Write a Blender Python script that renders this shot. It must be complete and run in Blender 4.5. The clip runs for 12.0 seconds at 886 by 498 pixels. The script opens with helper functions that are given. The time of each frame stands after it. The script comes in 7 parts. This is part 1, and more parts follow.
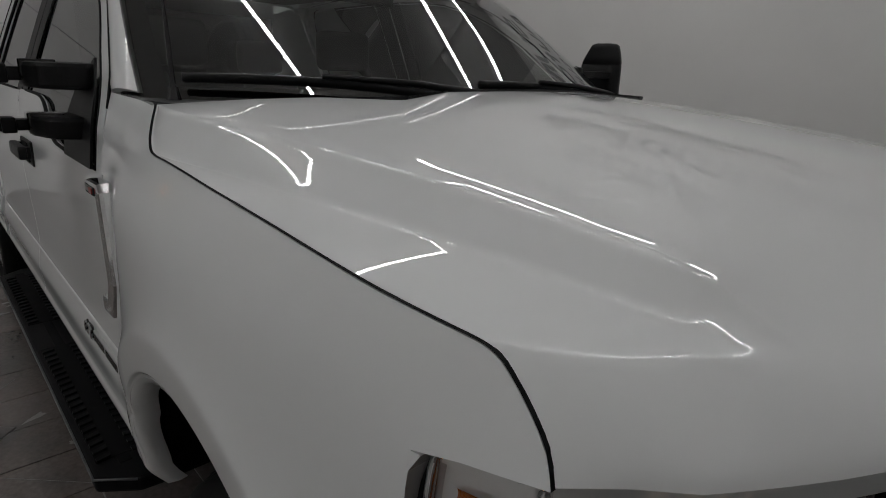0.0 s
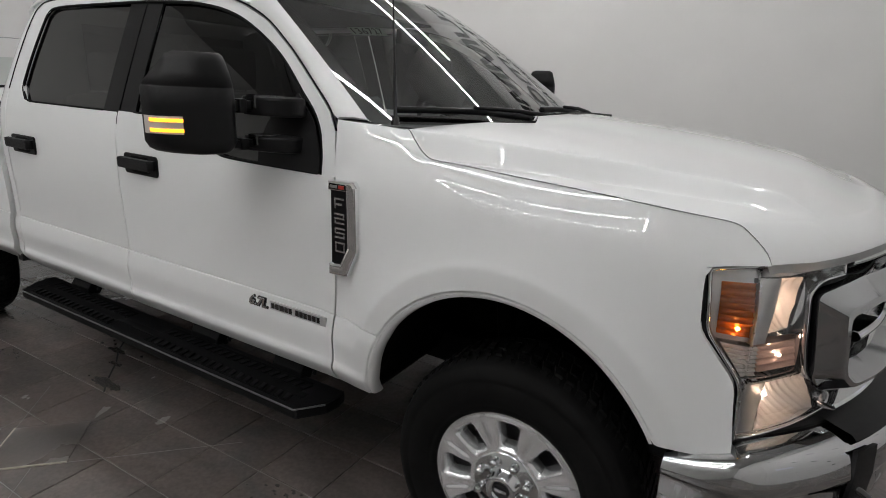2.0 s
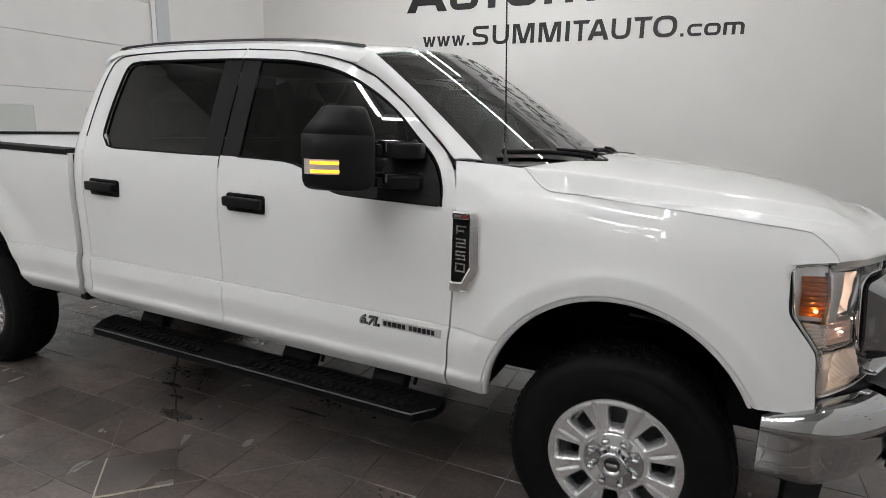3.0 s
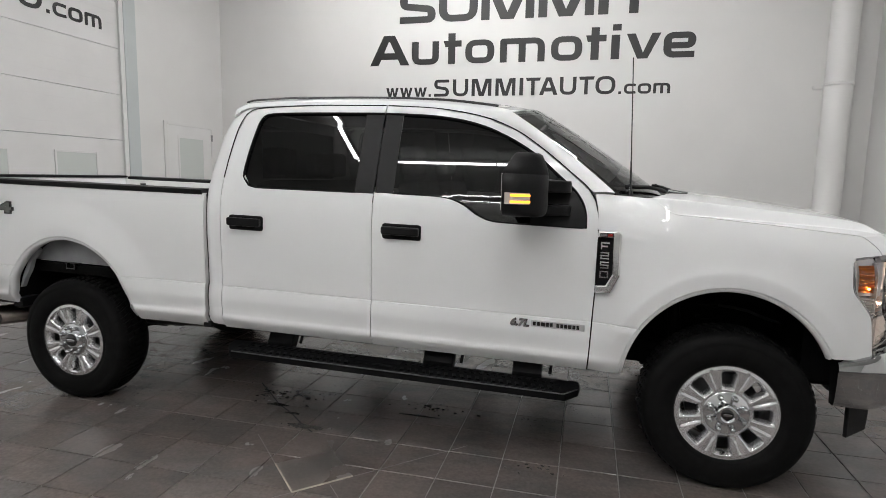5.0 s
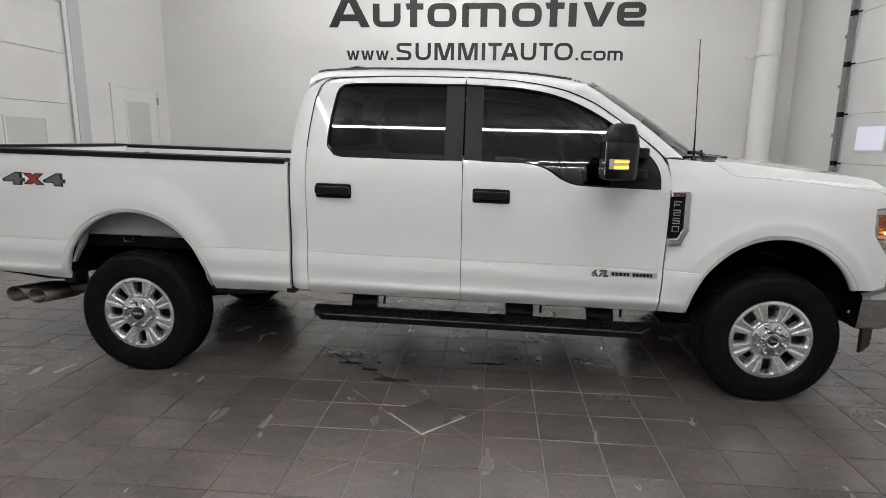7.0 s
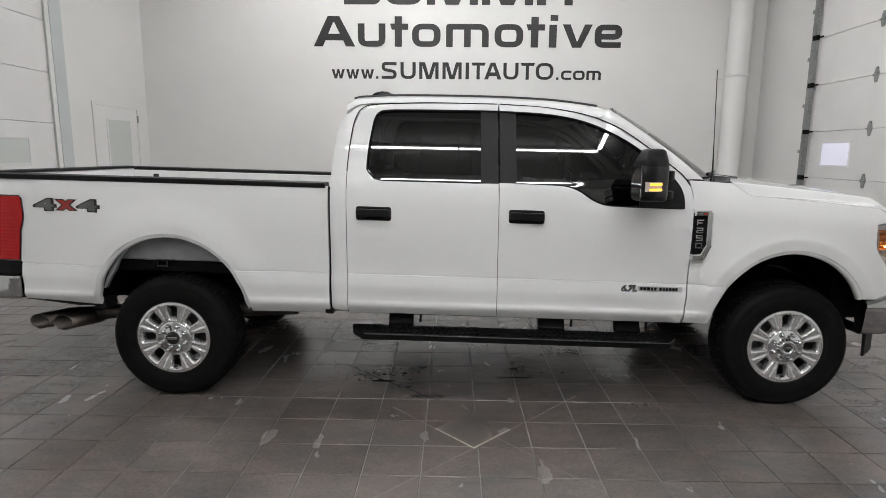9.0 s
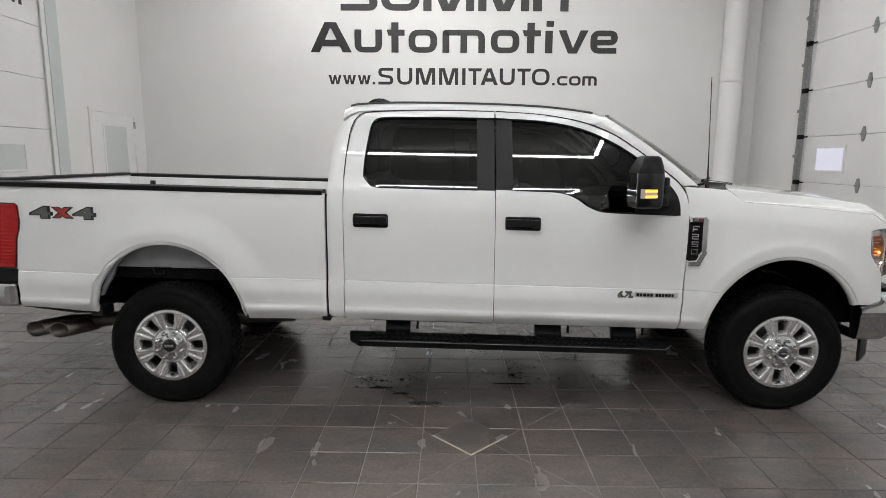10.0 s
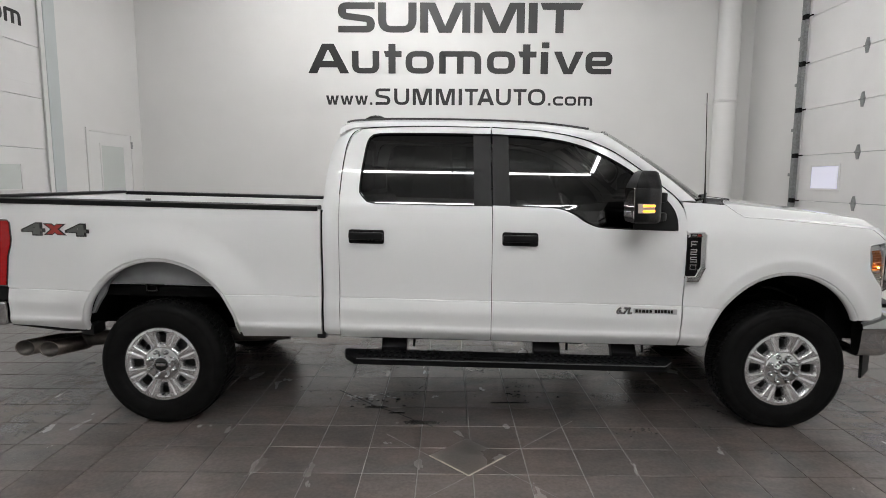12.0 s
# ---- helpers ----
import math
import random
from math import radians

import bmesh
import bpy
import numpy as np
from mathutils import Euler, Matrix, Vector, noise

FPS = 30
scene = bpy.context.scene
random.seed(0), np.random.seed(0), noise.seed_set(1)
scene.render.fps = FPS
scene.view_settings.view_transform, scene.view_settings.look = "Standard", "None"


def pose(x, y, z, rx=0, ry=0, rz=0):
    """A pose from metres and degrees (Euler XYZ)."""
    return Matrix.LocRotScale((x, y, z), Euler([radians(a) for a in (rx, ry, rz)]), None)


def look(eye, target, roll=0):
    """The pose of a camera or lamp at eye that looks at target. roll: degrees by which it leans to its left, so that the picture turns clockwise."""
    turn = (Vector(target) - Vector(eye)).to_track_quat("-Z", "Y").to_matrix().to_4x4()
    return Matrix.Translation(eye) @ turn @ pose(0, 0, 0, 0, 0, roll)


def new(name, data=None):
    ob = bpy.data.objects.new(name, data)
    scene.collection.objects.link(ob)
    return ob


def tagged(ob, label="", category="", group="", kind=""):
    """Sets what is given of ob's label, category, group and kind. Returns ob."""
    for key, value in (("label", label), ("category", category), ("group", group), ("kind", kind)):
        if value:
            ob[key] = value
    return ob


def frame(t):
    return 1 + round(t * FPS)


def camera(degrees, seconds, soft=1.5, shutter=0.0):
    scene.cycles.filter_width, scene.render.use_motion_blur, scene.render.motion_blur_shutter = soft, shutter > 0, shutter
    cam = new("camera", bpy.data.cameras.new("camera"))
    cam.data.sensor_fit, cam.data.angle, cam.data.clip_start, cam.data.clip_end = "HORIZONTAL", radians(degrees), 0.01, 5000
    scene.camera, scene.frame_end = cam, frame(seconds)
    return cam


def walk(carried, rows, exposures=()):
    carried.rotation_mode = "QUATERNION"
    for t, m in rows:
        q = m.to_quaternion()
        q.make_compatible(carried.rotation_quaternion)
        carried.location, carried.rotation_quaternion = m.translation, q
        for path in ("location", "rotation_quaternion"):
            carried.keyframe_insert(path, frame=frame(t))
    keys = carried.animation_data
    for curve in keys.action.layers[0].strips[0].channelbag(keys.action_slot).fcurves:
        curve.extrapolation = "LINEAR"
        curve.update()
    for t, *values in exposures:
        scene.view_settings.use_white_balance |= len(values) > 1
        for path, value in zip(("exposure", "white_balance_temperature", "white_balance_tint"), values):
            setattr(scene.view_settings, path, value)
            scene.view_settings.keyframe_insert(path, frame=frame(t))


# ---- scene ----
cam = camera(76.0, 12.0, 0.9)
PATH = [
    (0, (4.827, -1.278, 1.53), (3.427, 0.03, 0.956), 1.6),
    (0.5, (4.777, -1.511, 1.533), (3.542, -0.047, 0.96), 1.5),
    (1, (4.774, -1.778, 1.572), (3.692, -0.196, 1.002), 1.5),
    (1.5, (4.729, -2.128, 1.596), (3.74, -0.486, 1.027), 1.9),
    (2, (4.605, -2.373, 1.59), (3.633, -0.712, 1.045), 1.9),
    (2.5, (4.373, -2.638, 1.595), (3.493, -0.898, 1.15), 1.5),
    (3, (4.227, -2.968, 1.594), (3.42, -1.184, 1.185), 1.4),
    (3.2, (4.232, -3.121, 1.637), (3.418, -1.337, 1.241), 0.9),
    (4.8, (3.411, -3.873, 1.552), (2.885, -1.961, 1.295), 1.2),
    (5, (3.314, -3.945, 1.55), (2.828, -2.021, 1.298), 1.2),
    (5.5, (3.025, -4.09, 1.537), (2.664, -2.138, 1.289), 1.2),
    (6, (2.755, -4.226, 1.53), (2.49, -2.259, 1.281), 1.1),
    (6.5, (2.521, -4.349, 1.559), (2.311, -2.386, 1.239), 1.0),
    (7, (2.336, -4.405, 1.57), (2.167, -2.448, 1.194), 0.8),
    (9, (1.86, -4.557, 1.632), (1.827, -2.585, 1.302), 0.5),
    (9.5, (1.856, -4.543, 1.643), (1.832, -2.57, 1.322), 0.4),
    (10, (1.862, -4.562, 1.649), (1.839, -2.587, 1.334), 0.4),
    (10.5, (1.852, -4.585, 1.652), (1.819, -2.608, 1.349), 0.4),
    (11, (1.865, -4.585, 1.649), (1.832, -2.604, 1.38), 0.4),
    (11.5, (1.867, -4.549, 1.616), (1.844, -2.564, 1.368), 0.3),
    (12, (1.866, -4.533, 1.614), (1.852, -2.548, 1.372), 0.3),
]
walk(cam, [(t, look(eye, target, roll)) for t, eye, target, roll in PATH], [(0, -1.44), (0.5, -1.40), (1, -0.88), (1.5, -0.6), (2, -0.35), (2.5, -0.18), (3, -0.1), (5, 0.0), (12, 0.0)])

# ---- light and exposure ----
world = bpy.data.worlds.new("world")
scene.world = world
world.use_nodes = True
world.node_tree.nodes["Background"].inputs[0].default_value = (0.75, 0.8, 0.9, 1)
world.node_tree.nodes["Background"].inputs[1].default_value = 0.3


# ---- materials ----
def material(name, color, rough=0.5, metal=0.0, coat=0.0, var=0.0, scale=6.0, bump=0.0, bump_scale=60.0, alpha=None, ior=None, spec=None, island=False, per_object=0.0):
    m = bpy.data.materials.new(name)
    m.use_nodes = True
    nt = m.node_tree
    b = nt.nodes["Principled BSDF"]
    b.inputs["Base Color"].default_value = (*color, 1)
    b.inputs["Roughness"].default_value = rough
    b.inputs["Metallic"].default_value = metal
    b.inputs["Coat Weight"].default_value = coat
    b.inputs["Coat Roughness"].default_value = 0.006
    if ior:
        b.inputs["IOR"].default_value = ior
    if spec is not None:
        b.inputs["Specular IOR Level"].default_value = spec
    geo = nt.nodes.new("ShaderNodeNewGeometry")
    last = None
    if var or per_object:
        n1 = nt.nodes.new("ShaderNodeTexNoise")
        n1.inputs["Scale"].default_value = scale
        n1.inputs["Detail"].default_value = 6
        nt.links.new(geo.outputs["Position"], n1.inputs["Vector"])
        ramp = nt.nodes.new("ShaderNodeMapRange")
        ramp.inputs["From Min"].default_value = 0.3
        ramp.inputs["From Max"].default_value = 0.7
        ramp.inputs["To Min"].default_value = 1 - var
        ramp.inputs["To Max"].default_value = 1 + var
        nt.links.new(n1.outputs["Fac"], ramp.inputs["Value"])
        mul = nt.nodes.new("ShaderNodeVectorMath")
        mul.operation = "SCALE"
        mul.inputs[0].default_value = color
        nt.links.new(ramp.outputs[0], mul.inputs["Scale"])
        last = mul
        if per_object:
            info = nt.nodes.new("ShaderNodeObjectInfo")
            r2 = nt.nodes.new("ShaderNodeMapRange")
            r2.inputs["To Min"].default_value = 1 - per_object
            r2.inputs["To Max"].default_value = 1 + per_object
            nt.links.new(info.outputs["Random"], r2.inputs["Value"])
            mul2 = nt.nodes.new("ShaderNodeVectorMath")
            mul2.operation = "SCALE"
            nt.links.new(mul.outputs[0], mul2.inputs[0])
            nt.links.new(r2.outputs[0], mul2.inputs["Scale"])
            last = mul2
        nt.links.new(last.outputs[0], b.inputs["Base Color"])
        rr = nt.nodes.new("ShaderNodeMapRange")
        rr.inputs["To Min"].default_value = max(0.0, rough - var * 0.3)
        rr.inputs["To Max"].default_value = min(1.0, rough + var * 0.3)
        nt.links.new(n1.outputs["Fac"], rr.inputs["Value"])
        nt.links.new(rr.outputs[0], b.inputs["Roughness"])
    if bump:
        n2 = nt.nodes.new("ShaderNodeTexNoise")
        n2.inputs["Scale"].default_value = bump_scale
        n2.inputs["Detail"].default_value = 4
        nt.links.new(geo.outputs["Position"], n2.inputs["Vector"])
        bp = nt.nodes.new("ShaderNodeBump")
        bp.inputs["Strength"].default_value = 1.0
        bp.inputs["Distance"].default_value = bump
        nt.links.new(n2.outputs["Fac"], bp.inputs["Height"])
        nt.links.new(bp.outputs[0], b.inputs["Normal"])
    return m


def glass(name, tint, rough=0.0, ior=1.62):
    """Thin tinted pane: see-through body with a clear mirror coat."""
    m = bpy.data.materials.new(name)
    m.use_nodes = True
    nt = m.node_tree
    nt.nodes.remove(nt.nodes["Principled BSDF"])
    tr = nt.nodes.new("ShaderNodeBsdfTransparent")
    tr.inputs[0].default_value = (*tint, 1)
    gl = nt.nodes.new("ShaderNodeBsdfGlossy")
    gl.inputs["Roughness"].default_value = rough
    gl.inputs[0].default_value = (1, 1, 1, 1)
    fr = nt.nodes.new("ShaderNodeFresnel")
    fr.inputs["IOR"].default_value = ior
    mix = nt.nodes.new("ShaderNodeMixShader")
    nt.links.new(fr.outputs[0], mix.inputs[0])
    nt.links.new(tr.outputs[0], mix.inputs[1])
    nt.links.new(gl.outputs[0], mix.inputs[2])
    nt.links.new(mix.outputs[0], nt.nodes["Material Output"].inputs[0])
    return m


def glow(name, color, strength):
    m = bpy.data.materials.new(name)
    m.use_nodes = True
    b = m.node_tree.nodes["Principled BSDF"]
    b.inputs["Base Color"].default_value = (*color, 1)
    b.inputs["Emission Color"].default_value = (*color, 1)
    b.inputs["Emission Strength"].default_value = strength
    return m


PAINT = material("white_car_paint", (0.748, 0.757, 0.760), 0.35, coat=1.0, spec=0.08)
INNER_WHITE = material("white_bed_paint", (0.70, 0.70, 0.70), 0.45, coat=0.3, var=0.06, scale=9, bump=0.0006, bump_scale=220)
BLACK_IN = material("dark_inner_metal", (0.005, 0.005, 0.0055), 0.7, spec=0.12, var=0.3, scale=8)
TRIM = material("black_moulded_trim", (0.007, 0.007, 0.0075), 0.45, spec=0.2, var=0.12, scale=30, bump=0.0004, bump_scale=700)
GLOSS_BLACK = material("gloss_black_trim", (0.01, 0.01, 0.011), 0.12, coat=0.6)
RUBBER = material("tyre_rubber", (0.0065, 0.0065, 0.0065), 0.62, spec=0.08, var=0.25, scale=18, bump=0.0005, bump_scale=300)
SATIN = material("satin_silver_plate", (0.50, 0.50, 0.51), 0.30, metal=0.35, coat=0.4)
CHROME = material("polished_chrome", (0.64, 0.65, 0.66), 0.06, metal=1.0)
ALLOY = material("silver_alloy", (0.70, 0.70, 0.71), 0.26, metal=0.82, coat=0.3)
BARREL = material("dark_wheel_barrel", (0.045, 0.045, 0.047), 0.45, metal=0.4, var=0.2, scale=20)
STEEL = material("heat_stained_steel", (0.25, 0.22, 0.195), 0.32, metal=1.0, var=0.35, scale=14)
BARE = material("grey_primer_panel", (0.30, 0.31, 0.32), 0.55, var=0.12, scale=9, bump=0.0006, bump_scale=120)
UNDER = material("underbody_black", (0.005, 0.005, 0.005), 0.65, spec=0.08, var=0.4, scale=12, bump=0.002, bump_scale=40)
FABRIC = material("grey_seat_cloth", (0.05, 0.05, 0.052), 0.9, var=0.2, scale=40, bump=0.0006, bump_scale=500)
SIDE_GLASS = glass("dark_tinted_glass", (0.05, 0.052, 0.052))
SCREEN_GLASS = glass("windscreen_glass", (0.66, 0.74, 0.69), 0.0, 2.5)
CLEAR = glass("clear_lamp_cover", (0.97, 0.97, 0.97))
AMBER = material("amber_lens", (0.42, 0.112, 0.009), 0.16, coat=0.7)
RED_LENS = material("red_lens", (0.20, 0.002, 0.003), 0.14, coat=0.4, spec=0.25)
RED_LENS.node_tree.nodes["Principled BSDF"].inputs["Emission Color"].default_value = (1.0, 0.01, 0.012, 1)
RED_LENS.node_tree.nodes["Principled BSDF"].inputs["Emission Strength"].default_value = 0.10
WALL_PAINT = material("white_wall_paint", (0.70, 0.695, 0.685), 0.55, var=0.025, scale=1.2, bump=0.0006, bump_scale=90)
# wall out of view; its grey stands in for a dimmer end of the room
SOUTH_DIM = material("dimmed_south_wall", (0.45, 0.45, 0.44), 0.6, var=0.05, scale=1.2)
WALL_GREY = material("grey_corner_paint", (0.50, 0.535, 0.54), 0.5, var=0.03, scale=1.5, bump=0.0006, bump_scale=90)
CEIL_PAINT = material("ceiling_paint", (0.50, 0.50, 0.495), 0.8, var=0.04, scale=1.0)
DOOR_PANEL = material("overhead_door_enamel", (0.71, 0.705, 0.70), 0.4, var=0.03, scale=2.0, bump=0.0005, bump_scale=120)
LETTER = material("black_sign_vinyl", (0.012, 0.012, 0.012), 0.42, var=0.1, scale=4)
GALV = material("galvanised_steel", (0.30, 0.31, 0.31), 0.4, metal=0.9, var=0.2, scale=25)


def tile_material(name, cool, warm, low, high):
    """Unglazed slate-look porcelain: cool and rusty clouds, streaks, scuffs of changing gloss."""
    m = bpy.data.materials.new(name)
    m.use_nodes = True
    nt = m.node_tree
    b = nt.nodes["Principled BSDF"]
    geo = nt.nodes.new("ShaderNodeNewGeometry")
    info = nt.nodes.new("ShaderNodeObjectInfo")
    b.inputs["Specular IOR Level"].default_value = 1.0

    def noise(scale, detail, stretch=(1, 1, 1), warp=0.0):
        v = nt.nodes.new("ShaderNodeVectorMath")
        v.operation = "MULTIPLY"
        v.inputs[1].default_value = stretch
        nt.links.new(geo.outputs["Position"], v.inputs[0])
        n = nt.nodes.new("ShaderNodeTexNoise")
        n.inputs["Scale"].default_value, n.inputs["Detail"].default_value, n.inputs["Distortion"].default_value = scale, detail, warp
        nt.links.new(v.outputs[0], n.inputs["Vector"])
        return n.outputs["Fac"]

    def span(sock, a, b_, c, d):
        r = nt.nodes.new("ShaderNodeMapRange")
        for key, val in zip(("From Min", "From Max", "To Min", "To Max"), (a, b_, c, d)):
            r.inputs[key].default_value = val
        nt.links.new(sock, r.inputs["Value"])
        return r.outputs[0]

    def times(vec, sock):
        v = nt.nodes.new("ShaderNodeVectorMath")
        v.operation = "SCALE"
        nt.links.new(vec, v.inputs[0])
        nt.links.new(sock, v.inputs["Scale"])
        return v.outputs[0]
    clouds = noise(2.3, 7, (1, 1.3, 1), 0.8)
    mix = nt.nodes.new("ShaderNodeMix")
    mix.data_type = "RGBA"
    mix.inputs["A"].default_value, mix.inputs["B"].default_value = (*cool, 1), (*warm, 1)
    nt.links.new(span(clouds, 0.34, 0.66, 0, 1), mix.inputs["Factor"])
    col = times(mix.outputs["Result"], span(noise(7.0, 9, (0.5, 1.5, 1), 0.5), 0.3, 0.7, 0.90, 1.10))
    col = times(col, span(noise(55.0, 5), 0.3, 0.7, 0.86, 1.14))
    col = times(col, span(info.outputs["Random"], 0, 1, 0.86, 1.14))
    nt.links.new(col, b.inputs["Base Color"])
    nt.links.new(span(noise(4.1, 9, (1.2, 0.6, 1), 0.4), 0.3, 0.7, low, high), b.inputs["Roughness"])
    bp = nt.nodes.new("ShaderNodeBump")
    bp.inputs["Strength"].default_value, bp.inputs["Distance"].default_value = 1.0, 0.0007
    nt.links.new(noise(38.0, 6), bp.inputs["Height"])
    nt.links.new(bp.outputs[0], b.inputs["Normal"])
    return m


TILE = tile_material("charcoal_porcelain_tile", (0.099, 0.091, 0.088), (0.138, 0.114, 0.104), 0.20, 0.28)
GROUT = material("grey_grout", (0.19, 0.175, 0.165), 0.75, var=0.2, scale=9, bump=0.001, bump_scale=150)
LED = glow("led_diffuser", (1.0, 0.993, 0.988), 64.3)
AMBER_LED = glow("amber_led", (1.0, 0.40, 0.02), 3.2)
BULB_AMBER = glow("amber_bulb", (1.0, 0.45, 0.08), 22.0)
BULB_WARM = glow("halogen_bulb", (1.0, 0.74, 0.56), 105.0)


# ---- mesh helpers ----
RAKE, RAKE_X = 0.02, 2.0


def link(name, verts, faces, mat, parent=None, label="", smooth=True, rake=False, normals=None, mats=None, midx=None):
    verts = np.asarray(verts, float).reshape(-1, 3).copy()
    if rake:
        verts[:, 2] -= RAKE * (verts[:, 0] - RAKE_X)
    me = bpy.data.meshes.new(name)
    me.from_pydata(verts.tolist(), [], [tuple(int(i) for i in f) for f in faces])
    for m in (mats or [mat]):
        me.materials.append(m)
    if midx is not None:
        me.polygons.foreach_set("material_index", midx)
    if smooth:
        me.polygons.foreach_set("use_smooth", [True] * len(me.polygons))
    me.update()
    if normals is not None:
        N = np.asarray(normals, float).copy()
        if rake:
            N[:, 0] += RAKE * N[:, 2]
            N /= np.linalg.norm(N, axis=1, keepdims=True) + 1e-12
        me.normals_split_custom_set_from_vertices([tuple(n) for n in N])
    ob = new(name, me)
    if parent is not None:
        ob.parent = parent
    if label:
        tagged(ob, label)
    return ob


def part(name, bm, mat, parent=None, label="", smooth=False, rake=False):
    """Links a bmesh as one mesh object under a thing or a part."""
    if rake:
        for v in bm.verts:
            v.co.z -= RAKE * (v.co.x - RAKE_X)
    me = bpy.data.meshes.new(name)
    bm.to_mesh(me)
    bm.free()
    me.materials.append(mat)
    if smooth:
        me.polygons.foreach_set("use_smooth", [True] * len(me.polygons))
    ob = new(name, me)
    if parent is not None:
        ob.parent = parent
    if label:
        tagged(ob, label)
    return ob


def empty(name, at=(0, 0, 0)):
    ob = new(name)
    ob.location = at
    ob.empty_display_size = 0.1
    return ob


def add_box(bm, lo, hi, bevel=0.0, seg=2):
    lo, hi = Vector(lo), Vector(hi)
    made = bmesh.ops.create_cube(bm, size=1.0, matrix=Matrix.Translation((lo + hi) / 2) @ Matrix.Diagonal((*(hi - lo), 1)))
    if bevel:
        edges = list({e for v in made["verts"] for e in v.link_edges})
        bmesh.ops.bevel(bm, geom=edges, offset=bevel, segments=seg, affect="EDGES", profile=0.6)
    return bm


def box(lo, hi, bevel=0.0, seg=2):
    return add_box(bmesh.new(), lo, hi, bevel, seg)


def add_rod(bm, a, b, r, seg=12, r2=None):
    a, b = Vector(a), Vector(b)
    m = Matrix.Translation((a + b) / 2) @ (b - a).to_track_quat("Z", "Y").to_matrix().to_4x4()
    bmesh.ops.create_cone(bm, cap_ends=True, segments=seg, radius1=r, radius2=r if r2 is None else r2, depth=(b - a).length, matrix=m)
    return bm


def add_prism(bm, outline, axis, lo, hi, bevel=0.0):
    """Extrudes a 2D outline along an axis ('x': (y, z), 'y': (x, z), 'z': (x, y))."""
    def put(p, d):
        return {"x": (d, p[0], p[1]), "y": (p[0], d, p[1]), "z": (p[0], p[1], d)}[axis]
    a = [bm.verts.new(put(p, lo)) for p in outline]
    b = [bm.verts.new(put(p, hi)) for p in outline]
    fs = [bm.faces.new(a), bm.faces.new(b[::-1])]
    n = len(a)
    for i in range(n):
        fs.append(bm.faces.new((a[i], b[i], b[(i + 1) % n], a[(i + 1) % n])))
    bmesh.ops.recalc_face_normals(bm, faces=fs)
    if bevel:
        edges = list({e for f in fs[:2] for e in f.edges})
        bmesh.ops.bevel(bm, geom=edges, offset=bevel, segments=2, affect="EDGES", profile=0.6)
    return bm


def prism(outline, axis, lo, hi, bevel=0.0):
    return add_prism(bmesh.new(), outline, axis, lo, hi, bevel)


def fillet(points, r, closed=True, seg=5):
    """Rounds the corners of a 2D outline."""
    out, n = [], len(points)
    for i, p in enumerate(points):
        p = np.array(p, float)
        if not closed and i in (0, n - 1):
            out.append(tuple(p))
            continue
        a, b = np.array(points[i - 1], float), np.array(points[(i + 1) % n], float)
        la, lb = np.linalg.norm(a - p), np.linalg.norm(b - p)
        ri = r[i] if isinstance(r, (list, tuple)) else r
        d = min(ri, la * 0.48, lb * 0.48)
        s, e = p + (a - p) / la * d, p + (b - p) / lb * d
        for k in range(seg + 1):
            t = k / seg
            out.append(tuple((1 - t) ** 2 * s + 2 * t * (1 - t) * p + t * t * e))
    return out


def along(P):
    """Tangents down the first axis of a grid whose steps may be uneven."""
    T = np.zeros_like(P)
    d = P[1:] - P[:-1]
    h = np.linalg.norm(d, axis=2, keepdims=True) + 1e-9
    T[0], T[-1] = d[0], d[-1]
    a, b = h[:-1], h[1:]
    T[1:-1] = (d[1:] / b * a + d[:-1] / a * b) / (a + b)
    return T


def sheet(P, hint, thick=0.0, closed_u=False):
    """Faces, normals and a folded-in rim for a grid of places P[i, j]; hint points out of the panel."""
    nu, nv = P.shape[:2]
    du, dv = along(P), along(P.transpose(1, 0, 2)).transpose(1, 0, 2)
    N = np.cross(du, dv)
    N /= np.linalg.norm(N, axis=2, keepdims=True) + 1e-12
    idx = np.arange(nu * nv).reshape(nu, nv)
    faces = np.stack([idx[:-1, :-1], idx[1:, :-1], idx[1:, 1:], idx[:-1, 1:]], -1).reshape(-1, 4)
    hint = np.asarray(hint, float)
    if (N.reshape(-1, 3) @ hint).mean() < 0:
        N, faces = -N, faces[:, ::-1]
    verts, normals, faces = P.reshape(-1, 3), N.reshape(-1, 3), [tuple(f) for f in faces]
    if thick:
        loop = list(idx[:, 0]) + list(idx[-1, 1:]) + list(idx[-2::-1, -1]) + list(idx[0, -2:0:-1])
        n, base = len(loop), len(verts)
        L, NL = verts[loop], normals[loop]
        centre = verts.mean(0)
        out = L - centre
        out -= NL * (out * NL).sum(1, keepdims=True)
        out /= np.linalg.norm(out, axis=1, keepdims=True) + 1e-9
        inward = hint / np.linalg.norm(hint)
        edge = L - NL * 0.0
        verts = np.vstack([verts, edge, L - inward * thick])
        normals = np.vstack([normals, out, out])
        for i in range(n):
            j = (i + 1) % n
            f = (base + i, base + j, base + n + j, base + n + i)
            a, b, c = verts[f[0]], verts[f[1]], verts[f[2]]
            if np.dot(np.cross(b - a, c - a), out[i]) < 0:
                f = f[::-1]
            faces.append(f)
    return verts, faces, normals


def panel(name, P, hint, mat, parent, thick=0.018, label="", rake=True):
    v, f, n = sheet(np.asarray(P, float), hint, thick)
    return link(name, v, f, mat, parent, label, rake=rake, normals=n)


def merge(*bits):
    V, F, N, base = [], [], [], 0
    for v, f, n in bits:
        V.append(v), N.append(n)
        F += [tuple(i + base for i in q) for q in f]
        base += len(v)
    return np.vstack(V), F, np.vstack(N)


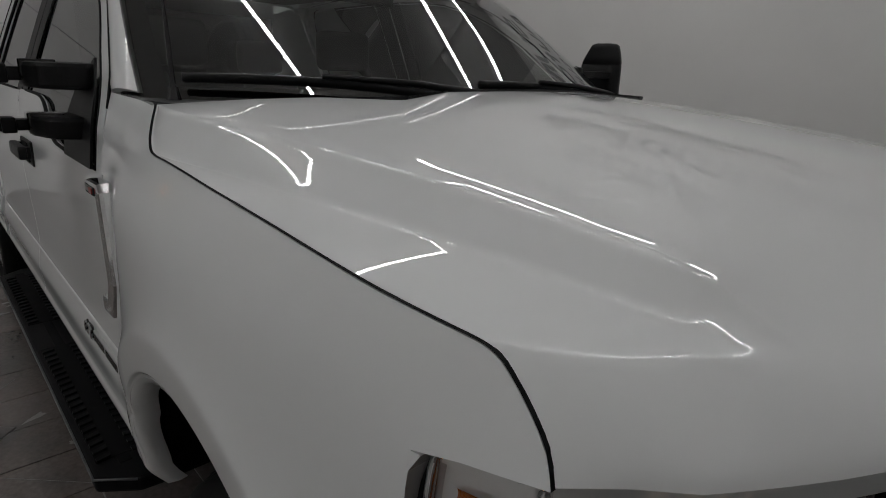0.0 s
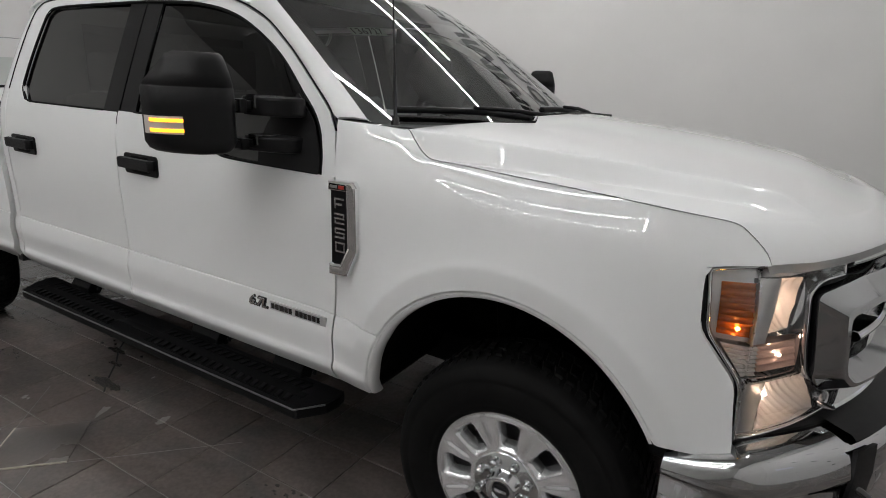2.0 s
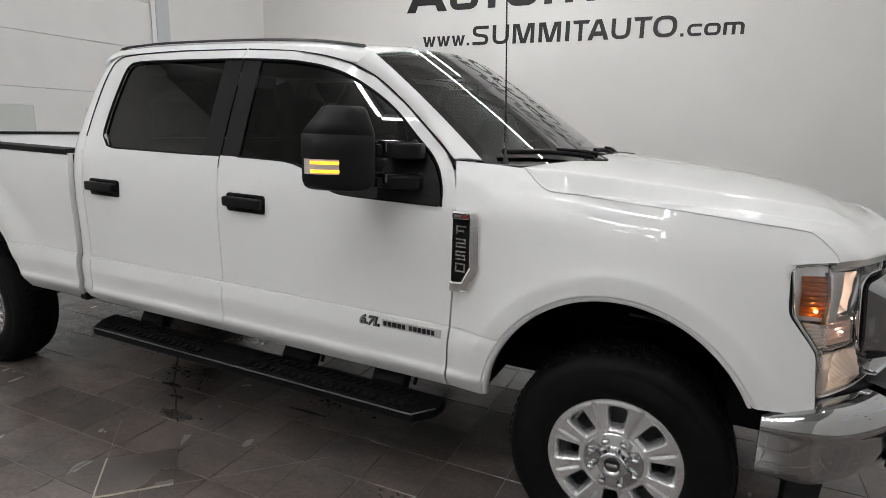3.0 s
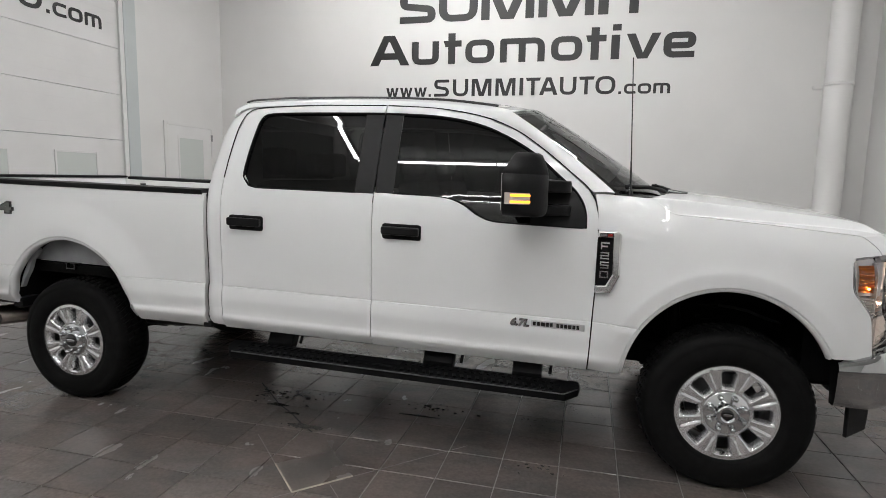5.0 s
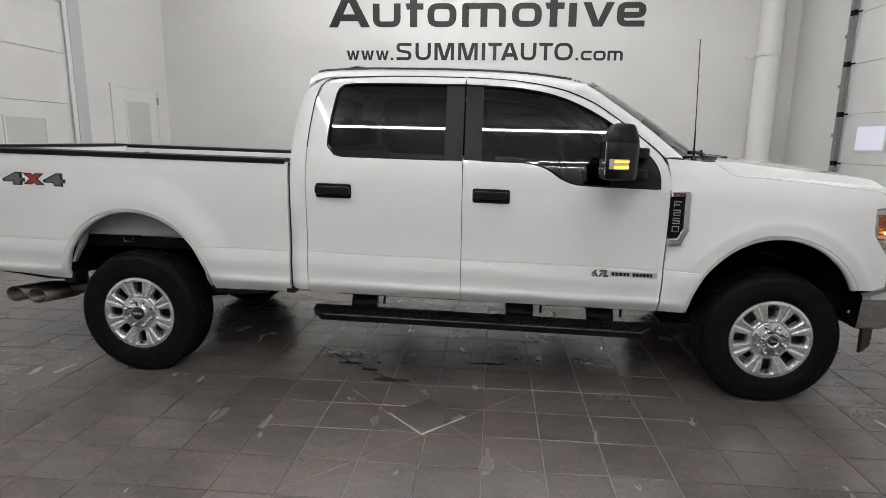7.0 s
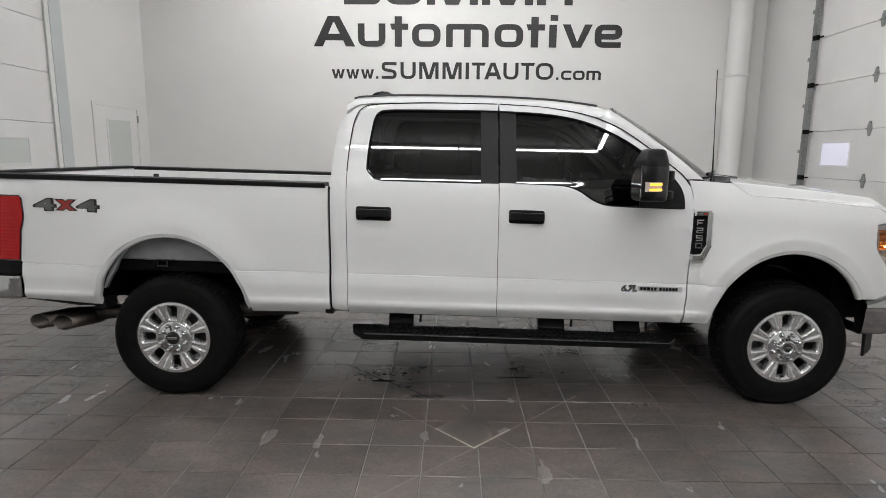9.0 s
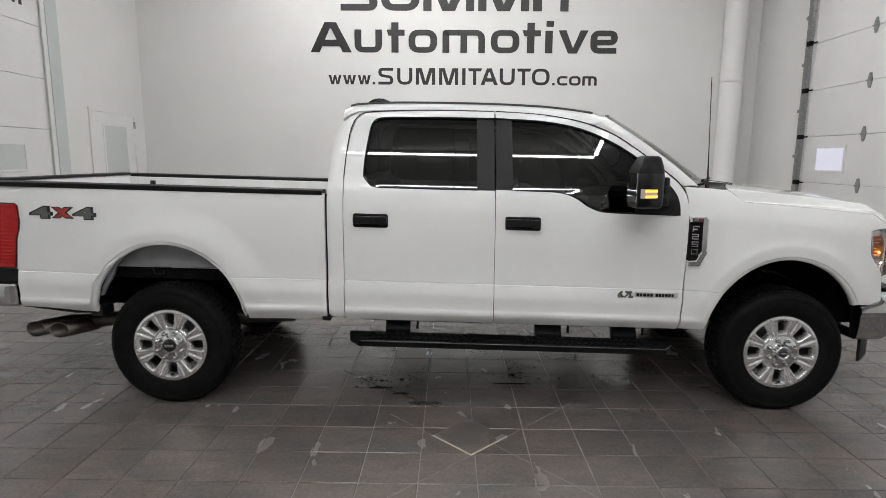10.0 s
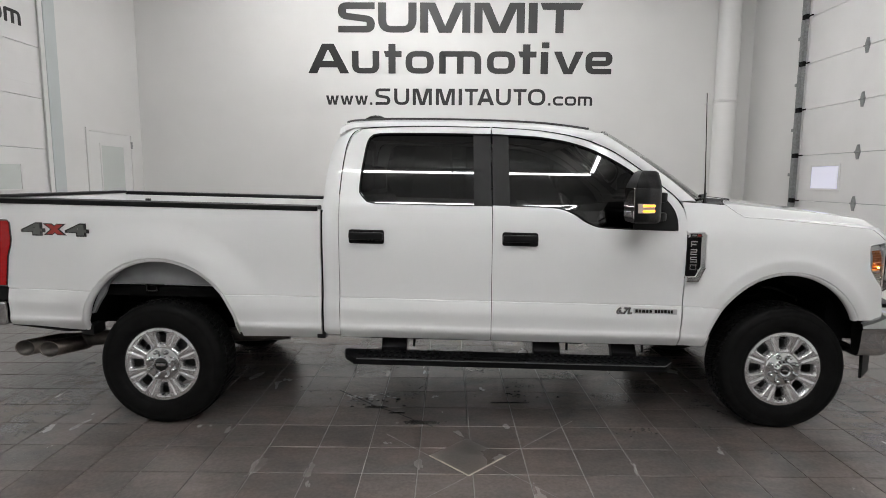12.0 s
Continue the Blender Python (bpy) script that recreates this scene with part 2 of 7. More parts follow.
def smooth_interp(x, xs, ys):
    """Monotone cubic through control points."""
    xs, ys = np.asarray(xs, float), np.asarray(ys, float)
    h, d = np.diff(xs), np.diff(ys) / np.diff(xs)
    m = np.zeros(len(xs))
    for i in range(1, len(xs) - 1):
        m[i] = 0 if d[i - 1] * d[i] <= 0 else 2 * d[i - 1] * d[i] / (d[i - 1] + d[i])
    m[0], m[-1] = d[0], d[-1]
    x = np.clip(np.asarray(x, float), xs[0], xs[-1])
    k = np.clip(np.searchsorted(xs, x) - 1, 0, len(xs) - 2)
    t = (x - xs[k]) / h[k]
    return (ys[k] * (1 + 2 * t) * (1 - t) ** 2 + m[k] * h[k] * t * (1 - t) ** 2 + ys[k + 1] * t * t * (3 - 2 * t) + m[k + 1] * h[k] * t * t * (t - 1))


def spline(x, xs, ys):
    """Natural cubic through control points, even in its bending."""
    xs, ys = np.asarray(xs, float), np.asarray(ys, float)
    n, h = len(xs), np.diff(xs)
    A, r = np.eye(n), np.zeros(n)
    for i in range(1, n - 1):
        A[i, i - 1], A[i, i], A[i, i + 1] = h[i - 1], 2 * (h[i - 1] + h[i]), h[i]
        r[i] = 6 * ((ys[i + 1] - ys[i]) / h[i] - (ys[i] - ys[i - 1]) / h[i - 1])
    m = np.linalg.solve(A, r)
    x = np.clip(np.asarray(x, float), xs[0], xs[-1])
    k = np.clip(np.searchsorted(xs, x) - 1, 0, n - 2)
    a, b = xs[k + 1] - x, x - xs[k]
    return (m[k] * a ** 3 + m[k + 1] * b ** 3) / (6 * h[k]) + (ys[k] / h[k] - m[k] * h[k] / 6) * a + (ys[k + 1] / h[k] - m[k + 1] * h[k] / 6) * b


def tube(points, r, seg=10, flat=1.0, cap=True):
    """One round bar swept along a path of places; r may vary along it."""
    P = np.asarray([tuple(p) for p in points], float)
    rr = np.broadcast_to(np.asarray(r, float), (len(P),))
    t = np.gradient(P, axis=0)
    t /= np.linalg.norm(t, axis=1, keepdims=True)
    up = np.array((0.03, 0.05, 1.0))
    V, F = [], []
    for p, d, q in zip(P, t, rr):
        s = np.cross(d, up)
        s /= np.linalg.norm(s) + 1e-9
        w = np.cross(s, d)
        for k in range(seg):
            a = 2 * math.pi * k / seg
            V.append(p + s * math.cos(a) * q + w * math.sin(a) * q * flat)
    n = len(P)
    for i in range(n - 1):
        for k in range(seg):
            F.append((i * seg + k, i * seg + (k + 1) % seg, (i + 1) * seg + (k + 1) % seg, (i + 1) * seg + k))
    if cap:
        F += [tuple(range(seg))[::-1], tuple((n - 1) * seg + k for k in range(seg))]
    return V, F


def lathe(profile, seg=64, axis="y"):
    """Turns a profile of (radius, along) round the y axis: verts and faces."""
    a = np.linspace(0, 2 * np.pi, seg, endpoint=False)
    r, w = np.array(profile, float).T
    V = np.stack([np.cos(a)[:, None] * r, np.broadcast_to(w, (seg, len(w))), np.sin(a)[:, None] * r], -1)
    idx = np.arange(seg * len(w)).reshape(seg, len(w))
    nx = np.roll(idx, -1, 0)
    F = np.stack([idx[:, :-1], nx[:, :-1], nx[:, 1:], idx[:, 1:]], -1).reshape(-1, 4)
    return V.reshape(-1, 3), [tuple(f) for f in F]


# ---- the room ----
XL, XR, YB, YF, HT = -3.86, 7.42, 6.19, -8.2, 5.6
FLOOR = 0.012
L_OPEN = (-2.2, 3.75)
R_OPEN = (-2.2, 4.58)
OPEN_H = 5.0


def slab(name, lo, hi, mat, label, category="wall"):
    return tagged(part(name, box(lo, hi), mat), label, category, kind="structure")


slab("floor", (XL - 0.3, YF - 0.3, -0.2), (XR + 0.3, YB + 0.3, FLOOR - 0.006), GROUT, "grey grouted bed of the tiled showroom floor", "floor")
slab("wall_north", (XL - 0.3, YB, 0), (XR + 0.3, YB + 0.25, HT), WALL_PAINT, "plain white painted wall behind the truck")
slab("wall_south", (XL - 0.3, YF - 0.25, 0), (XR + 0.3, YF, HT), SOUTH_DIM, "unseen showroom wall, greyed for darker reflections and less bounce")
slab("ceiling", (XL - 0.3, YF - 0.3, HT), (XR + 0.3, YB + 0.3, HT + 0.2), CEIL_PAINT, "mid-grey painted showroom ceiling", "ceiling")

# side walls with the overhead-door openings cut through them
for tag, x0, x1, (a, b) in (("west", XL - 0.3, XL, L_OPEN), ("east", XR, XR + 0.3, R_OPEN)):
    bm = bmesh.new()
    add_box(bm, (x0, YF, 0), (x1, a, HT))
    add_box(bm, (x0, b, 0), (x1, YB, HT))
    add_box(bm, (x0, a, OPEN_H), (x1, b, HT))
    tagged(part("wall_" + tag, bm, WALL_PAINT), "white painted side wall with an overhead door opening", "wall", kind="structure")

# ---- the pickup truck ----
truck = tagged(empty("pickup_truck", (2.0, 0, 0)), "white crew cab pickup truck parked on the tiled floor", "truck")
TRUCK_AT = Vector((2.0, 0, 0))


def tp(ob, parent=None):
    """Hangs a part on the truck, keeping its place."""
    ob.parent = parent or truck
    if parent is None:
        ob.matrix_parent_inverse = Matrix.Translation(-TRUCK_AT)
    return ob


ARCH_F = (4.008, 0.55, 0.494, 0.538)
ARCH_R = (0.028, 0.55, 0.502, 0.514)
SEC_Z = [0.56, 0.60, 0.635, 0.650, 0.660, 0.680, 0.690, 0.768, 0.778, 0.844, 0.853, 0.90, 1.02, 1.16, 1.30, 1.38, 1.43, 1.46, 1.56, 1.70, 1.85, 1.93, 1.97, 2.01]
SEC_Y = [0.932, 0.963, 0.9860, 0.9915, 0.9915, 0.9862, 0.9862, 0.9925, 0.9920, 0.9815, 0.9785, 0.9765, 0.979, 0.984, 0.980, 0.970, 0.960, 0.950, 0.912, 0.857, 0.795, 0.760, 0.725, 0.66]


def flare(x, z, arch, amount, near, far):
    """Outward bulge round a wheel arch: full to the distance near, gone at far, fading towards the ground."""
    xc, zc, a, b = arch
    d = np.sqrt(((x - xc) / a) ** 2 + ((np.maximum(z, zc) - zc) / b) ** 2) - 1
    t = np.clip((far - np.maximum(d, 0)) / (far - near), 0, 1)
    low = np.clip((z - 0.60) / 0.35, 0, 1)
    return amount * t * t * (3 - 2 * t) * (0.15 + 0.85 * low * low * (3 - 2 * low))


# fender shoulder: its lean in degrees against the height over the shoulder line, summed to an inward offset
LEAN_U = np.linspace(-0.5, 0.25, 601)
LEAN_G = np.concatenate([[0], np.cumsum(np.tan(np.radians(spline(LEAN_U[1:] - 0.000625, [-0.5, -0.30, -0.22, -0.16, -0.12, -0.085, -0.05, 0.0, 0.05, 0.10, 0.25], [0, 0.3, 1.3, 5, 11.5, 19, 24, 29, 35, 41, 50])))) * 0.00125])


def fender_y(x, z):
    x, z = np.broadcast_arrays(np.asarray(x, float), np.asarray(z, float))
    line = spline(x, [3.36, 3.60, 3.75, 3.86, 4.00, 4.20, 4.40, 4.50, 4.64], [1.443, 1.436, 1.429, 1.421, 1.410, 1.397, 1.381, 1.372, 1.357])
    flank = spline(x, [3.36, 3.46, 3.60, 3.80, 4.10, 4.30, 4.45, 4.55, 4.64], [0.996, 1.007, 1.020, 1.030, 1.035, 1.032, 1.022, 1.011, 0.998])
    amount = spline(x, [3.36, 3.80, 4.30, 4.45, 4.55, 4.64], [1.0, 1.0, 0.98, 0.92, 0.98, 1.15])
    y = flank - amount * np.interp(z - line, LEAN_U, LEAN_G)
    y = y + smooth_interp(z, [0.56, 0.66, 0.79, 0.95, 1.6], [-0.062, -0.014, -0.001, 0.0, 0.0])
    # towards the door the section becomes the door's own
    k = np.clip((x - 3.36) / 0.26, 0, 1)
    k = k * k * (3 - 2 * k)
    y = y * k + (smooth_interp(z, SEC_Z, SEC_Y) + 0.004 * np.clip((x - 3.36) / 0.2, 0, 1)) * (1 - k)
    # pressed line that runs on from the door
    step = k * np.clip((3.66 - x) / 0.10, 0, 1)
    y = y - step * 0.011 / (1 + np.exp(-(z - 0.833) / 0.008)) * np.exp(-np.maximum(z - 0.856, 0) / 0.08)
    # flared band round the wheel arch
    xc, zc, a, b = ARCH_F
    d = np.sqrt(((x - xc) / a) ** 2 + ((np.maximum(z, zc) - zc) / b) ** 2) - 1
    d = np.maximum(d, 0) * 0.52
    out = d - 0.078
    fl = 0.031 * np.exp(-0.5 * (out + np.sqrt(out ** 2 + 0.010 ** 2)) / 0.062)
    fl = fl - 0.005 * np.clip(1 - d / 0.078, 0, 1)
    low = np.clip((z - 0.60) / 0.35, 0, 1)
    fl = fl * (0.35 + 0.65 * low * low * (3 - 2 * low)) * (1 - 0.8 * smooth_interp(x, [3.0, 4.40, 4.60, 5.0], [0, 0, 1, 1]))
    return y + fl - 0.006 * np.exp(-(d / 0.009) ** 4)


def side_y(x, z):
    """Half width of the body at (x, z)."""
    x, z = np.asarray(x, float), np.asarray(z, float)
    y = smooth_interp(z, SEC_Z, SEC_Y)
    y = y + np.where(x < 1.15, flare(x, z, ARCH_R, 0.034, 0.10, 0.50), 0)
    xc, zc, a, b = ARCH_R
    d = 0.5 * np.maximum(np.sqrt(((x - xc) / a) ** 2 + ((np.maximum(z, zc) - zc) / b) ** 2) - 1, 0)
    y = y - np.where(x < 1.05, 0.006 * np.exp(-(d / 0.010) ** 4), 0)
    tail = np.clip((-0.55 - x) / 0.65, 0, 1)
    y = y - 0.025 * tail ** 2
    k = np.clip((x - 3.30) / 0.06, 0, 1) * (z < 1.53)
    if np.any(k > 0):
        y = y * (1 - k) + fender_y(np.maximum(x, 3.36), np.minimum(z, 1.52)) * k
    # narrow pressed groove along the flank
    return y - 0.0065 * np.exp(-((z - 0.8505) / 0.0017) ** 2) * np.clip((3.70 - x) / 0.12, 0, 1)


def arch_z(x, arch):
    xc, zc, a, b = arch
    return zc + b * np.sqrt(np.clip(1 - ((x - xc) / a) ** 2, 0, 1))


def columns(*stops):
    """Column places with finer steps where asked: (from, to, count) in a row."""
    return np.unique(np.concatenate([np.linspace(a, b, n) for a, b, n in stops]))


def side_panel(name, xs, zlo, zhi, sgn, nv=40, mat=PAINT, slant=None, thick=0.02):
    """A flank panel over columns xs, from zlo(x) to zhi(x); slant(z) shifts the front edge columns."""
    v = np.linspace(0, 1, nv)
    lo, hi = np.array([zlo(x) for x in xs]), np.array([zhi(x) for x in xs])
    Zz = lo[:, None] + (hi - lo)[:, None] * v[None]
    if nv > 30:
        # close rows at the pressed groove, even ones below and above it
        a = np.maximum(0.843, lo + 0.03 * (hi - lo))
        b = np.maximum(0.858, a + 0.03 * (hi - lo) * (a > 0.843))
        parts = [p + (q - p) * np.linspace(0, 1, n)[None] for p, q, n in ((lo[:, None], a[:, None], 34), (a[:, None], b[:, None], 16), (b[:, None], hi[:, None], nv))]
        Zz = np.concatenate([parts[0][:, :-1], parts[1][:, :-1], parts[2]], 1)
        nv = Zz.shape[1]
    X = np.repeat(np.asarray(xs, float)[:, None], nv, 1)
    if slant is not None:
        X = slant(X, Zz)
    Y = sgn * side_y(X, Zz)
    return np.stack([X, Y, Zz], -1)


SEAM = ([3.40, 3.615, 3.66, 3.70, 3.735, 3.765, 3.80, 3.86, 4.00, 4.20, 4.40, 4.50, 4.535, 4.552, 4.572, 4.600, 4.615, 4.626], [1.512, 1.500, 1.470, 1.441, 1.4255, 1.4225, 1.4215, 1.4185, 1.409, 1.3965, 1.3805, 1.3725, 1.3685, 1.363, 1.3495, 1.3255, 1.309, 1.287])
LAMP_EDGE = ([0.78, 0.84, 0.91, 0.985, 1.012, 1.066, 1.103, 1.125, 1.19, 1.245, 1.262, 1.272], [4.618, 4.617, 4.608, 4.600, 4.592, 4.549, 4.520, 4.508, 4.503, 4.5005, 4.505, 4.517])


def seam_z(x):
    return float(smooth_interp(x, *SEAM))


for sgn in (-1, 1):
    out = (0, sgn, 0)
    # front fender
    LEAN_Z, LEAN_X = [0.59, 0.72, 0.90, 1.03, 1.30, 1.40, 1.44, 1.515], [3.350, 3.357, 3.364, 3.370, 3.373, 3.364, 3.359, 3.343]
    xs = columns((3.412, 3.49, 8), (3.49, 3.53, 8), (3.53, 3.65, 12), (3.65, 4.33, 56), (4.33, 4.44, 14), (4.44, 4.50, 8))

    def fender_lo(x):
        xc, zc, a, b = ARCH_F
        if x < xc - a:
            return 0.59
        if x > 4.446:
            return 0.80
        return max(float(arch_z(x, ARCH_F)), 0.59 if x < xc else 0.80)

    def fender_hi(x):
        return seam_z(x) if x > 3.615 else 1.497 + 0.015 * min(1, (3.615 - x) / 0.25)
    def fender_back(X, Zz):
        edge_x = np.interp(Zz, LEAN_Z, LEAN_X) + 0.007
        return X + (edge_x - 3.412) * np.clip((3.495 - X) / 0.083, 0, 1)
    A = side_panel("", xs, fender_lo, fender_hi, sgn, 84, slant=fender_back)
    bits = [sheet(A, out, 0.03)]
    v = np.linspace(0, 1, 26)
    edge = lambda z: float(np.interp(z, *LAMP_EDGE))
    B = np.zeros((10, 26, 3))
    for j, t in enumerate(v):
        z = 0.80 + (1.2675 - 0.80) * t
        for i in range(10):
            x = 4.50 + (max(edge(z), 4.5005) - 4.50) * i / 9
            B[i, j] = (x, sgn * float(side_y(x, z)), z)
    bits.append(sheet(B, out, 0.03))
    C = np.zeros((12, 10, 3))
    for i in range(12):
        x = 4.50 + 0.1255 * i / 11
        z0, z1 = float(np.interp(x, [4.50, 4.55, 4.63], [1.268, 1.279, 1.2885])), seam_z(x)
        for j in range(10):
            z = z0 + max(z1 - z0, 0.002) * j / 9
            C[i, j] = (x, sgn * float(side_y(x, z)), z)
    bits.append(sheet(C, out, 0.03))
    V, F, N = merge(*bits)
    # black ribbon painted as the shade down the shut line of fender and bonnet
    gx = np.concatenate([np.linspace(3.58, 3.80, 24), np.linspace(3.82, 4.50, 24), np.linspace(4.51, 4.626, 18)])
    G = []
    for x in gx:
        f = min(1.0, max(0.0, (x - 4.53) / 0.05))
        y, z = float(side_y(x, seam_z(x))), seam_z(x)
        G.append([(x + 0.0006 * f, sgn * (y + 0.0004 - q), z + 0.0012 + 0.0003 * (1 - f)) for q in (0.0, 0.004, 0.008)])
    G = np.array(G)
    tp(panel("bonnet_gap", G, (0, sgn, 1), BLACK_IN, None, 0.0))
    tp(link("front_fender", V, F, PAINT, rake=True, normals=N))
    # wheel arch lip and liner, front and rear
    for arch, top in ((ARCH_F, 0.0), (ARCH_R, 0.0)):
        xc, zc, a, b = arch
        th = np.linspace(0.07, np.pi - 0.065, 48)
        if arch is ARCH_F:
            th = np.linspace(0.48, np.pi - 0.076, 48)
        rows = []
        for dy, dr in ((0.0, 0.0), (0.004, -0.010), (0.03, -0.016), (0.05, -0.012)):
            px, pz = xc + (a + dr) * np.cos(th), zc + (b + dr) * np.sin(th)
            py = side_y(xc + a * np.cos(th), zc + b * np.sin(th)) - dy
            rows.append(np.stack([px, sgn * py, pz], -1))
        tp(panel("arch_lip", np.array(rows), (0, -sgn, -1), PAINT, None, 0))
        rows = []
        deep = 0.62 if arch is ARCH_F else 0.52
        liner_mat = UNDER
        th = np.linspace(0.42 if arch is ARCH_F else 0.05, np.pi - 0.05, 40)
        for t in np.linspace(0, 1, 8):
            px, pz = xc + (a + 0.02) * np.cos(th), zc + (b + 0.015) * np.sin(th)
            rows.append(np.stack([px, np.full(len(th), sgn * (0.955 - deep * t)), pz], -1))
        tp(panel("wheel_liner", np.array(rows), (0, 0, -1), liner_mat, None, 0))
        tp(part("liner_back", prism([(xc - a - 0.02, 0.60), (xc - a - 0.02, 0.9), (xc - 0.25, 1.06), (xc + 0.25, 1.06), (xc + a + 0.02, 0.9), (xc + a + 0.02, 0.60)], "y", sgn * (0.955 - deep) - 0.01, sgn * (0.955 - deep) + 0.01), UNDER, rake=True))

    # doors: lower skins, then the window frames as rings
    def door_front(X, Zz):
        z = Zz
        lean = np.interp(z, LEAN_Z, LEAN_X)
        k = (X - 2.1535) / (3.405 - 2.1535)
        return 2.1535 + k * (lean - 2.1535)

    belt = 1.40
    D1 = side_panel("", columns((2.1535, 2.55, 14), (2.55, 2.90, 22), (2.90, 3.405, 18)), lambda x: 0.585, lambda x: float(smooth_interp(x, [2.155, 2.50, 2.60, 2.68, 2.76, 2.84, 3.00, 3.41], [1.458, 1.455, 1.444, 1.415, 1.364, 1.338, 1.333, 1.331])), sgn, 40, slant=door_front)
    D2 = side_panel("", np.linspace(1.185, 2.1495, 36), lambda x: 0.588, lambda x: belt, sgn, 40)

    def ring(outer, inner, sub=5):
        """Frame surface between two outlines with matching corners."""
        O, I = [], []
        n = len(outer)
        for i in range(n - 1):
            for k in range(sub):
                t = k / sub
                O.append(np.array(outer[i]) * (1 - t) + np.array(outer[i + 1]) * t)
                I.append(np.array(inner[i]) * (1 - t) + np.array(inner[i + 1]) * t)
        O.append(np.array(outer[-1])), I.append(np.array(inner[-1]))
        O, I = np.array(O), np.array(I)
        rows = []
        for t in np.linspace(0, 1, 5):
            p = O * (1 - t) + I * t
            rows.append(np.stack([p[:, 0], sgn * side_y(p[:, 0], p[:, 1]), p[:, 1]], -1))
        return np.array(rows)

    # rear door frame: from the belt at its front, over the top, down to the belt at its rear
    rear_out = [(2.148, 1.957), (1.75, 1.954), (1.42, 1.938), (1.31, 1.925), (1.25, 1.885), (1.215, 1.79), (1.195, 1.62), (1.188, 1.50), (1.187, 1.40)]
    rear_in = [(2.148, 1.912), (1.75, 1.908), (1.48, 1.902), (1.395, 1.893), (1.355, 1.86), (1.335, 1.77), (1.315, 1.62), (1.31, 1.53), (1.36, 1.462)]
    R2 = ring(rear_out, rear_in)
    front_out = [(2.155, 1.957), (2.42, 1.945), (2.62, 1.92), (2.76, 1.888), (2.915, 1.826), (3.075, 1.722), (3.215, 1.612), (3.312, 1.53), (3.352, 1.47), (3.370, 1.40), (3.378, 1.33)]
    front_in = [(2.155, 1.912), (2.42, 1.903), (2.60, 1.882), (2.74, 1.848), (2.88, 1.79), (3.035, 1.70), (3.165, 1.592), (3.262, 1.505), (3.300, 1.44), (3.312, 1.38), (3.312, 1.33)]
    R1 = ring(front_out, front_in)
    low = side_panel("", np.linspace(1.187, 2.148, 24), lambda x: belt, lambda x: float(np.interp(x, [1.187, 1.30, 1.36, 1.42, 2.15], [1.50, 1.485, 1.462, 1.452, 1.452])), sgn, 5)
    V, F, N = merge(sheet(D2, out, 0.02), sheet(R2, out, 0.02), sheet(low, out, 0.0))
    tp(link("rear_door", V, F, PAINT, rake=True, normals=N))
    V, F, N = merge(sheet(D1, out, 0.02), sheet(R1, out, 0.02))
    tp(link("front_door", V, F, PAINT, rake=True, normals=N))

    # thin black tubes draw the shade in the door gaps; rubber seals round the panes
    def seal(name, pts, r, lift):
        q = np.array(pts, float)
        d = np.concatenate([[0], np.cumsum(np.linalg.norm(np.diff(q, axis=0), axis=1))])
        e = np.linspace(0, d[-1], 70)
        px, pz = smooth_interp(e, d, q[:, 0]), smooth_interp(e, d, q[:, 1])
        path = [(x, sgn * (float(side_y(x, z)) + lift), z) for x, z in zip(px, pz)]
        tp(link(name, *tube(path, r, 6), BLACK_IN, rake=True))
    out_f, out_r = front_out[:9], rear_out[:8]
    seal("door_seal", [(x + 0.004, z + 0.004) for x, z in out_f], 0.0036, 0.0)
    seal("door_seal", [(x - 0.004, z + 0.004) for x, z in out_r], 0.0034, 0.0)
    seal("window_seal", [(x, z - 0.001) for x, z in front_in], 0.0068, -0.004)
    seal("window_seal", [(x, z - 0.001) for x, z in rear_in], 0.0068, -0.004)
    seal("window_seal", [(2.04, 1.453), (1.80, 1.4525), (1.42, 1.452), (1.36, 1.462)], 0.0055, -0.003)
    seal("window_seal", [(2.26, 1.4575), (2.50, 1.455), (2.60, 1.444), (2.68, 1.415), (2.76, 1.364), (2.84, 1.338), (3.00, 1.3335), (3.30, 1.332)], 0.0055, -0.003)

    # glass and black pillar covers, a little behind the frames
    def glazing(name, lo, hi, x0, x1, inset, mat, label=""):
        xs_ = np.linspace(x0, x1, 26)
        P = np.zeros((26, 16, 3))
        for i, x in enumerate(xs_):
            a, b = lo(x), hi(x)
            for j in range(16):
                z = a + (b - a) * j / 15
                P[i, j] = (x, sgn * (float(side_y(x, z)) - inset), z)
        return tp(panel(name, P, out, mat, None, 0.006, label))

    glazing("rear_door_glass", lambda x: float(np.interp(x, [1.29, 1.36, 1.42, 2.03], [1.50, 1.445, 1.435, 1.435])), lambda x: float(np.interp(x, [1.29, 1.34, 1.37, 1.42, 2.03], [1.66, 1.86, 1.90, 1.915, 1.922])), 1.295, 2.035, 0.014, SIDE_GLASS, "dark tinted window glass")
    glazing("front_door_glass", lambda x: float(np.interp(x, [2.26, 2.60, 2.74, 2.84, 3.28], [1.44, 1.435, 1.37, 1.32, 1.32])), lambda x: float(np.interp(x, [2.26, 2.42, 2.60, 2.74, 2.88, 3.035, 3.165, 3.262, 3.305], [1.92, 1.913, 1.892, 1.858, 1.80, 1.71, 1.602, 1.515, 1.42])), 2.262, 3.304, 0.014, SIDE_GLASS, "dark tinted window glass")
    glazing("pillar_cover", lambda x: 1.435, lambda x: 1.92, 2.035, 2.1465, 0.006, TRIM, "satin black pillar cover")
    glazing("pillar_cover", lambda x: 1.44, lambda x: 1.92, 2.1565, 2.262, 0.006, TRIM, "satin black pillar cover")
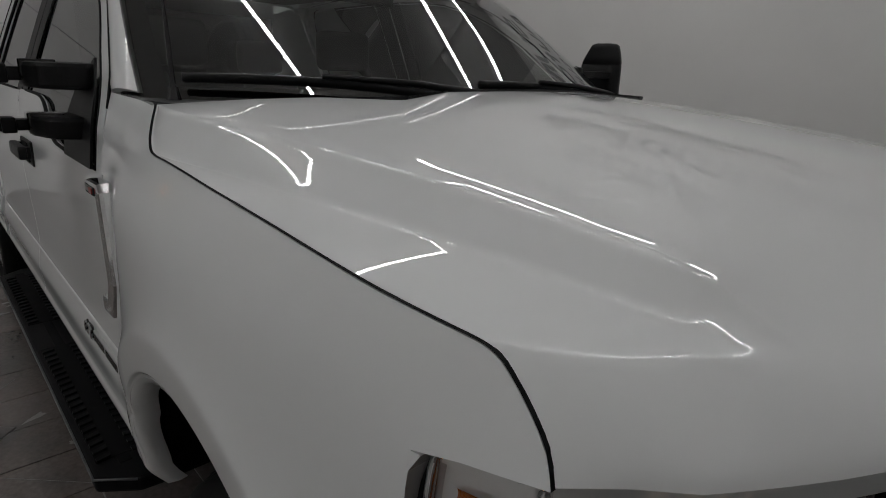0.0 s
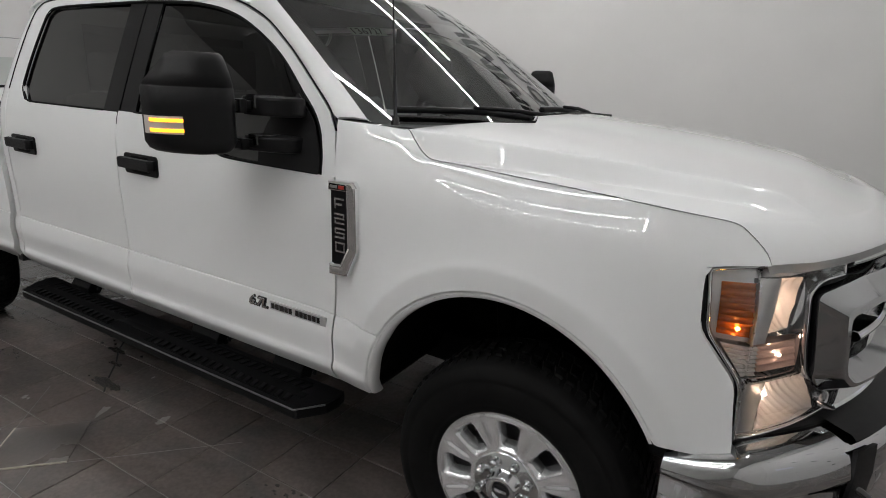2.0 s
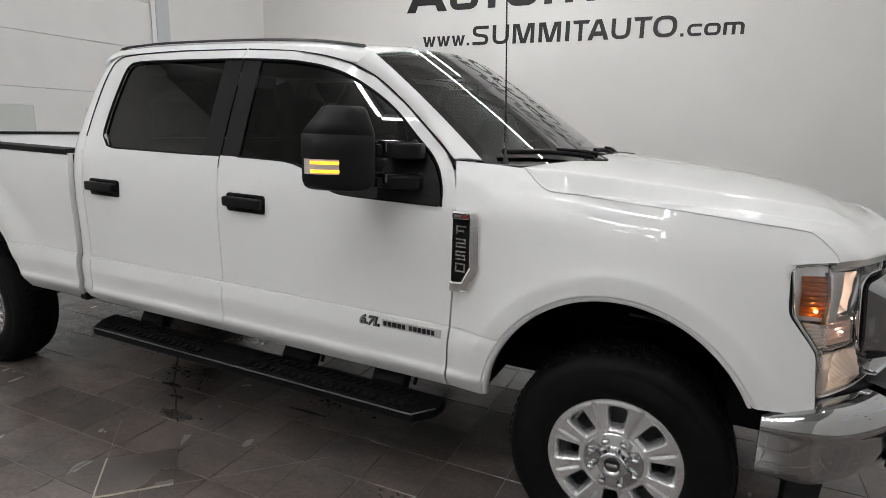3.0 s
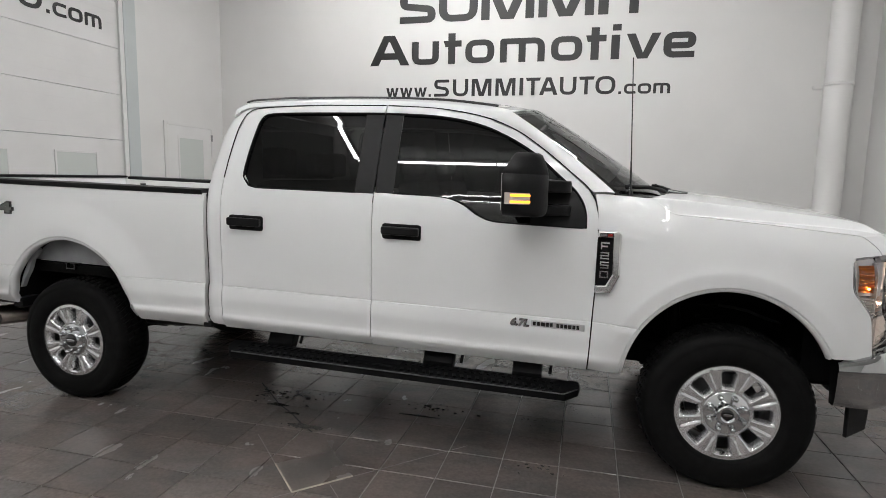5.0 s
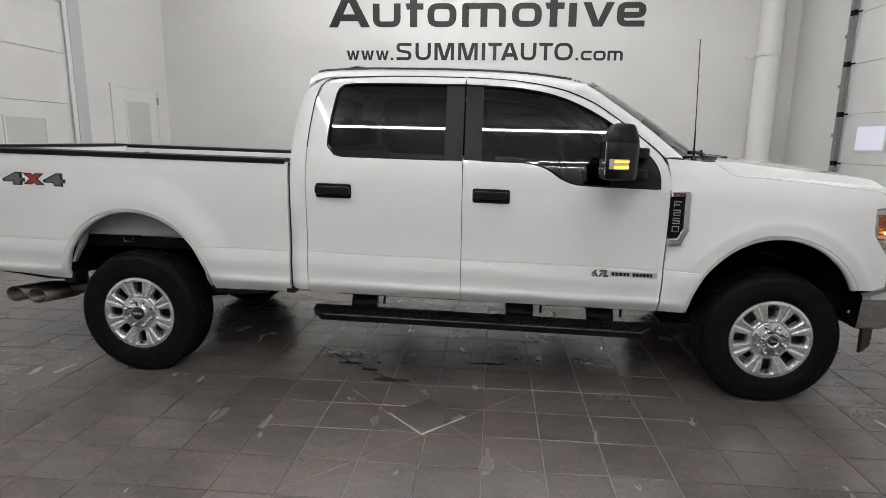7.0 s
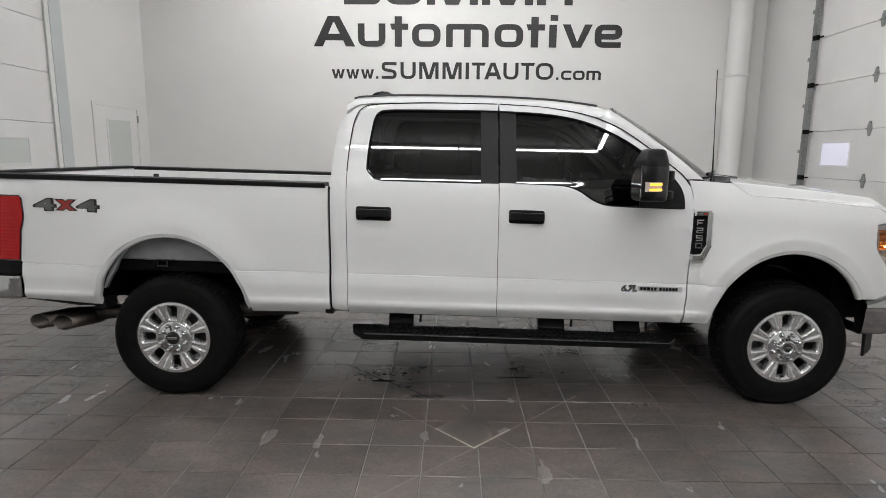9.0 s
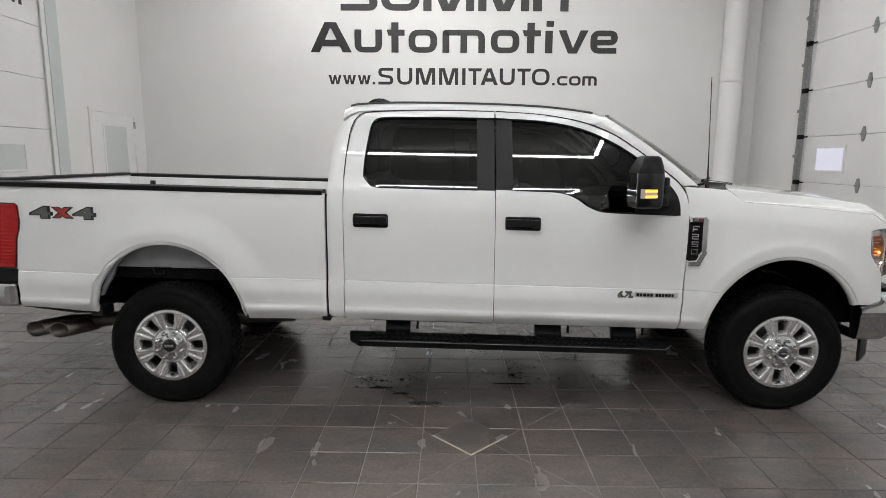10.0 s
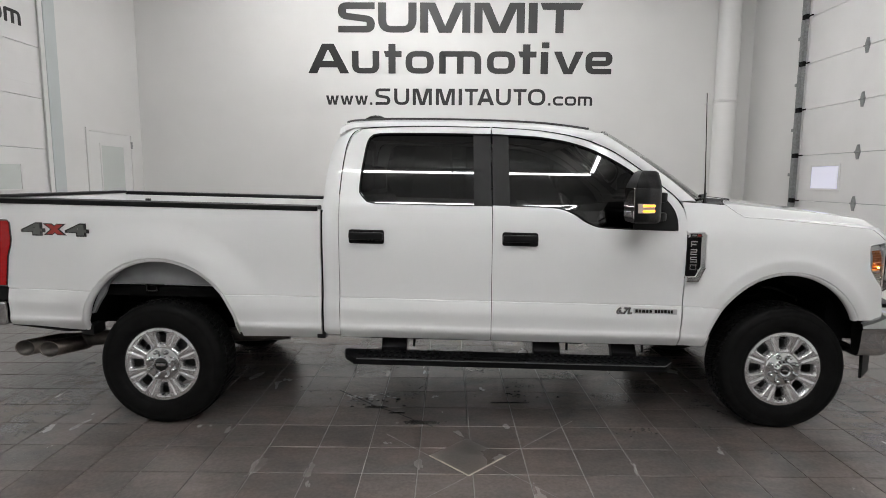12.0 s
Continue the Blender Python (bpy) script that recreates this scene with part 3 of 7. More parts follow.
    glazing("mirror_sail", lambda x: 1.334, lambda x: float(np.interp(x, [3.03, 3.06, 3.165, 3.262, 3.300, 3.313], [1.40, 1.50, 1.582, 1.497, 1.43, 1.37])), 3.03, 3.313, -0.012, TRIM, "matt black mirror mounting panel")

    # cab corner behind the rear door
    P = np.zeros((9, 44, 3))
    for j, t in enumerate(np.linspace(0, 1, 44)):
        z = 0.602 + (1.93 - 0.602) * t
        xr = float(np.interp(z, [0.6, 1.40, 1.50, 1.62, 1.79, 1.885, 1.925, 1.94], [1.181, 1.181, 1.182, 1.189, 1.209, 1.244, 1.30, 1.34]))
        xl = float(np.interp(z, [0.6, 1.42, 1.6, 1.75, 1.83, 1.885, 1.94], [1.075, 1.075, 1.089, 1.110, 1.134, 1.165, 1.225]))
        for i in range(9):
            s = i / 8
            x = xl + (xr - xl) * s
            y = float(side_y(x, z)) - 0.012 * (1 - s) ** 3 * 2
            P[i, j] = (x, sgn * y, z)
    tp(panel("cab_corner", P, out, PAINT, None, 0.03))

    # pickup box side
    xs = columns((-1.20, -0.453, 22), (-0.453, -0.40, 8), (-0.40, 0.46, 44), (0.46, 0.513, 8), (0.513, 1.064, 18))

    def bed_lo(x):
        xc, zc, a, b = ARCH_R
        base = float(np.interp(x, [-1.2, -0.95, -0.5, 0.5, 1.07], [0.612, 0.608, 0.586, 0.571, 0.576]))
        if abs(x - xc) >= a:
            return base
        return max(float(arch_z(x, ARCH_R)), base)
    def bed_back(X, Zz):
        end = np.interp(Zz, [0.86, 0.93], [-0.945, -1.20])
        k = np.clip((-0.46 - X) / 0.74, 0, 1)
        return X + (end + 1.20) * k
    P = side_panel("", xs, bed_lo, lambda x: 1.405, sgn, 48, slant=bed_back)
    tp(panel("bed_side", P, out, PAINT, None, 0.03))

# inner shell behind the panel gaps, cab back wall, floor
for s in (-1, 1):
    bm = box((1.11, s * 0.90 - 0.02, 0.62), (3.40, s * 0.90 + 0.02, 1.32))
    add_box(bm, (3.30, s * 0.87 - 0.02, 0.62), (3.50, s * 0.87 + 0.02, 1.44))
    tp(part("door_sill_frame", bm, BLACK_IN, rake=True))
tp(part("cab_floor", box((1.12, -0.9, 0.58), (3.5, 0.9, 0.64), 0.01), UNDER, rake=True))
tp(part("firewall", box((3.42, -0.86, 0.62), (3.47, 0.86, 1.42), 0.01), UNDER, rake=True))

# roof with its turned-down rails, lofted across the cab
ROOF_X = np.concatenate([np.linspace(1.165, 1.36, 12), np.linspace(1.40, 2.62, 22), np.linspace(2.65, 2.99, 12)])


def roof_section(x, n=25):
    zs = float(np.interp(x, [1.165, 1.20, 1.25, 1.31, 1.6, 2.14, 2.60, 2.80, 2.885, 2.99], [1.888, 1.912, 1.934, 1.943, 1.957, 1.963, 1.931, 1.890, 1.93, 1.975]))
    ys = float(side_y(x, zs)) if x < 2.80 else float(np.interp(x, [2.80, 2.885, 2.99], [0.778, 0.745, 0.40]))
    crown = float(smooth_interp(x, [1.165, 1.22, 1.32, 1.6, 2.1, 2.6, 2.80, 2.99], [1.968, 2.004, 2.029, 2.045, 2.052, 2.038, 2.024, 2.004]))
    rail = crown - float(np.interp(x, [1.165, 1.3, 2.5, 2.8, 2.885, 2.99], [0.012, 0.035, 0.04, 0.055, 0.06, 0.012]))
    pts = [(ys, zs), (ys - 0.022, zs + (rail - zs) * 0.55), (ys - 0.07, rail - 0.008), (ys - 0.12, rail), (ys * 0.45, crown - 0.008), (0, crown)]
    s = np.linspace(0, 5, n)
    return np.array([[np.interp(k, range(6), [p[i] for p in pts]) for i in (0, 1)] for k in s])


rows = []
for x in ROOF_X:
    half = roof_section(x)
    full = np.vstack([half * (-1, 1), (half[:-1])[::-1]])
    rows.append(np.stack([np.full(len(full), x), full[:, 0], full[:, 1]], -1))
tp(panel("roof", np.array(rows), (0, 0, 1), PAINT, None, 0.02))

# windscreen
def screen_point(s, v):
    """s across from -1 to 1, v from the base 0 to the header 1."""
    xb, zb, yb = 3.755 - 0.305 * abs(s) ** 2.6, 1.512, 0.90
    xt, zt, yt = 3.005 - 0.125 * abs(s) ** 2.6, 1.998 - 0.066 * abs(s) ** 2.5, 0.758
    bow = 0.012 * 4 * v * (1 - v)
    return (xb + (xt - xb) * v + bow * 0.55, s * (yb + (yt - yb) * v + 0.012 * 4 * v * (1 - v)), zb + (zt - zb) * v + bow)


S, Vv = np.linspace(-1, 1, 41), np.linspace(-0.04, 1, 25)
P = np.array([[screen_point(s, v) for v in Vv] for s in S])
tp(panel("windscreen", P, (1, 0, 1), SCREEN_GLASS, None, 0, "lightly green tinted laminated windscreen"))
# black ceramic border printed inside the glass
bm_bits = []
for a, b, c, d in ((-1.0, -0.945, -0.04, 1), (0.945, 1.0, -0.04, 1), (-0.945, 0.945, 0.955, 1), (-0.945, 0.945, -0.04, 0.05)):
    Q = np.array([[np.array(screen_point(s, v)) - (0.005, 0, 0.006) for v in np.linspace(c, d, 12)] for s in np.linspace(a, b, 16)])
    bm_bits.append(sheet(Q, (1, 0, 1)))
V, F, N = merge(*bm_bits)
tp(link("screen_border", V, F, GLOSS_BLACK, rake=True, normals=N))

# windscreen pillars
for sgn in (-1, 1):
    rows = []
    for v in np.linspace(0.0, 1.0, 30):
        w = np.array(screen_point(sgn * 1.0, v)) + (0.0, sgn * 0.004, 0.004)
        vv = max(v, 0)
        dx = 3.346 + (2.80 - 3.346) * vv
        dz = float(np.interp(dx, [2.80, 2.915, 3.075, 3.215, 3.312, 3.346], [1.886, 1.834, 1.730, 1.620, 1.538, 1.514]))
        d = np.array((dx, sgn * float(side_y(dx, dz)), dz))
        row = []
        for t in np.linspace(0, 1, 9):
            p = w * (1 - t) + d * t
            p[1] += sgn * 0.009 * 4 * t * (1 - t)
            p[2] += 0.005 * 4 * t * (1 - t)
            row.append(p)
        rows.append(row)
    tp(panel("windscreen_pillar", np.array(rows), (0.4, sgn, 0.4), PAINT, None, 0.02))

# bonnet
LEAD = lambda y: 4.972 - 0.34 * (abs(y) / 0.98) ** 2.4


def nose_crease(y):
    """Place where the bonnet top turns down to its front face."""
    q = abs(y)
    x = float(spline(q, [0, 0.3, 0.6, 0.70, 0.80, 0.88, 0.93, 0.975], [4.885, 4.862, 4.800, 4.752, 4.693, 4.636, 4.590, 4.541]))
    return x, float(np.interp(q, [0, 0.3, 0.6, 0.8, 0.88, 0.93, 0.975], [1.371, 1.370, 1.368, 1.368, 1.370, 1.369, 1.3655]))


def cowl_front(s):
    return 3.800 - 0.175 * abs(s) ** 2 + 0.105 * max(0.0, 1 - abs(abs(s) * 0.92 - 0.52) / 0.20)


def seam_in(x):
    return float(side_y(x, seam_z(x))) - 0.0044


DOME = ([3.60, 3.80, 4.00, 4.20, 4.40, 4.50, 4.60, 4.70, 4.78, 4.84, 4.90], [1.5510, 1.5410, 1.5270, 1.5085, 1.4860, 1.4730, 1.4570, 1.4350, 1.4090, 1.3860, 1.3610])
CREASE_Y = ([3.60, 3.70, 3.85, 4.00, 4.20, 4.40, 4.60, 4.75], [0.914, 0.926, 0.902, 0.863, 0.823, 0.791, 0.766, 0.750])
CREASE_Z = ([3.60, 3.72, 3.85, 4.00, 4.20, 4.40, 4.50, 4.60, 4.66, 4.72], [1.501, 1.4975, 1.489, 1.4770, 1.4615, 1.4445, 1.4350, 1.4235, 1.4060, 1.3690])
LEDGE_Y = ([3.74, 3.80, 3.90, 4.00, 4.20, 4.40, 4.60, 4.70], [0.966, 0.960, 0.934, 0.913, 0.881, 0.848, 0.816, 0.803])
LEDGE_Z = ([3.74, 3.80, 3.90, 4.00, 4.20, 4.40, 4.52, 4.62, 4.70], [1.4268, 1.4235, 1.4195, 1.4155, 1.4075, 1.3985, 1.3920, 1.3820, 1.3675])


def dome_z(x, y):
    """Height of the raised middle of the bonnet, a shallow crown that bends down to the nose line."""
    xe = min(x, 4.66)
    ye = float(spline(xe, *CREASE_Y))
    fall = float(spline(xe, *DOME)) - float(spline(xe, *CREASE_Z))
    z = float(spline(x, *DOME)) - fall * (y / ye) ** 2
    if x > 4.58:
        xn, zn = nose_crease(y)
        q = min(1.0, (x - 4.58) / (xn - 4.58))
        z = z * (1 - q ** 3) + zn * q ** 3
    return z


def bonnet_row(v):
    """Corners of the half section at v from the cowl to the nose: dome foot, ledge foot, shut line."""
    xn = nose_crease(0.753)[0]
    xa = 3.625 + (xn - 3.625) * v
    A = np.array((xa, float(spline(xa, *CREASE_Y)), float(spline(xa, *CREASE_Z))))
    xb = 3.625 + (nose_crease(0.803)[0] - 3.625) * v
    y, z = float(spline(xb, *LEDGE_Y)), float(spline(xb, *LEDGE_Z))
    xs = 3.622 + (4.541 - 3.622) * v
    C = np.array((xs, seam_in(xs), seam_z(xs) + 0.002))
    edge = seam_in(min(xb, 4.541)) - 0.004
    if xb < 3.74:
        y, z = edge, seam_z(xb) + 0.004
    elif y > edge:
        y, z = edge, max(z, seam_z(xb) + 0.003)
    return A, np.array((xb, y, z)), C


def bend(p, corner, q, r, n):
    """Points of a rounded corner between the directions to p and q."""
    da, db = p - corner, q - corner
    la, lb = np.linalg.norm(da), np.linalg.norm(db)
    a, b = corner + da / la * min(r, la * 0.45), corner + db / lb * min(r, lb * 0.45)
    return [(1 - t) ** 2 * a + 2 * t * (1 - t) * corner + t * t * b for t in np.linspace(0, 1, n)]


def bonnet_grid(nv=81, nd=26, r=0.013):
    half = []
    for v in np.linspace(0, 1, nv):
        A, B, C = bonnet_row(v)
        pts = []
        inner = max(A[1] - r, 0.1)
        for q in np.linspace(0, 1, nd):
            y = inner * q
            xa = cowl_front(min(y / 0.885, 1.0)) if y < 0.62 else 0.0
            k = min(1.0, max(0.0, (y - 0.62) / (A[1] - 0.62)))
            xc = (cowl_front(0.62 / 0.885) * (1 - k) + 3.625 * k) if y >= 0.62 else xa
            x = xc + (nose_crease(y)[0] - xc) * v
            pts.append(np.array((x, y, dome_z(x, y))))
        A = np.array((A[0], A[1], min(A[2], dome_z(A[0], A[1]))))
        ra = bend(pts[-1], A, B, r, 9)
        rb = bend(A, B, C, r, 9)
        pts = pts[:-1] + ra
        pts += [ra[-1] + (rb[0] - ra[-1]) * t for t in np.linspace(0, 1, 8)[1:-1]]
        pts += rb
        pts += [rb[-1] + (C - rb[-1]) * t for t in np.linspace(0, 1, 9)[1:]]
        half.append(pts)
    H = np.array(half).transpose(1, 0, 2)
    rows = []
    for i in range(len(H)):
        row = list(H[i])
        # front face, rolled over the nose crease
        x0, y0, z0 = row[-1]
        if i == len(H) - 1:
            row += [(x, seam_in(x), seam_z(x) + 0.001) for x in np.linspace(4.545, 4.6255, 16)]
        else:
            y1 = y0 + (0.953 - 0.966) * (y0 / 0.966) ** 6
            z1 = float(np.interp(y0, [0, 0.60, 0.70, 0.80, 0.90, 0.966], [1.318, 1.310, 1.304, 1.297, 1.293, 1.288]))
            x1 = LEAD(y1) + float(np.interp(y0, [0.90, 0.966], [0.004, -0.024]))
            for t in np.linspace(1 / 16, 1, 16):
                row.append((x0 + (x1 - x0) * (1 - (1 - t) ** 1.35), y0 + (y1 - y0) * t, z0 + (z1 - z0) * t ** 1.12))
        rows.append(row)
    P = np.array(rows)
    return np.concatenate([(P * (1, -1, 1))[:0:-1], P])


BON = bonnet_grid()
tp(panel("bonnet", BON, (0, 0, 1), PAINT, None, 0.02))


def hood_z(x, yy):
    """Bonnet height near its rear edge."""
    return np.interp(np.abs(yy), [0, 0.27, 0.52, 0.838, 0.90, 0.93], [1.548, 1.543, 1.530, 1.508, 1.501, 1.490])


tp(part("engine_bay_tray", box((3.5, -0.86, 1.20), (4.6, 0.86, 1.24)), BLACK_IN, rake=True))

# cowl below the windscreen
P = np.zeros((81, 10, 3))
for i, s in enumerate(np.linspace(-1, 1, 81)):
    back = np.array(screen_point(s * 0.99, 0.0)) + (-0.02, 0, -0.014)
    front = np.array((cowl_front(s) + 0.012, s * 0.885, float(hood_z(0, s * 0.885)) - 0.001))
    for j, t in enumerate(np.linspace(0, 1, 10)):
        p = back * (1 - t) + front * t
        p[2] = p[2] - 0.016 * np.sin(np.pi * t)
        P[i, j] = p
tp(panel("cowl_grille", P, (0, 0, 1), TRIM, None, 0.01, "matt black plastic cowl grille"))

# pickup box: inner walls, floor, rails, tailgate
for sgn in (-1, 1):
    tp(part("bed_rail_cap", prism(fillet([(sgn * 0.975, 1.395), (sgn * 0.978, 1.426), (sgn * 0.90, 1.432), (sgn * 0.855, 1.425), (sgn * 0.855, 1.398)], 0.008), "x", -1.19, 1.050), TRIM, rake=True, label="black plastic bed rail cap"))
    tp(part("bed_inner_wall", box((-1.17, sgn * 0.80 - 0.02, 0.887), (1.0, sgn * 0.80 + 0.02, 1.40), 0.006), INNER_WHITE, rake=True))
    tp(part("bed_rail_lip", box((-1.17, min(sgn * 0.80, sgn * 0.93), 1.372), (1.04, max(sgn * 0.80, sgn * 0.93), 1.396), 0.004), INNER_WHITE, rake=True))
for sgn in (-1, 1):
    tp(part("wheel_housing", box((-0.56, min(sgn * 0.42, sgn * 0.79), 0.887), (0.62, max(sgn * 0.42, sgn * 0.79), 1.115), 0.05, 3), INNER_WHITE, rake=True))
tp(part("bed_floor", box((-1.17, -0.82, 0.866), (1.0, 0.82, 0.890), 0.005), INNER_WHITE, rake=True))
tp(part("bed_front_wall", box((1.0, -0.93, 0.62), (1.04, 0.93, 1.40), 0.006), INNER_WHITE, rake=True))
tp(part("tailgate", box((-1.235, -0.79, 0.70), (-1.15, 0.79, 1.415), 0.015), PAINT, rake=True))
tp(part("tailgate_cap", box((-1.24, -0.80, 1.416), (-1.14, 0.80, 1.436), 0.006), TRIM, rake=True))
tp(part("cab_back_wall", box((1.085, -0.93, 0.62), (1.21, 0.93, 1.44), 0.01), PAINT, rake=True))
bm = bmesh.new()
for s in (-1, 1):
    add_prism(bm, [(s * 0.93, 1.42), (s * 0.55, 1.42), (s * 0.55, 1.88), (s * 0.68, 1.92), (s * 0.745, 1.89)], "x", 1.185, 1.21)
add_box(bm, (1.185, -0.56, 1.45), (1.21, 0.56, 1.50))
add_box(bm, (1.185, -0.56, 1.85), (1.21, 0.56, 1.93))
tp(part("cab_back_frame", bm, PAINT, rake=True))
tp(part("rear_window", box((1.195, -0.56, 1.49), (1.201, 0.56, 1.86)), SIDE_GLASS, rake=True))


# ---- wheels: built round the origin, outer face towards -y ----
def wheel_meshes():
    prof = [(0.236, 0.10), (0.236, -0.112), (0.246, -0.126), (0.262, -0.134), (0.268, -0.1335), (0.272, -0.137), (0.30, -0.142), (0.340, -0.142), (0.345, -0.1395), (0.350, -0.1415), (0.368, -0.136), (0.384, -0.127), (0.393, -0.112), (0.398, -0.09), (0.401, -0.05), (0.402, 0.0), (0.401, 0.05), (0.398, 0.09), (0.393, 0.112), (0.375, 0.13), (0.33, 0.14), (0.26, 0.13), (0.236, 0.10)]
    prof = [(r * 1.012 if r > 0.30 else r, w) for r, w in prof]
    tyre = lathe(prof, 120)
    blocks_v, blocks_f = [], []

    def block(a0, a1, w0, w1, r0, r1, skew=0.0, r0b=None, r1b=None):
        base = len(blocks_v)
        for (aa, w, r) in ((a0, w0, r0), (a1, w0, r0), (a1 + skew, w1, r0b or r0), (a0 + skew, w1, r0b or r0), (a0 + 0.008, w0, r1), (a1 - 0.008, w0, r1), (a1 + skew - 0.008, w1, r1b or r1), (a0 + skew + 0.008, w1, r1b or r1)):
            blocks_v.append((math.cos(aa) * r, w, math.sin(aa) * r))
        for q in ((0, 1, 2, 3), (4, 7, 6, 5), (0, 4, 5, 1), (1, 5, 6, 2), (2, 6, 7, 3), (3, 7, 4, 0)):
            blocks_f.append(tuple(base + i for i in q))
    n = 66
    step = 2 * math.pi / n
    for i in range(n):
        a = i * step
        for s in (-1, 1):
            block(a, a + step * 0.72, s * 0.078, s * 0.116, 0.396, 0.4085, 0.012 * s, 0.384, 0.3945)
            block(a + step * 0.3, a + step * 1.05, s * 0.034, s * 0.071, 0.398, 0.4145, 0.035 * s)
        block(a + step * 0.1, a + step * 0.86, -0.027, 0.027, 0.398, 0.415, 0.03)
    for v_list in (tyre[0], blocks_v):
        for k, p in enumerate(v_list):
            if p[2] < -0.401:
                v_list[k] = (p[0], p[1], -0.401)
    # alloy face with eight windows between its spokes
    nt = 8 * 36
    rr = np.unique(np.concatenate([np.linspace(0.088, 0.118, 8), np.linspace(0.118, 0.222, 30), np.linspace(0.222, 0.254, 8)]))
    nr = len(rr)
    th = np.linspace(0, 2 * np.pi, nt, endpoint=False)
    T, R = np.meshgrid(th, rr, indexing="ij")
    sector = np.pi / 4
    tl = (T + sector / 2) % sector - sector / 2
    across = np.abs(tl) * R
    halfw = np.interp(R, [0.12, 0.215], [0.0215, 0.0335])
    dx = across - halfw
    dr = np.maximum(0.128 - R, R - 0.212)
    d = np.where((dx > 0) & (dr > 0), np.hypot(dx, dr), np.maximum(dx, dr))
    corner = np.maximum(across - (halfw - 0.014), 0) + np.maximum(np.abs(R - 0.17) - 0.030, 0) - 0.0185
    d = np.maximum(d, np.where((dx < 0) & (dr < 0), corner, -1))
    face = np.interp(R, [0.088, 0.11, 0.16, 0.225, 0.242, 0.25, 0.254], [0.118, 0.117, 0.123, 0.126, 0.121, 0.124, 0.118])
    bev = np.clip(d / 0.009, 0, 1)
    y = face - 0.015 * (1 - bev)
    mid = np.abs(np.abs(tl) - sector / 2) * R
    y = y - 0.007 * np.clip(1 - mid / 0.012, 0, 1) * np.clip((R - 0.12) / 0.03, 0, 1) * np.clip((0.235 - R) / 0.02, 0, 1)
    y = np.where(d < -0.001, face - 0.05, y)
    V = np.stack([np.cos(T) * R, -y, np.sin(T) * R], -1).reshape(-1, 3)
    idx = np.arange(nt * nr).reshape(nt, nr)
    nx = np.roll(idx, -1, 0)
    dm = np.maximum(np.maximum(d[:, :-1], d[:, 1:]), np.maximum(np.roll(d, -1, 0)[:, :-1], np.roll(d, -1, 0)[:, 1:]))
    F = [(idx[i, j], idx[i, j + 1], nx[i, j + 1], nx[i, j]) for i in range(nt) for j in range(nr - 1) if dm[i, j] > -0.001]
    return tyre, (blocks_v, blocks_f), (V, F)


TYRE_M, TREAD_M, RIM_M = wheel_meshes()


def make_wheel(at, flip, front):
    barrel_v, barrel_f = lathe([(0.243, -0.118), (0.236, -0.11), (0.225, -0.06), (0.215, 0.02), (0.22, 0.10), (0.243, 0.118)], 72)
    w = tp(link("wheel", barrel_v, barrel_f, BARREL))
    link("tyre", *TYRE_M, RUBBER, w, "black all-terrain tyre")
    link("tread", *TREAD_M, RUBBER, w, smooth=False)
    link("rim", *RIM_M, ALLOY, w, "silver alloy rim with eight windows")
    link("brake_disc", *lathe([(0.0, -0.022), (0.172, -0.022), (0.178, -0.016), (0.178, 0.02), (0.0, 0.02)], 48), BARREL, w)
    if front:
        hub = [(0.0, -0.150), (0.028, -0.150), (0.030, -0.154), (0.043, -0.158), (0.050, -0.152), (0.054, -0.132), (0.066, -0.124), (0.104, -0.121), (0.110, -0.116), (0.112, -0.10)]
    else:
        hub = [(0.0, -0.136), (0.044, -0.136), (0.046, -0.137), (0.052, -0.134), (0.056, -0.126), (0.070, -0.122), (0.104, -0.121), (0.110, -0.116), (0.112, -0.10)]
    link("hub_cover", *lathe(hub, 56), CHROME, w, "chrome hub cover")
    link("centre_cap", *lathe([(0.0, -0.1525 if front else -0.140), (0.024 if front else 0.036, -0.1525 if front else -0.140), (0.028 if front else 0.043, -0.1505 if front else -0.1365)], 40), GLOSS_BLACK, w)
    part("emblem", box((-0.020, -0.1545 if front else -0.143, -0.006), (0.020, -0.1525 if front else -0.1395, 0.006), 0.0015) if front else box((-0.032, -0.143, -0.009), (0.032, -0.1395, 0.009), 0.003), CHROME, w)
    for k in range(8):
        a = math.radians(22.5 + 45 * k)
        c = Vector((math.cos(a) * 0.086, 0, math.sin(a) * 0.086))
        v, f = lathe([(0.0, -0.152), (0.007, -0.151), (0.0115, -0.147), (0.0135, -0.140), (0.0145, -0.118)], 12)
        link("lug_nut", v + np.array(c), f, CHROME, w)
    bm = add_rod(bmesh.new(), (0, -0.112, -0.205), (0, -0.135, -0.200), 0.006, 8)
    part("valve_stem", bm, RUBBER, w)
    w.matrix_basis = Matrix.Translation(Vector(at)) @ (pose(0, 0, 0, 0, 0, 180) if flip else Matrix.Identity(4))
    return w


HUB = FLOOR + 0.401
for s in (-1, 1):
    hose = [(4.02, s * 0.70, 0.900), (4.10, s * 0.67, 0.888), (4.18, s * 0.63, 0.866), (4.28, s * 0.57, 0.822), (4.38, s * 0.50, 0.783), (4.42, s * 0.46, 0.74)]
    tp(link("brake_hose", *tube(hose, 0.007, 8), BARREL))
make_wheel((0.014, -0.846, HUB), False, False)
make_wheel((4.036, -0.855, HUB), False, True)
make_wheel((0.014, 0.846, HUB), True, False)
make_wheel((4.036, 0.855, HUB), True, True)

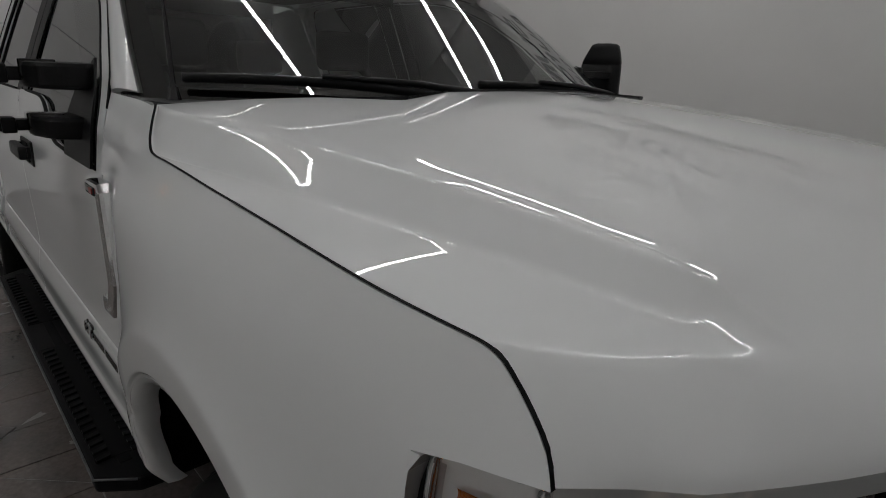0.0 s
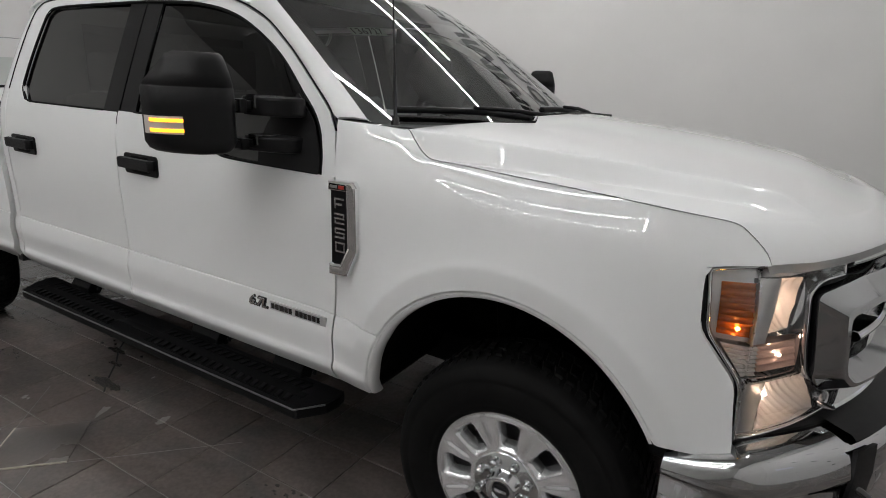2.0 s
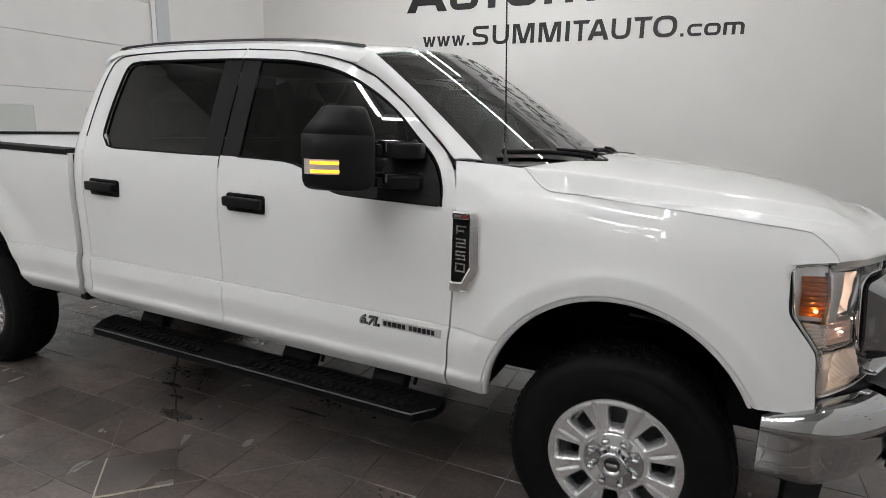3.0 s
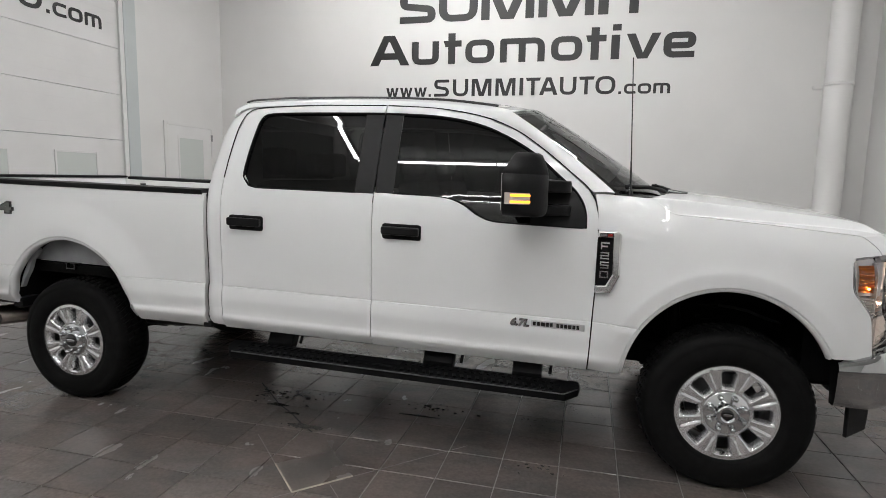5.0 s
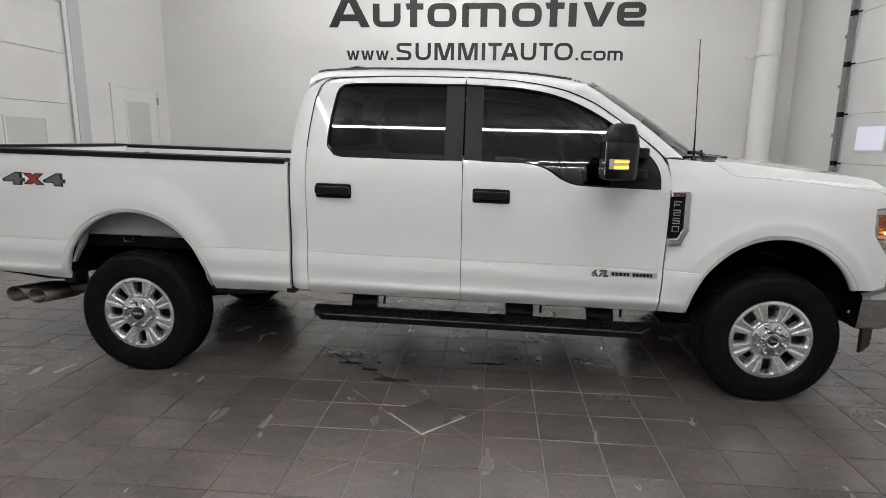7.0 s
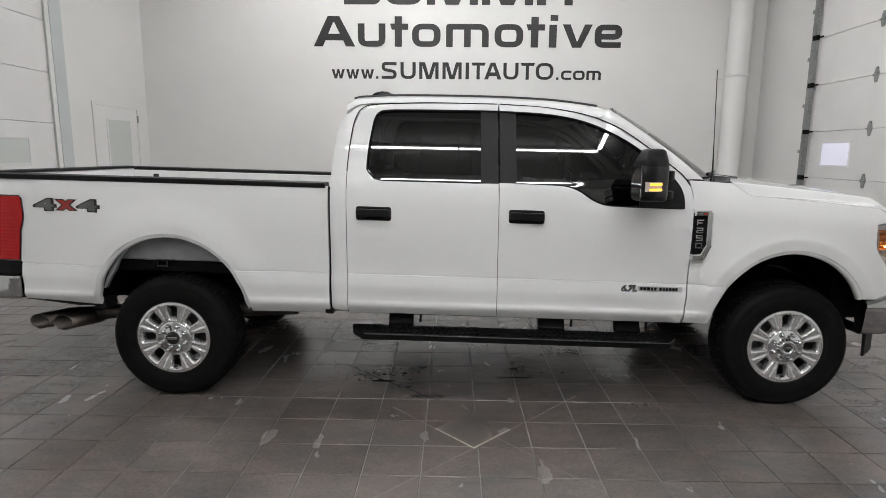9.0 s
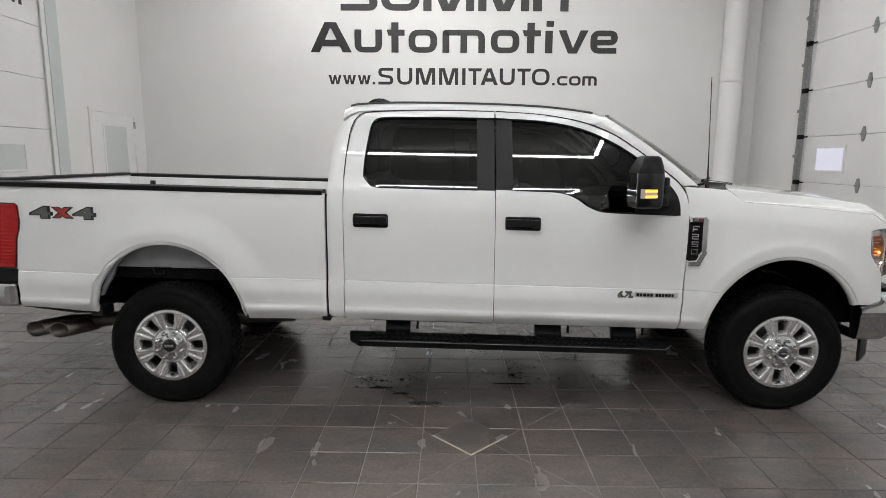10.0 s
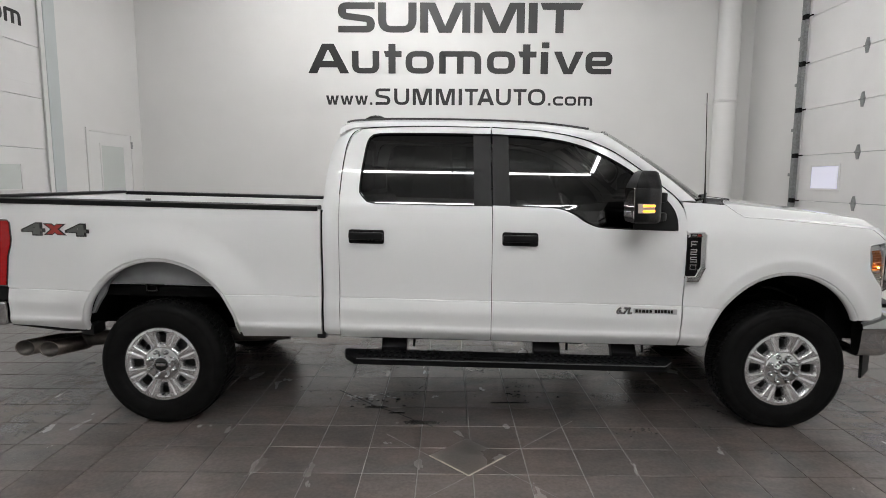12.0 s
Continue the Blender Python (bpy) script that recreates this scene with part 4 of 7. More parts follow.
# ---- underbody ----
for s in (-1, 1):
    tp(part("frame_rail", box((-1.15, s * 0.46 - 0.035, 0.52), (4.75, s * 0.46 + 0.035, 0.66), 0.012), UNDER, rake=True))
    tp(part("shock_absorber", add_rod(bmesh.new(), (3.86, s * 0.56, 0.46), (3.80, s * 0.55, 1.0), 0.035), UNDER))
    tp(part("shock_absorber", add_rod(bmesh.new(), (-0.14, s * 0.52, 0.42), (-0.30, s * 0.50, 0.86), 0.03), UNDER))
    coil = [(4.02 + 0.07 * math.cos(q), s * 0.53 + 0.07 * math.sin(q), 0.52 + 0.0125 * q) for q in np.linspace(0, 35, 150)]
    tp(link("coil_spring", *tube(coil, 0.010, 8), UNDER))
    bm = bmesh.new()
    for k in range(4):
        L = 0.72 - 0.14 * k
        add_box(bm, (-L, s * 0.56 - 0.035, 0.485 - 0.012 * k - 0.0105), (L, s * 0.56 + 0.035, 0.485 - 0.012 * k))
    tp(part("leaf_spring", bm, UNDER))
    tp(part("rear_bed_skirt", box((-0.42, s * 0.865 - 0.006, 0.882), (0.46, s * 0.865 + 0.006, 1.09), 0.004), BARE, rake=True, label="bare inner bed panel above the wheel"))
    strip = [(-0.300, 0.975), (-0.358, 0.885), (-0.396, 0.815), (-0.425, 0.752), (-0.446, 0.690), (-0.432, 0.690), (-0.398, 0.755), (-0.357, 0.816), (-0.330, 0.885), (-0.262, 0.955)]
    tp(part("skirt_end", prism(strip, "y", *sorted((s * 0.90, s * 0.935)), 0.004), BARE, rake=True))
    bm = bmesh.new()
    for x0, x1, z0, z1 in ((-0.11, -0.035, 0.832, 0.842), (-0.11, -0.100, 0.842, 0.880), (-0.045, -0.035, 0.842, 0.880), (-0.118, 0.0, 0.874, 0.8815)):
        add_box(bm, (x0, s * 0.865 - 0.012, z0), (x1, s * 0.865 + 0.012, z1), 0.002)
    tp(part("skirt_bracket", bm, GLOSS_BLACK, rake=True))
for x0 in (0.014, 4.036):
    bm = add_rod(bmesh.new(), (x0, -0.74, HUB), (x0, 0.74, HUB), 0.05, 16)
    bmesh.ops.create_uvsphere(bm, u_segments=20, v_segments=12, radius=0.155, matrix=Matrix.Translation((x0, 0.05 if x0 < 1 else 0.25, HUB)))
    tp(part("axle", bm, UNDER, smooth=True))
tp(part("drive_shaft", add_rod(bmesh.new(), (0.15, 0.05, 0.43), (2.6, 0.02, 0.55), 0.045), UNDER))
tp(part("transmission", box((2.3, -0.22, 0.42), (3.5, 0.22, 0.75), 0.06, 3), UNDER))
tp(part("fuel_tank", box((0.95, 0.08, 0.42), (2.2, 0.42, 0.62), 0.05, 3), UNDER))
tp(part("oil_pan", box((3.55, -0.25, 0.5), (4.45, 0.25, 0.95), 0.06, 3), UNDER))
tp(part("bed_underside", box((-1.15, -0.855, 0.80), (1.05, 0.855, 0.864)), UNDER, rake=True))
tp(part("tie_rod", add_rod(bmesh.new(), (4.22, -0.68, 0.44), (4.22, 0.68, 0.44), 0.02), UNDER))
tp(part("front_crossmember", box((4.35, -0.66, 0.50), (4.62, 0.66, 0.70), 0.03, 3), UNDER))
# dark tone paints the pipe's shade in; in the bores, shade and soot
SHADED_SOOT = material("sooty_shaded_pipe_steel", (0.075, 0.068, 0.062), 0.42, metal=0.8, var=0.4, scale=16)
pipe = [(0.75, -0.60, 0.53), (0.30, -0.63, 0.52), (-0.20, -0.645, 0.525), (-0.42, -0.66, 0.515), (-0.66, -0.665, 0.490), (-0.85, -0.655, 0.477)]
fine = [(float(spline(q, range(6), [p[0] for p in pipe])), float(spline(q, range(6), [p[1] for p in pipe])), float(spline(q, range(6), [p[2] for p in pipe]))) for q in np.linspace(0, 5, 40)]
exhaust = tp(link("exhaust_pipe", *tube(fine, 0.050, 20), SHADED_SOOT, None, "heat-stained steel exhaust pipe"))
for ex, ez in ((-0.966, 0.477), (-0.804, 0.471)):
    # straight outlet turned outward, its mouth cut parallel to the flank
    v, f = lathe([(0.046, -0.02), (0.051, 0.0), (0.0545, 0.02), (0.0545, 0.24), (0.053, 0.243), (0.0505, 0.24), (0.049, 0.02), (0.0, 0.015)], 36)
    ax, ay = -0.57, -0.822
    along_y = v[:, 1] - 0.24 + np.where(v[:, 1] > 0.2, v[:, 0] * ax / ay * -1.0, 0)
    V = np.stack([ex + ax * along_y + ay * -v[:, 0], -0.85 + ay * along_y + ax * v[:, 0], ez + v[:, 2]], -1)
    inner = np.hypot(v[:, 0], v[:, 2]) < 0.0508
    flip = [tuple(q) for q in f]
    bore = [1 if all(inner[i] and v[i, 1] > 0.005 for i in q) else 0 for q in flip]
    tp(link("exhaust_tip", V, flip, STEEL, None, "slant-cut steel exhaust tip", mats=[STEEL, SHADED_SOOT], midx=bore), exhaust)

# chrome copies: reflections put into the tint, bumper and grille darker, badge brighter
BUMPER_CHROME = material("bumper_chrome", (0.50, 0.505, 0.51), 0.05, metal=1.0)
BADGE_CHROME = material("badge_chrome", (0.86, 0.865, 0.87), 0.10, metal=1.0)
FRAME_CHROME = material("dimmed_grille_chrome", (0.40, 0.405, 0.41), 0.07, metal=1.0)
LAMP_SILVER = material("lamp_silver", (0.90, 0.89, 0.88), 0.18, metal=0.40, coat=0.6)
BOWL = material("lamp_bowl", (0.90, 0.85, 0.80), 0.22, metal=0.45, coat=0.5)

# ---- front end: lamps, grille, bumper ----
def plan(p, push=0.0):
    """Place on the nose outline: p < 0 runs back along the flank, p > 0 round the front. push: metres inwards."""
    push = push + 0.006
    if p <= 0:
        x, y = 4.632 + p, -(0.990 - 0.20 * p)
        n = np.array((0.20, -1.0))
    else:
        y = -(0.990 - p)
        x = LEAD(y)
        k = 0.34 * 2.4 / 0.98 * (abs(y) / 0.98) ** 1.4
        n = np.array((1.0, -k if y < 0 else k))
    # soften the corner
    w = math.exp(-(p / 0.020) ** 2)
    x, y = x - 0.006 * w, y + 0.006 * w
    side, front = np.array((0.20, -1.0)) / 1.0198, np.array((1.0, -0.83)) / 1.2996
    n = n / np.linalg.norm(n)
    m = np.clip((p + 0.015) / 0.03, 0, 1)
    n = (side * (1 - m) + front * m) if abs(p) < 0.015 else n
    n = n / np.linalg.norm(n)
    return np.array((x - n[0] * push, y - n[1] * push))


def lamp_at(p, z, push):
    """Place in the lamp; its top leans in with the fender."""
    k = max(0.0, min(1.0, (0.07 - p) / 0.07))
    return (*plan(p, push + 0.030 * k * max(0.0, (z - 1.185) / 0.09) ** 1.5), z)


LAMP_OUT = [(-0.012, 0.842), (-0.022, 0.92), (-0.028, 0.992), (-0.116, 1.114), (-0.129, 1.268), (-0.06, 1.280), (0.0, 1.290), (0.12, 1.298), (0.212, 1.300), (0.236, 1.287), (0.246, 1.236), (0.162, 1.230), (0.138, 1.206), (0.158, 1.075), (0.176, 1.000), (0.300, 0.908), (0.299, 0.862), (0.17, 0.845)]
LAMP_R = [0.0, 0.0, 0.02, 0.025, 0.022, 0.0, 0.0, 0.0, 0.012, 0.012, 0.010, 0.02, 0.02, 0.0, 0.018, 0.012, 0.012, 0.0]


def lamp_outline(inset=0.0):
    pts = fillet(LAMP_OUT, LAMP_R, True, 6)
    p = np.array(pts)
    keep = [0]
    for i in range(1, len(p)):
        if np.linalg.norm(p[i] - p[keep[-1]]) > 1e-4:
            keep.append(i)
    p = p[keep]
    # even steps round the outline
    c = np.vstack([p, p[:1]])
    d = np.concatenate([[0], np.cumsum(np.linalg.norm(np.diff(c, axis=0), axis=1))])
    q = np.linspace(0, d[-1], 241)[:-1]
    e = np.stack([np.interp(q, d, c[:, 0]), np.interp(q, d, c[:, 1])], -1)
    t = np.roll(e, -1, 0) - np.roll(e, 1, 0)
    t /= np.linalg.norm(t, axis=1, keepdims=True)
    area = 0.5 * np.sum(e[:, 0] * np.roll(e[:, 1], -1) - np.roll(e[:, 0], -1) * e[:, 1])
    n = np.stack([-t[:, 1], t[:, 0]], -1) * (1 if area > 0 else -1)
    return e + n * inset


def lamp_ring(rows):
    """Closed band along the lamp outline from (inset, push) pairs."""
    out = []
    for inset, push in rows:
        e = lamp_outline(inset)
        e = np.vstack([e, e[:1]])
        out.append([lamp_at(p, z, push) for p, z in e])
    return np.array(out)


def lamp_fill(inset, push, nu=30, nv=70):
    """Surface inside the outline, row by row."""
    e = lamp_outline(inset)
    z0, z1 = e[:, 1].min() + 0.0005, e[:, 1].max() - 0.0005
    rows = []
    for z in np.linspace(z0, z1, nv):
        hits = []
        for i in range(len(e)):
            a, b = e[i], e[(i + 1) % len(e)]
            if (a[1] - z) * (b[1] - z) < 0:
                hits.append(a[0] + (b[0] - a[0]) * (z - a[1]) / (b[1] - a[1]))
        l, r = (min(hits), max(hits)) if hits else (0.0, 0.01)
        rows.append([lamp_at(l + (r - l) * t, z, push) for t in np.linspace(0, 1, nu)])
    return np.array(rows)


def quad(bl, br, tr, tl, push, nu=14, nv=14, bulge=0.0, waves=0, wave=0.0, flutes=0, tilt=0.0):
    """Four-cornered facet in the lamp, given in the outline's own coordinates."""
    bl, br, tr, tl = (np.array(q, float) for q in (bl, br, tr, tl))
    P = np.zeros((nu, nv, 3))
    for i in range(nu):
        s = i / (nu - 1)
        for j in range(nv):
            t = j / (nv - 1)
            p, z = (bl * (1 - s) + br * s) * (1 - t) + (tl * (1 - s) + tr * s) * t
            d = push + bulge * (16 * s * (1 - s) * t * (1 - t)) ** 0.75 + tilt * t
            if waves:
                d += wave * abs(math.sin(math.pi * waves * t))
            if flutes:
                d += 0.0035 * abs(math.sin(math.pi * flutes * (s + 0.35 * t)))
            P[i, j] = lamp_at(p, z, d)
    return P


def mirror_y(P):
    return P * np.array((1, -1, 1))


FROSTED = material("frosted_lens", (0.62, 0.44, 0.38), 0.22, coat=0.5)
DULL_SILVER = material("grey_lamp_plastic", (0.62, 0.61, 0.60), 0.25, metal=0.5, coat=0.3)
for sgn in (-1, 1):
    fl = (lambda P: P) if sgn < 0 else mirror_y
    hint = (1, sgn, 0)

    def lp(name, P, mat, parent, thick=0.006, label=""):
        v, f, n = sheet(fl(P), hint, thick)
        ob = link(name, v, f, mat, None, label, rake=True, normals=n)
        return tp(ob) if parent is None else tp(ob, parent)
    lamp = lp("headlamp", lamp_fill(0.004, 0.088), DULL_SILVER, None, 0.0, "chrome headlamp with amber reflector, lit bulbs")
    lp("lamp_cover", lamp_fill(0.008, 0.002), CLEAR, lamp, 0.0, "clear plastic lamp cover")
    lp("lamp_seal", lamp_ring([(-0.013, 0.030), (-0.012, 0.012), (-0.006, 0.008), (-0.001, 0.006), (0.004, 0.008), (0.005, 0.020)]), TRIM, lamp, 0.0, "black rubber lamp seal")
    lp("lamp_bezel", lamp_ring([(0.004, 0.012), (0.0055, 0.003), (0.009, 0.0), (0.013, 0.003), (0.015, 0.012), (0.017, 0.086)]), CHROME, lamp, 0.0, "thin chrome lamp bezel")
    # amber side reflector with its ribs and a lit bulb
    lp("reflector_surround", quad((-0.100, 1.098), (0.004, 1.098), (-0.006, 1.252), (-0.112, 1.250), 0.020), LAMP_SILVER, lamp, 0.02)
    lp("amber_reflector", quad((-0.088, 1.114), (0.002, 1.112), (-0.008, 1.241), (-0.092, 1.236), 0.011, 6, 97, waves=8, wave=0.004), AMBER, lamp, 0.0, "ribbed amber reflector")
    bm = bmesh.new()
    x, y = plan(-0.046, 0.009)
    bmesh.ops.create_uvsphere(bm, u_segments=12, v_segments=8, radius=0.0055, matrix=Matrix.Translation((x, y if sgn < 0 else -y, 1.132)))
    tp(part("side_bulb", bm, BULB_AMBER, rake=True, smooth=True), lamp)
    # chrome framework
    lp("top_strip", quad((-0.115, 1.250), (0.002, 1.252), (0.0, 1.281), (-0.112, 1.262), 0.010), LAMP_SILVER, lamp, 0.03)
    lp("top_strip", quad((0.0, 1.252), (0.150, 1.266), (0.205, 1.291), (0.0, 1.282), 0.010), LAMP_SILVER, lamp, 0.03)
    lp("arm_facet", quad((0.150, 1.242), (0.234, 1.246), (0.220, 1.288), (0.150, 1.266), 0.022, tilt=-0.012), CHROME, lamp, 0.02)
    lp("vertical_divider", quad((-0.001, 1.094), (0.032, 1.100), (0.048, 1.255), (-0.012, 1.252), 0.003), LAMP_SILVER, lamp, 0.04)
    lp("side_block", quad((0.097, 1.122), (0.146, 1.104), (0.126, 1.212), (0.112, 1.246), 0.008, bulge=-0.006), CHROME, lamp, 0.04)
    lp("lamp_shelf", quad((0.028, 1.094), (0.150, 1.088), (0.146, 1.106), (0.030, 1.112), 0.030, tilt=-0.018), CHROME, lamp, 0.02)
    lp("ribbed_trim", quad((-0.020, 1.012), (0.034, 1.012), (0.030, 1.088), (-0.078, 1.094), 0.012, 8, 97, waves=7, wave=0.006), LAMP_SILVER, lamp, 0.0)
    lp("turn_lens", quad((0.046, 1.014), (0.160, 1.012), (0.148, 1.086), (0.032, 1.086), 0.022, 8, 61, waves=4, wave=0.003), FROSTED, lamp, 0.02)
    lp("lower_divider", quad((-0.018, 0.990), (0.160, 0.998), (0.158, 1.012), (-0.020, 1.010), 0.006, bulge=-0.003), CHROME, lamp, 0.04)
    lp("lower_corner", quad((0.002, 0.858), (0.056, 0.856), (0.062, 0.990), (-0.008, 0.990), 0.014), DULL_SILVER, lamp, 0.03)
    lp("corner_facet", quad((0.262, 0.872), (0.286, 0.876), (0.282, 0.905), (0.196, 0.968), 0.018), CHROME, lamp, 0.02)
    # bowls
    lp("upper_bowl", quad((0.032, 1.114), (0.096, 1.124), (0.112, 1.250), (0.048, 1.252), 0.014, 49, 22, bulge=0.050, flutes=6), BOWL, lamp, 0.0, "polished main beam bowl")
    lp("lower_bowl", quad((0.058, 0.857), (0.258, 0.862), (0.178, 0.988), (0.064, 0.990), 0.012, 65, 24, bulge=0.055, flutes=9), BOWL, lamp, 0.0, "polished low beam bowl")
    for zc, pc, dd, r in ((1.180, 0.070, 0.056, 0.006), (0.918, 0.125, 0.060, 0.006), (1.052, 0.095, 0.018, 0.003)):
        bm = bmesh.new()
        x, y = plan(pc, dd)
        bmesh.ops.create_uvsphere(bm, u_segments=14, v_segments=10, radius=r, matrix=Matrix.Translation((x, y if sgn < 0 else -y, zc)))
        tp(part("headlamp_bulb", bm, BULB_WARM, rake=True, smooth=True), lamp)
    # gloss black filler between lamp and grille frame, and below the lamp
    lp("lamp_surround", quad((0.165, 0.99), (0.30, 0.93), (0.22, 1.225), (0.130, 1.226), 0.030), GLOSS_BLACK, lamp, 0.02)
    lp("lower_filler", quad((-0.030, 0.795), (0.36, 0.80), (0.33, 0.853), (-0.012, 0.846), 0.026, 24, 6), TRIM, lamp, 0.03)

# grille: dark backing, slats, chrome bars and side brackets
def nose_strip(z0, z1, y0, y1, out, drop=0.0, n=40, crown=0.008):
    """A bar across the nose between heights z0..z1 and y0..y1, out metres proud of the lamps."""
    ys = np.linspace(y0, y1, n)
    P = []
    for y in ys:
        k = 0.34 * 2.4 / 0.98 * (abs(y) / 0.98) ** 1.4
        nn = np.array((1.0, -k if y < 0 else k))
        nn /= np.linalg.norm(nn)
        row = []
        for t in np.linspace(-1, 1, 9):
            o = out + crown * (1 - t * t) 
            row.append((LEAD(y) + nn[0] * o, y + nn[1] * o, (z0 + z1) / 2 + (z1 - z0) / 2 * t))
        P.append(row)
    return np.array(P)


grille = tp(panel("grille", nose_strip(0.80, 1.288, -0.80, 0.80, -0.09, crown=0), (1, 0, 0), TRIM, None, 0.01, "black mesh grille with chrome bars"))
for z in np.arange(0.87, 1.28, 0.028):
    tp(panel("mesh_slat", nose_strip(z, z + 0.009, -0.78, 0.78, -0.055, crown=0.002), (1, 0, 0), GLOSS_BLACK, None, 0.03), grille)
for y in np.arange(-0.76, 0.77, 0.04):
    if abs(y) > 0.3:
        tp(panel("mesh_upright", nose_strip(0.86, 1.27, y, y + 0.007, -0.06, n=3, crown=0.0), (1, 0, 0), GLOSS_BLACK, None, 0.03), grille)


def on_nose(y, z, out):
    k = 0.34 * 2.4 / 0.98 * (abs(y) / 0.98) ** 1.4
    nn = np.array((1.0, -k if y < 0 else k))
    nn /= np.linalg.norm(nn)
    return (LEAD(y) + nn[0] * out, y + nn[1] * out, z)


def loft_strip(A, B, out_a, out_b, sub=5):
    """Surface between two matching paths of (y, z) at their own heights over the nose."""
    def fine(path):
        p = np.array(path, float)
        rows = []
        for i in range(len(p) - 1):
            n = max(1, int(np.linalg.norm(p[i + 1] - p[i]) / 0.02))
            rows.append((p[i], p[i + 1]))
        return rows
    ra, rb = fine(A), fine(B)
    P = []
    for (a0, a1), (b0, b1) in zip(ra, rb):
        n = max(1, int(max(np.linalg.norm(a1 - a0), np.linalg.norm(b1 - b0)) / 0.02))
        for k in range(n):
            t = k / n
            P.append((a0 * (1 - t) + a1 * t, b0 * (1 - t) + b1 * t))
    P.append((ra[-1][1], rb[-1][1]))
    G = []
    for a, b in P:
        G.append([on_nose(*(a * (1 - t) + b * t), out_a + (out_b - out_a) * t) for t in np.linspace(0, 1, sub)])
    return np.array(G)


def frame_path(points, s, r=0.022):
    return [(s * y, z) for y, z in fillet(points, [0, r * 0.5, r, r, r, r * 0.5, 0], False, 6)]


C_OUT = [(0.0, 1.238), (0.70, 1.234), (0.846, 1.209), (0.803, 0.985), (0.762, 0.934), (0.56, 0.922), (0.0, 0.915)]
C_RIDGE = [(0.0, 1.200), (0.68, 1.197), (0.803, 1.178), (0.765, 0.992), (0.715, 0.954), (0.56, 0.944), (0.0, 0.938)]
C_INNER = [(0.0, 1.180), (0.67, 1.177), (0.786, 1.160), (0.752, 1.000), (0.705, 0.962), (0.56, 0.952), (0.0, 0.945)]
C_DEEP = [(0.0, 1.172), (0.66, 1.170), (0.762, 1.154), (0.736, 1.020), (0.690, 0.988), (0.56, 0.978), (0.0, 0.972)]
for s in (-1, 1):
    o, r, i, d = (frame_path(c, s) for c in (C_OUT, C_RIDGE, C_INNER, C_DEEP))
    bits = [sheet(loft_strip(a, b, ha, hb), (1, s * 0.2, 0)) for a, b, ha, hb in ((o, o, -0.05, 0.002), (o, r, 0.002, 0.046), (r, i, 0.046, 0.046), (i, d, 0.046, -0.012), (d, d, -0.012, -0.07))
            if a is not b]
    V, F, N = merge(*bits)
    tp(link("grille_frame", V, F, FRAME_CHROME, None, "chrome C-shaped grille frame with bevelled faces", rake=True, normals=N), grille)
    rim = sheet(np.array([[on_nose(y, z, h) for h in (0.002, -0.02, -0.05)] for y, z in o]), (1, 0, 0))
    tp(link("frame_rim", *rim[:2], GLOSS_BLACK, rake=True, normals=rim[2]), grille)
    # ribbed dark inner cheek behind the upright
    for z in np.arange(1.03, 1.15, 0.014):
        tp(panel("cheek_rib", nose_strip(z, z + 0.007, *sorted((s * 0.752, s * 0.70)), -0.022, n=6, crown=0.003), (1, 0, 0), GLOSS_BLACK, None, 0.02), grille)
tp(panel("grille_strip", nose_strip(1.258, 1.288, -0.728, 0.728, -0.012, crown=0.005), (1, 0, 0), CHROME, None, 0.03), grille)
tp(panel("lower_strip", nose_strip(0.874, 0.890, -0.715, 0.715, 0.016, crown=0.006), (1, 0, 0), CHROME, None, 0.04), grille)
for s in (-1, 1):
    tp(panel("middle_bar", nose_strip(1.112, 1.142, *(sorted((s * 0.72, s * 0.26))), -0.012, crown=0.010), (1, 0, 0), CHROME, None, 0.04), grille)
    tp(panel("middle_bar", nose_strip(1.035, 1.062, *(sorted((s * 0.62, s * 0.26))), -0.006, crown=0.010), (1, 0, 0), CHROME, None, 0.04), grille)
tp(part("grille_emblem", prism(fillet([(-0.17, 1.04), (-0.17, 1.12), (-0.09, 1.165), (0.09, 1.165), (0.17, 1.12), (0.17, 1.04), (0.09, 0.995), (-0.09, 0.995)], 0.05), "x", 4.96, 5.0, 0.006), CHROME, rake=True), grille)

# bumper: one chrome sweep round the nose
def bumper_path(n=61):
    pts = []
    for t in np.linspace(0, 1, 14):
        pts.append((4.475 + (4.64 - 4.475) * t, -1.045 - 0.006 * math.sin(math.pi * t)))
    for y in np.linspace(-1.035, 0.0, 44):
        pts.append((5.06 - 0.38 * (abs(y) / 1.035) ** 3.2, y))
    pts = np.array(pts)
    # round the corner
    for _ in range(3):
        pts[1:-1] = (pts[:-2] + 2 * pts[1:-1] + pts[2:]) / 4
    full = np.vstack([pts, (pts[:-1] * (1, -1))[::-1]])
    return full


def sweep(path, profile):
    """Sweeps (out, z) pairs along a plan path."""
    t = np.gradient(path, axis=0)
    t /= np.linalg.norm(t, axis=1, keepdims=True)
    nrm = np.stack([t[:, 1], -t[:, 0]], -1)
    P = np.zeros((len(path), len(profile), 3))
    for j, (o, z) in enumerate(profile):
        P[:, j, :2] = path + nrm * o
        P[:, j, 2] = z
    return P


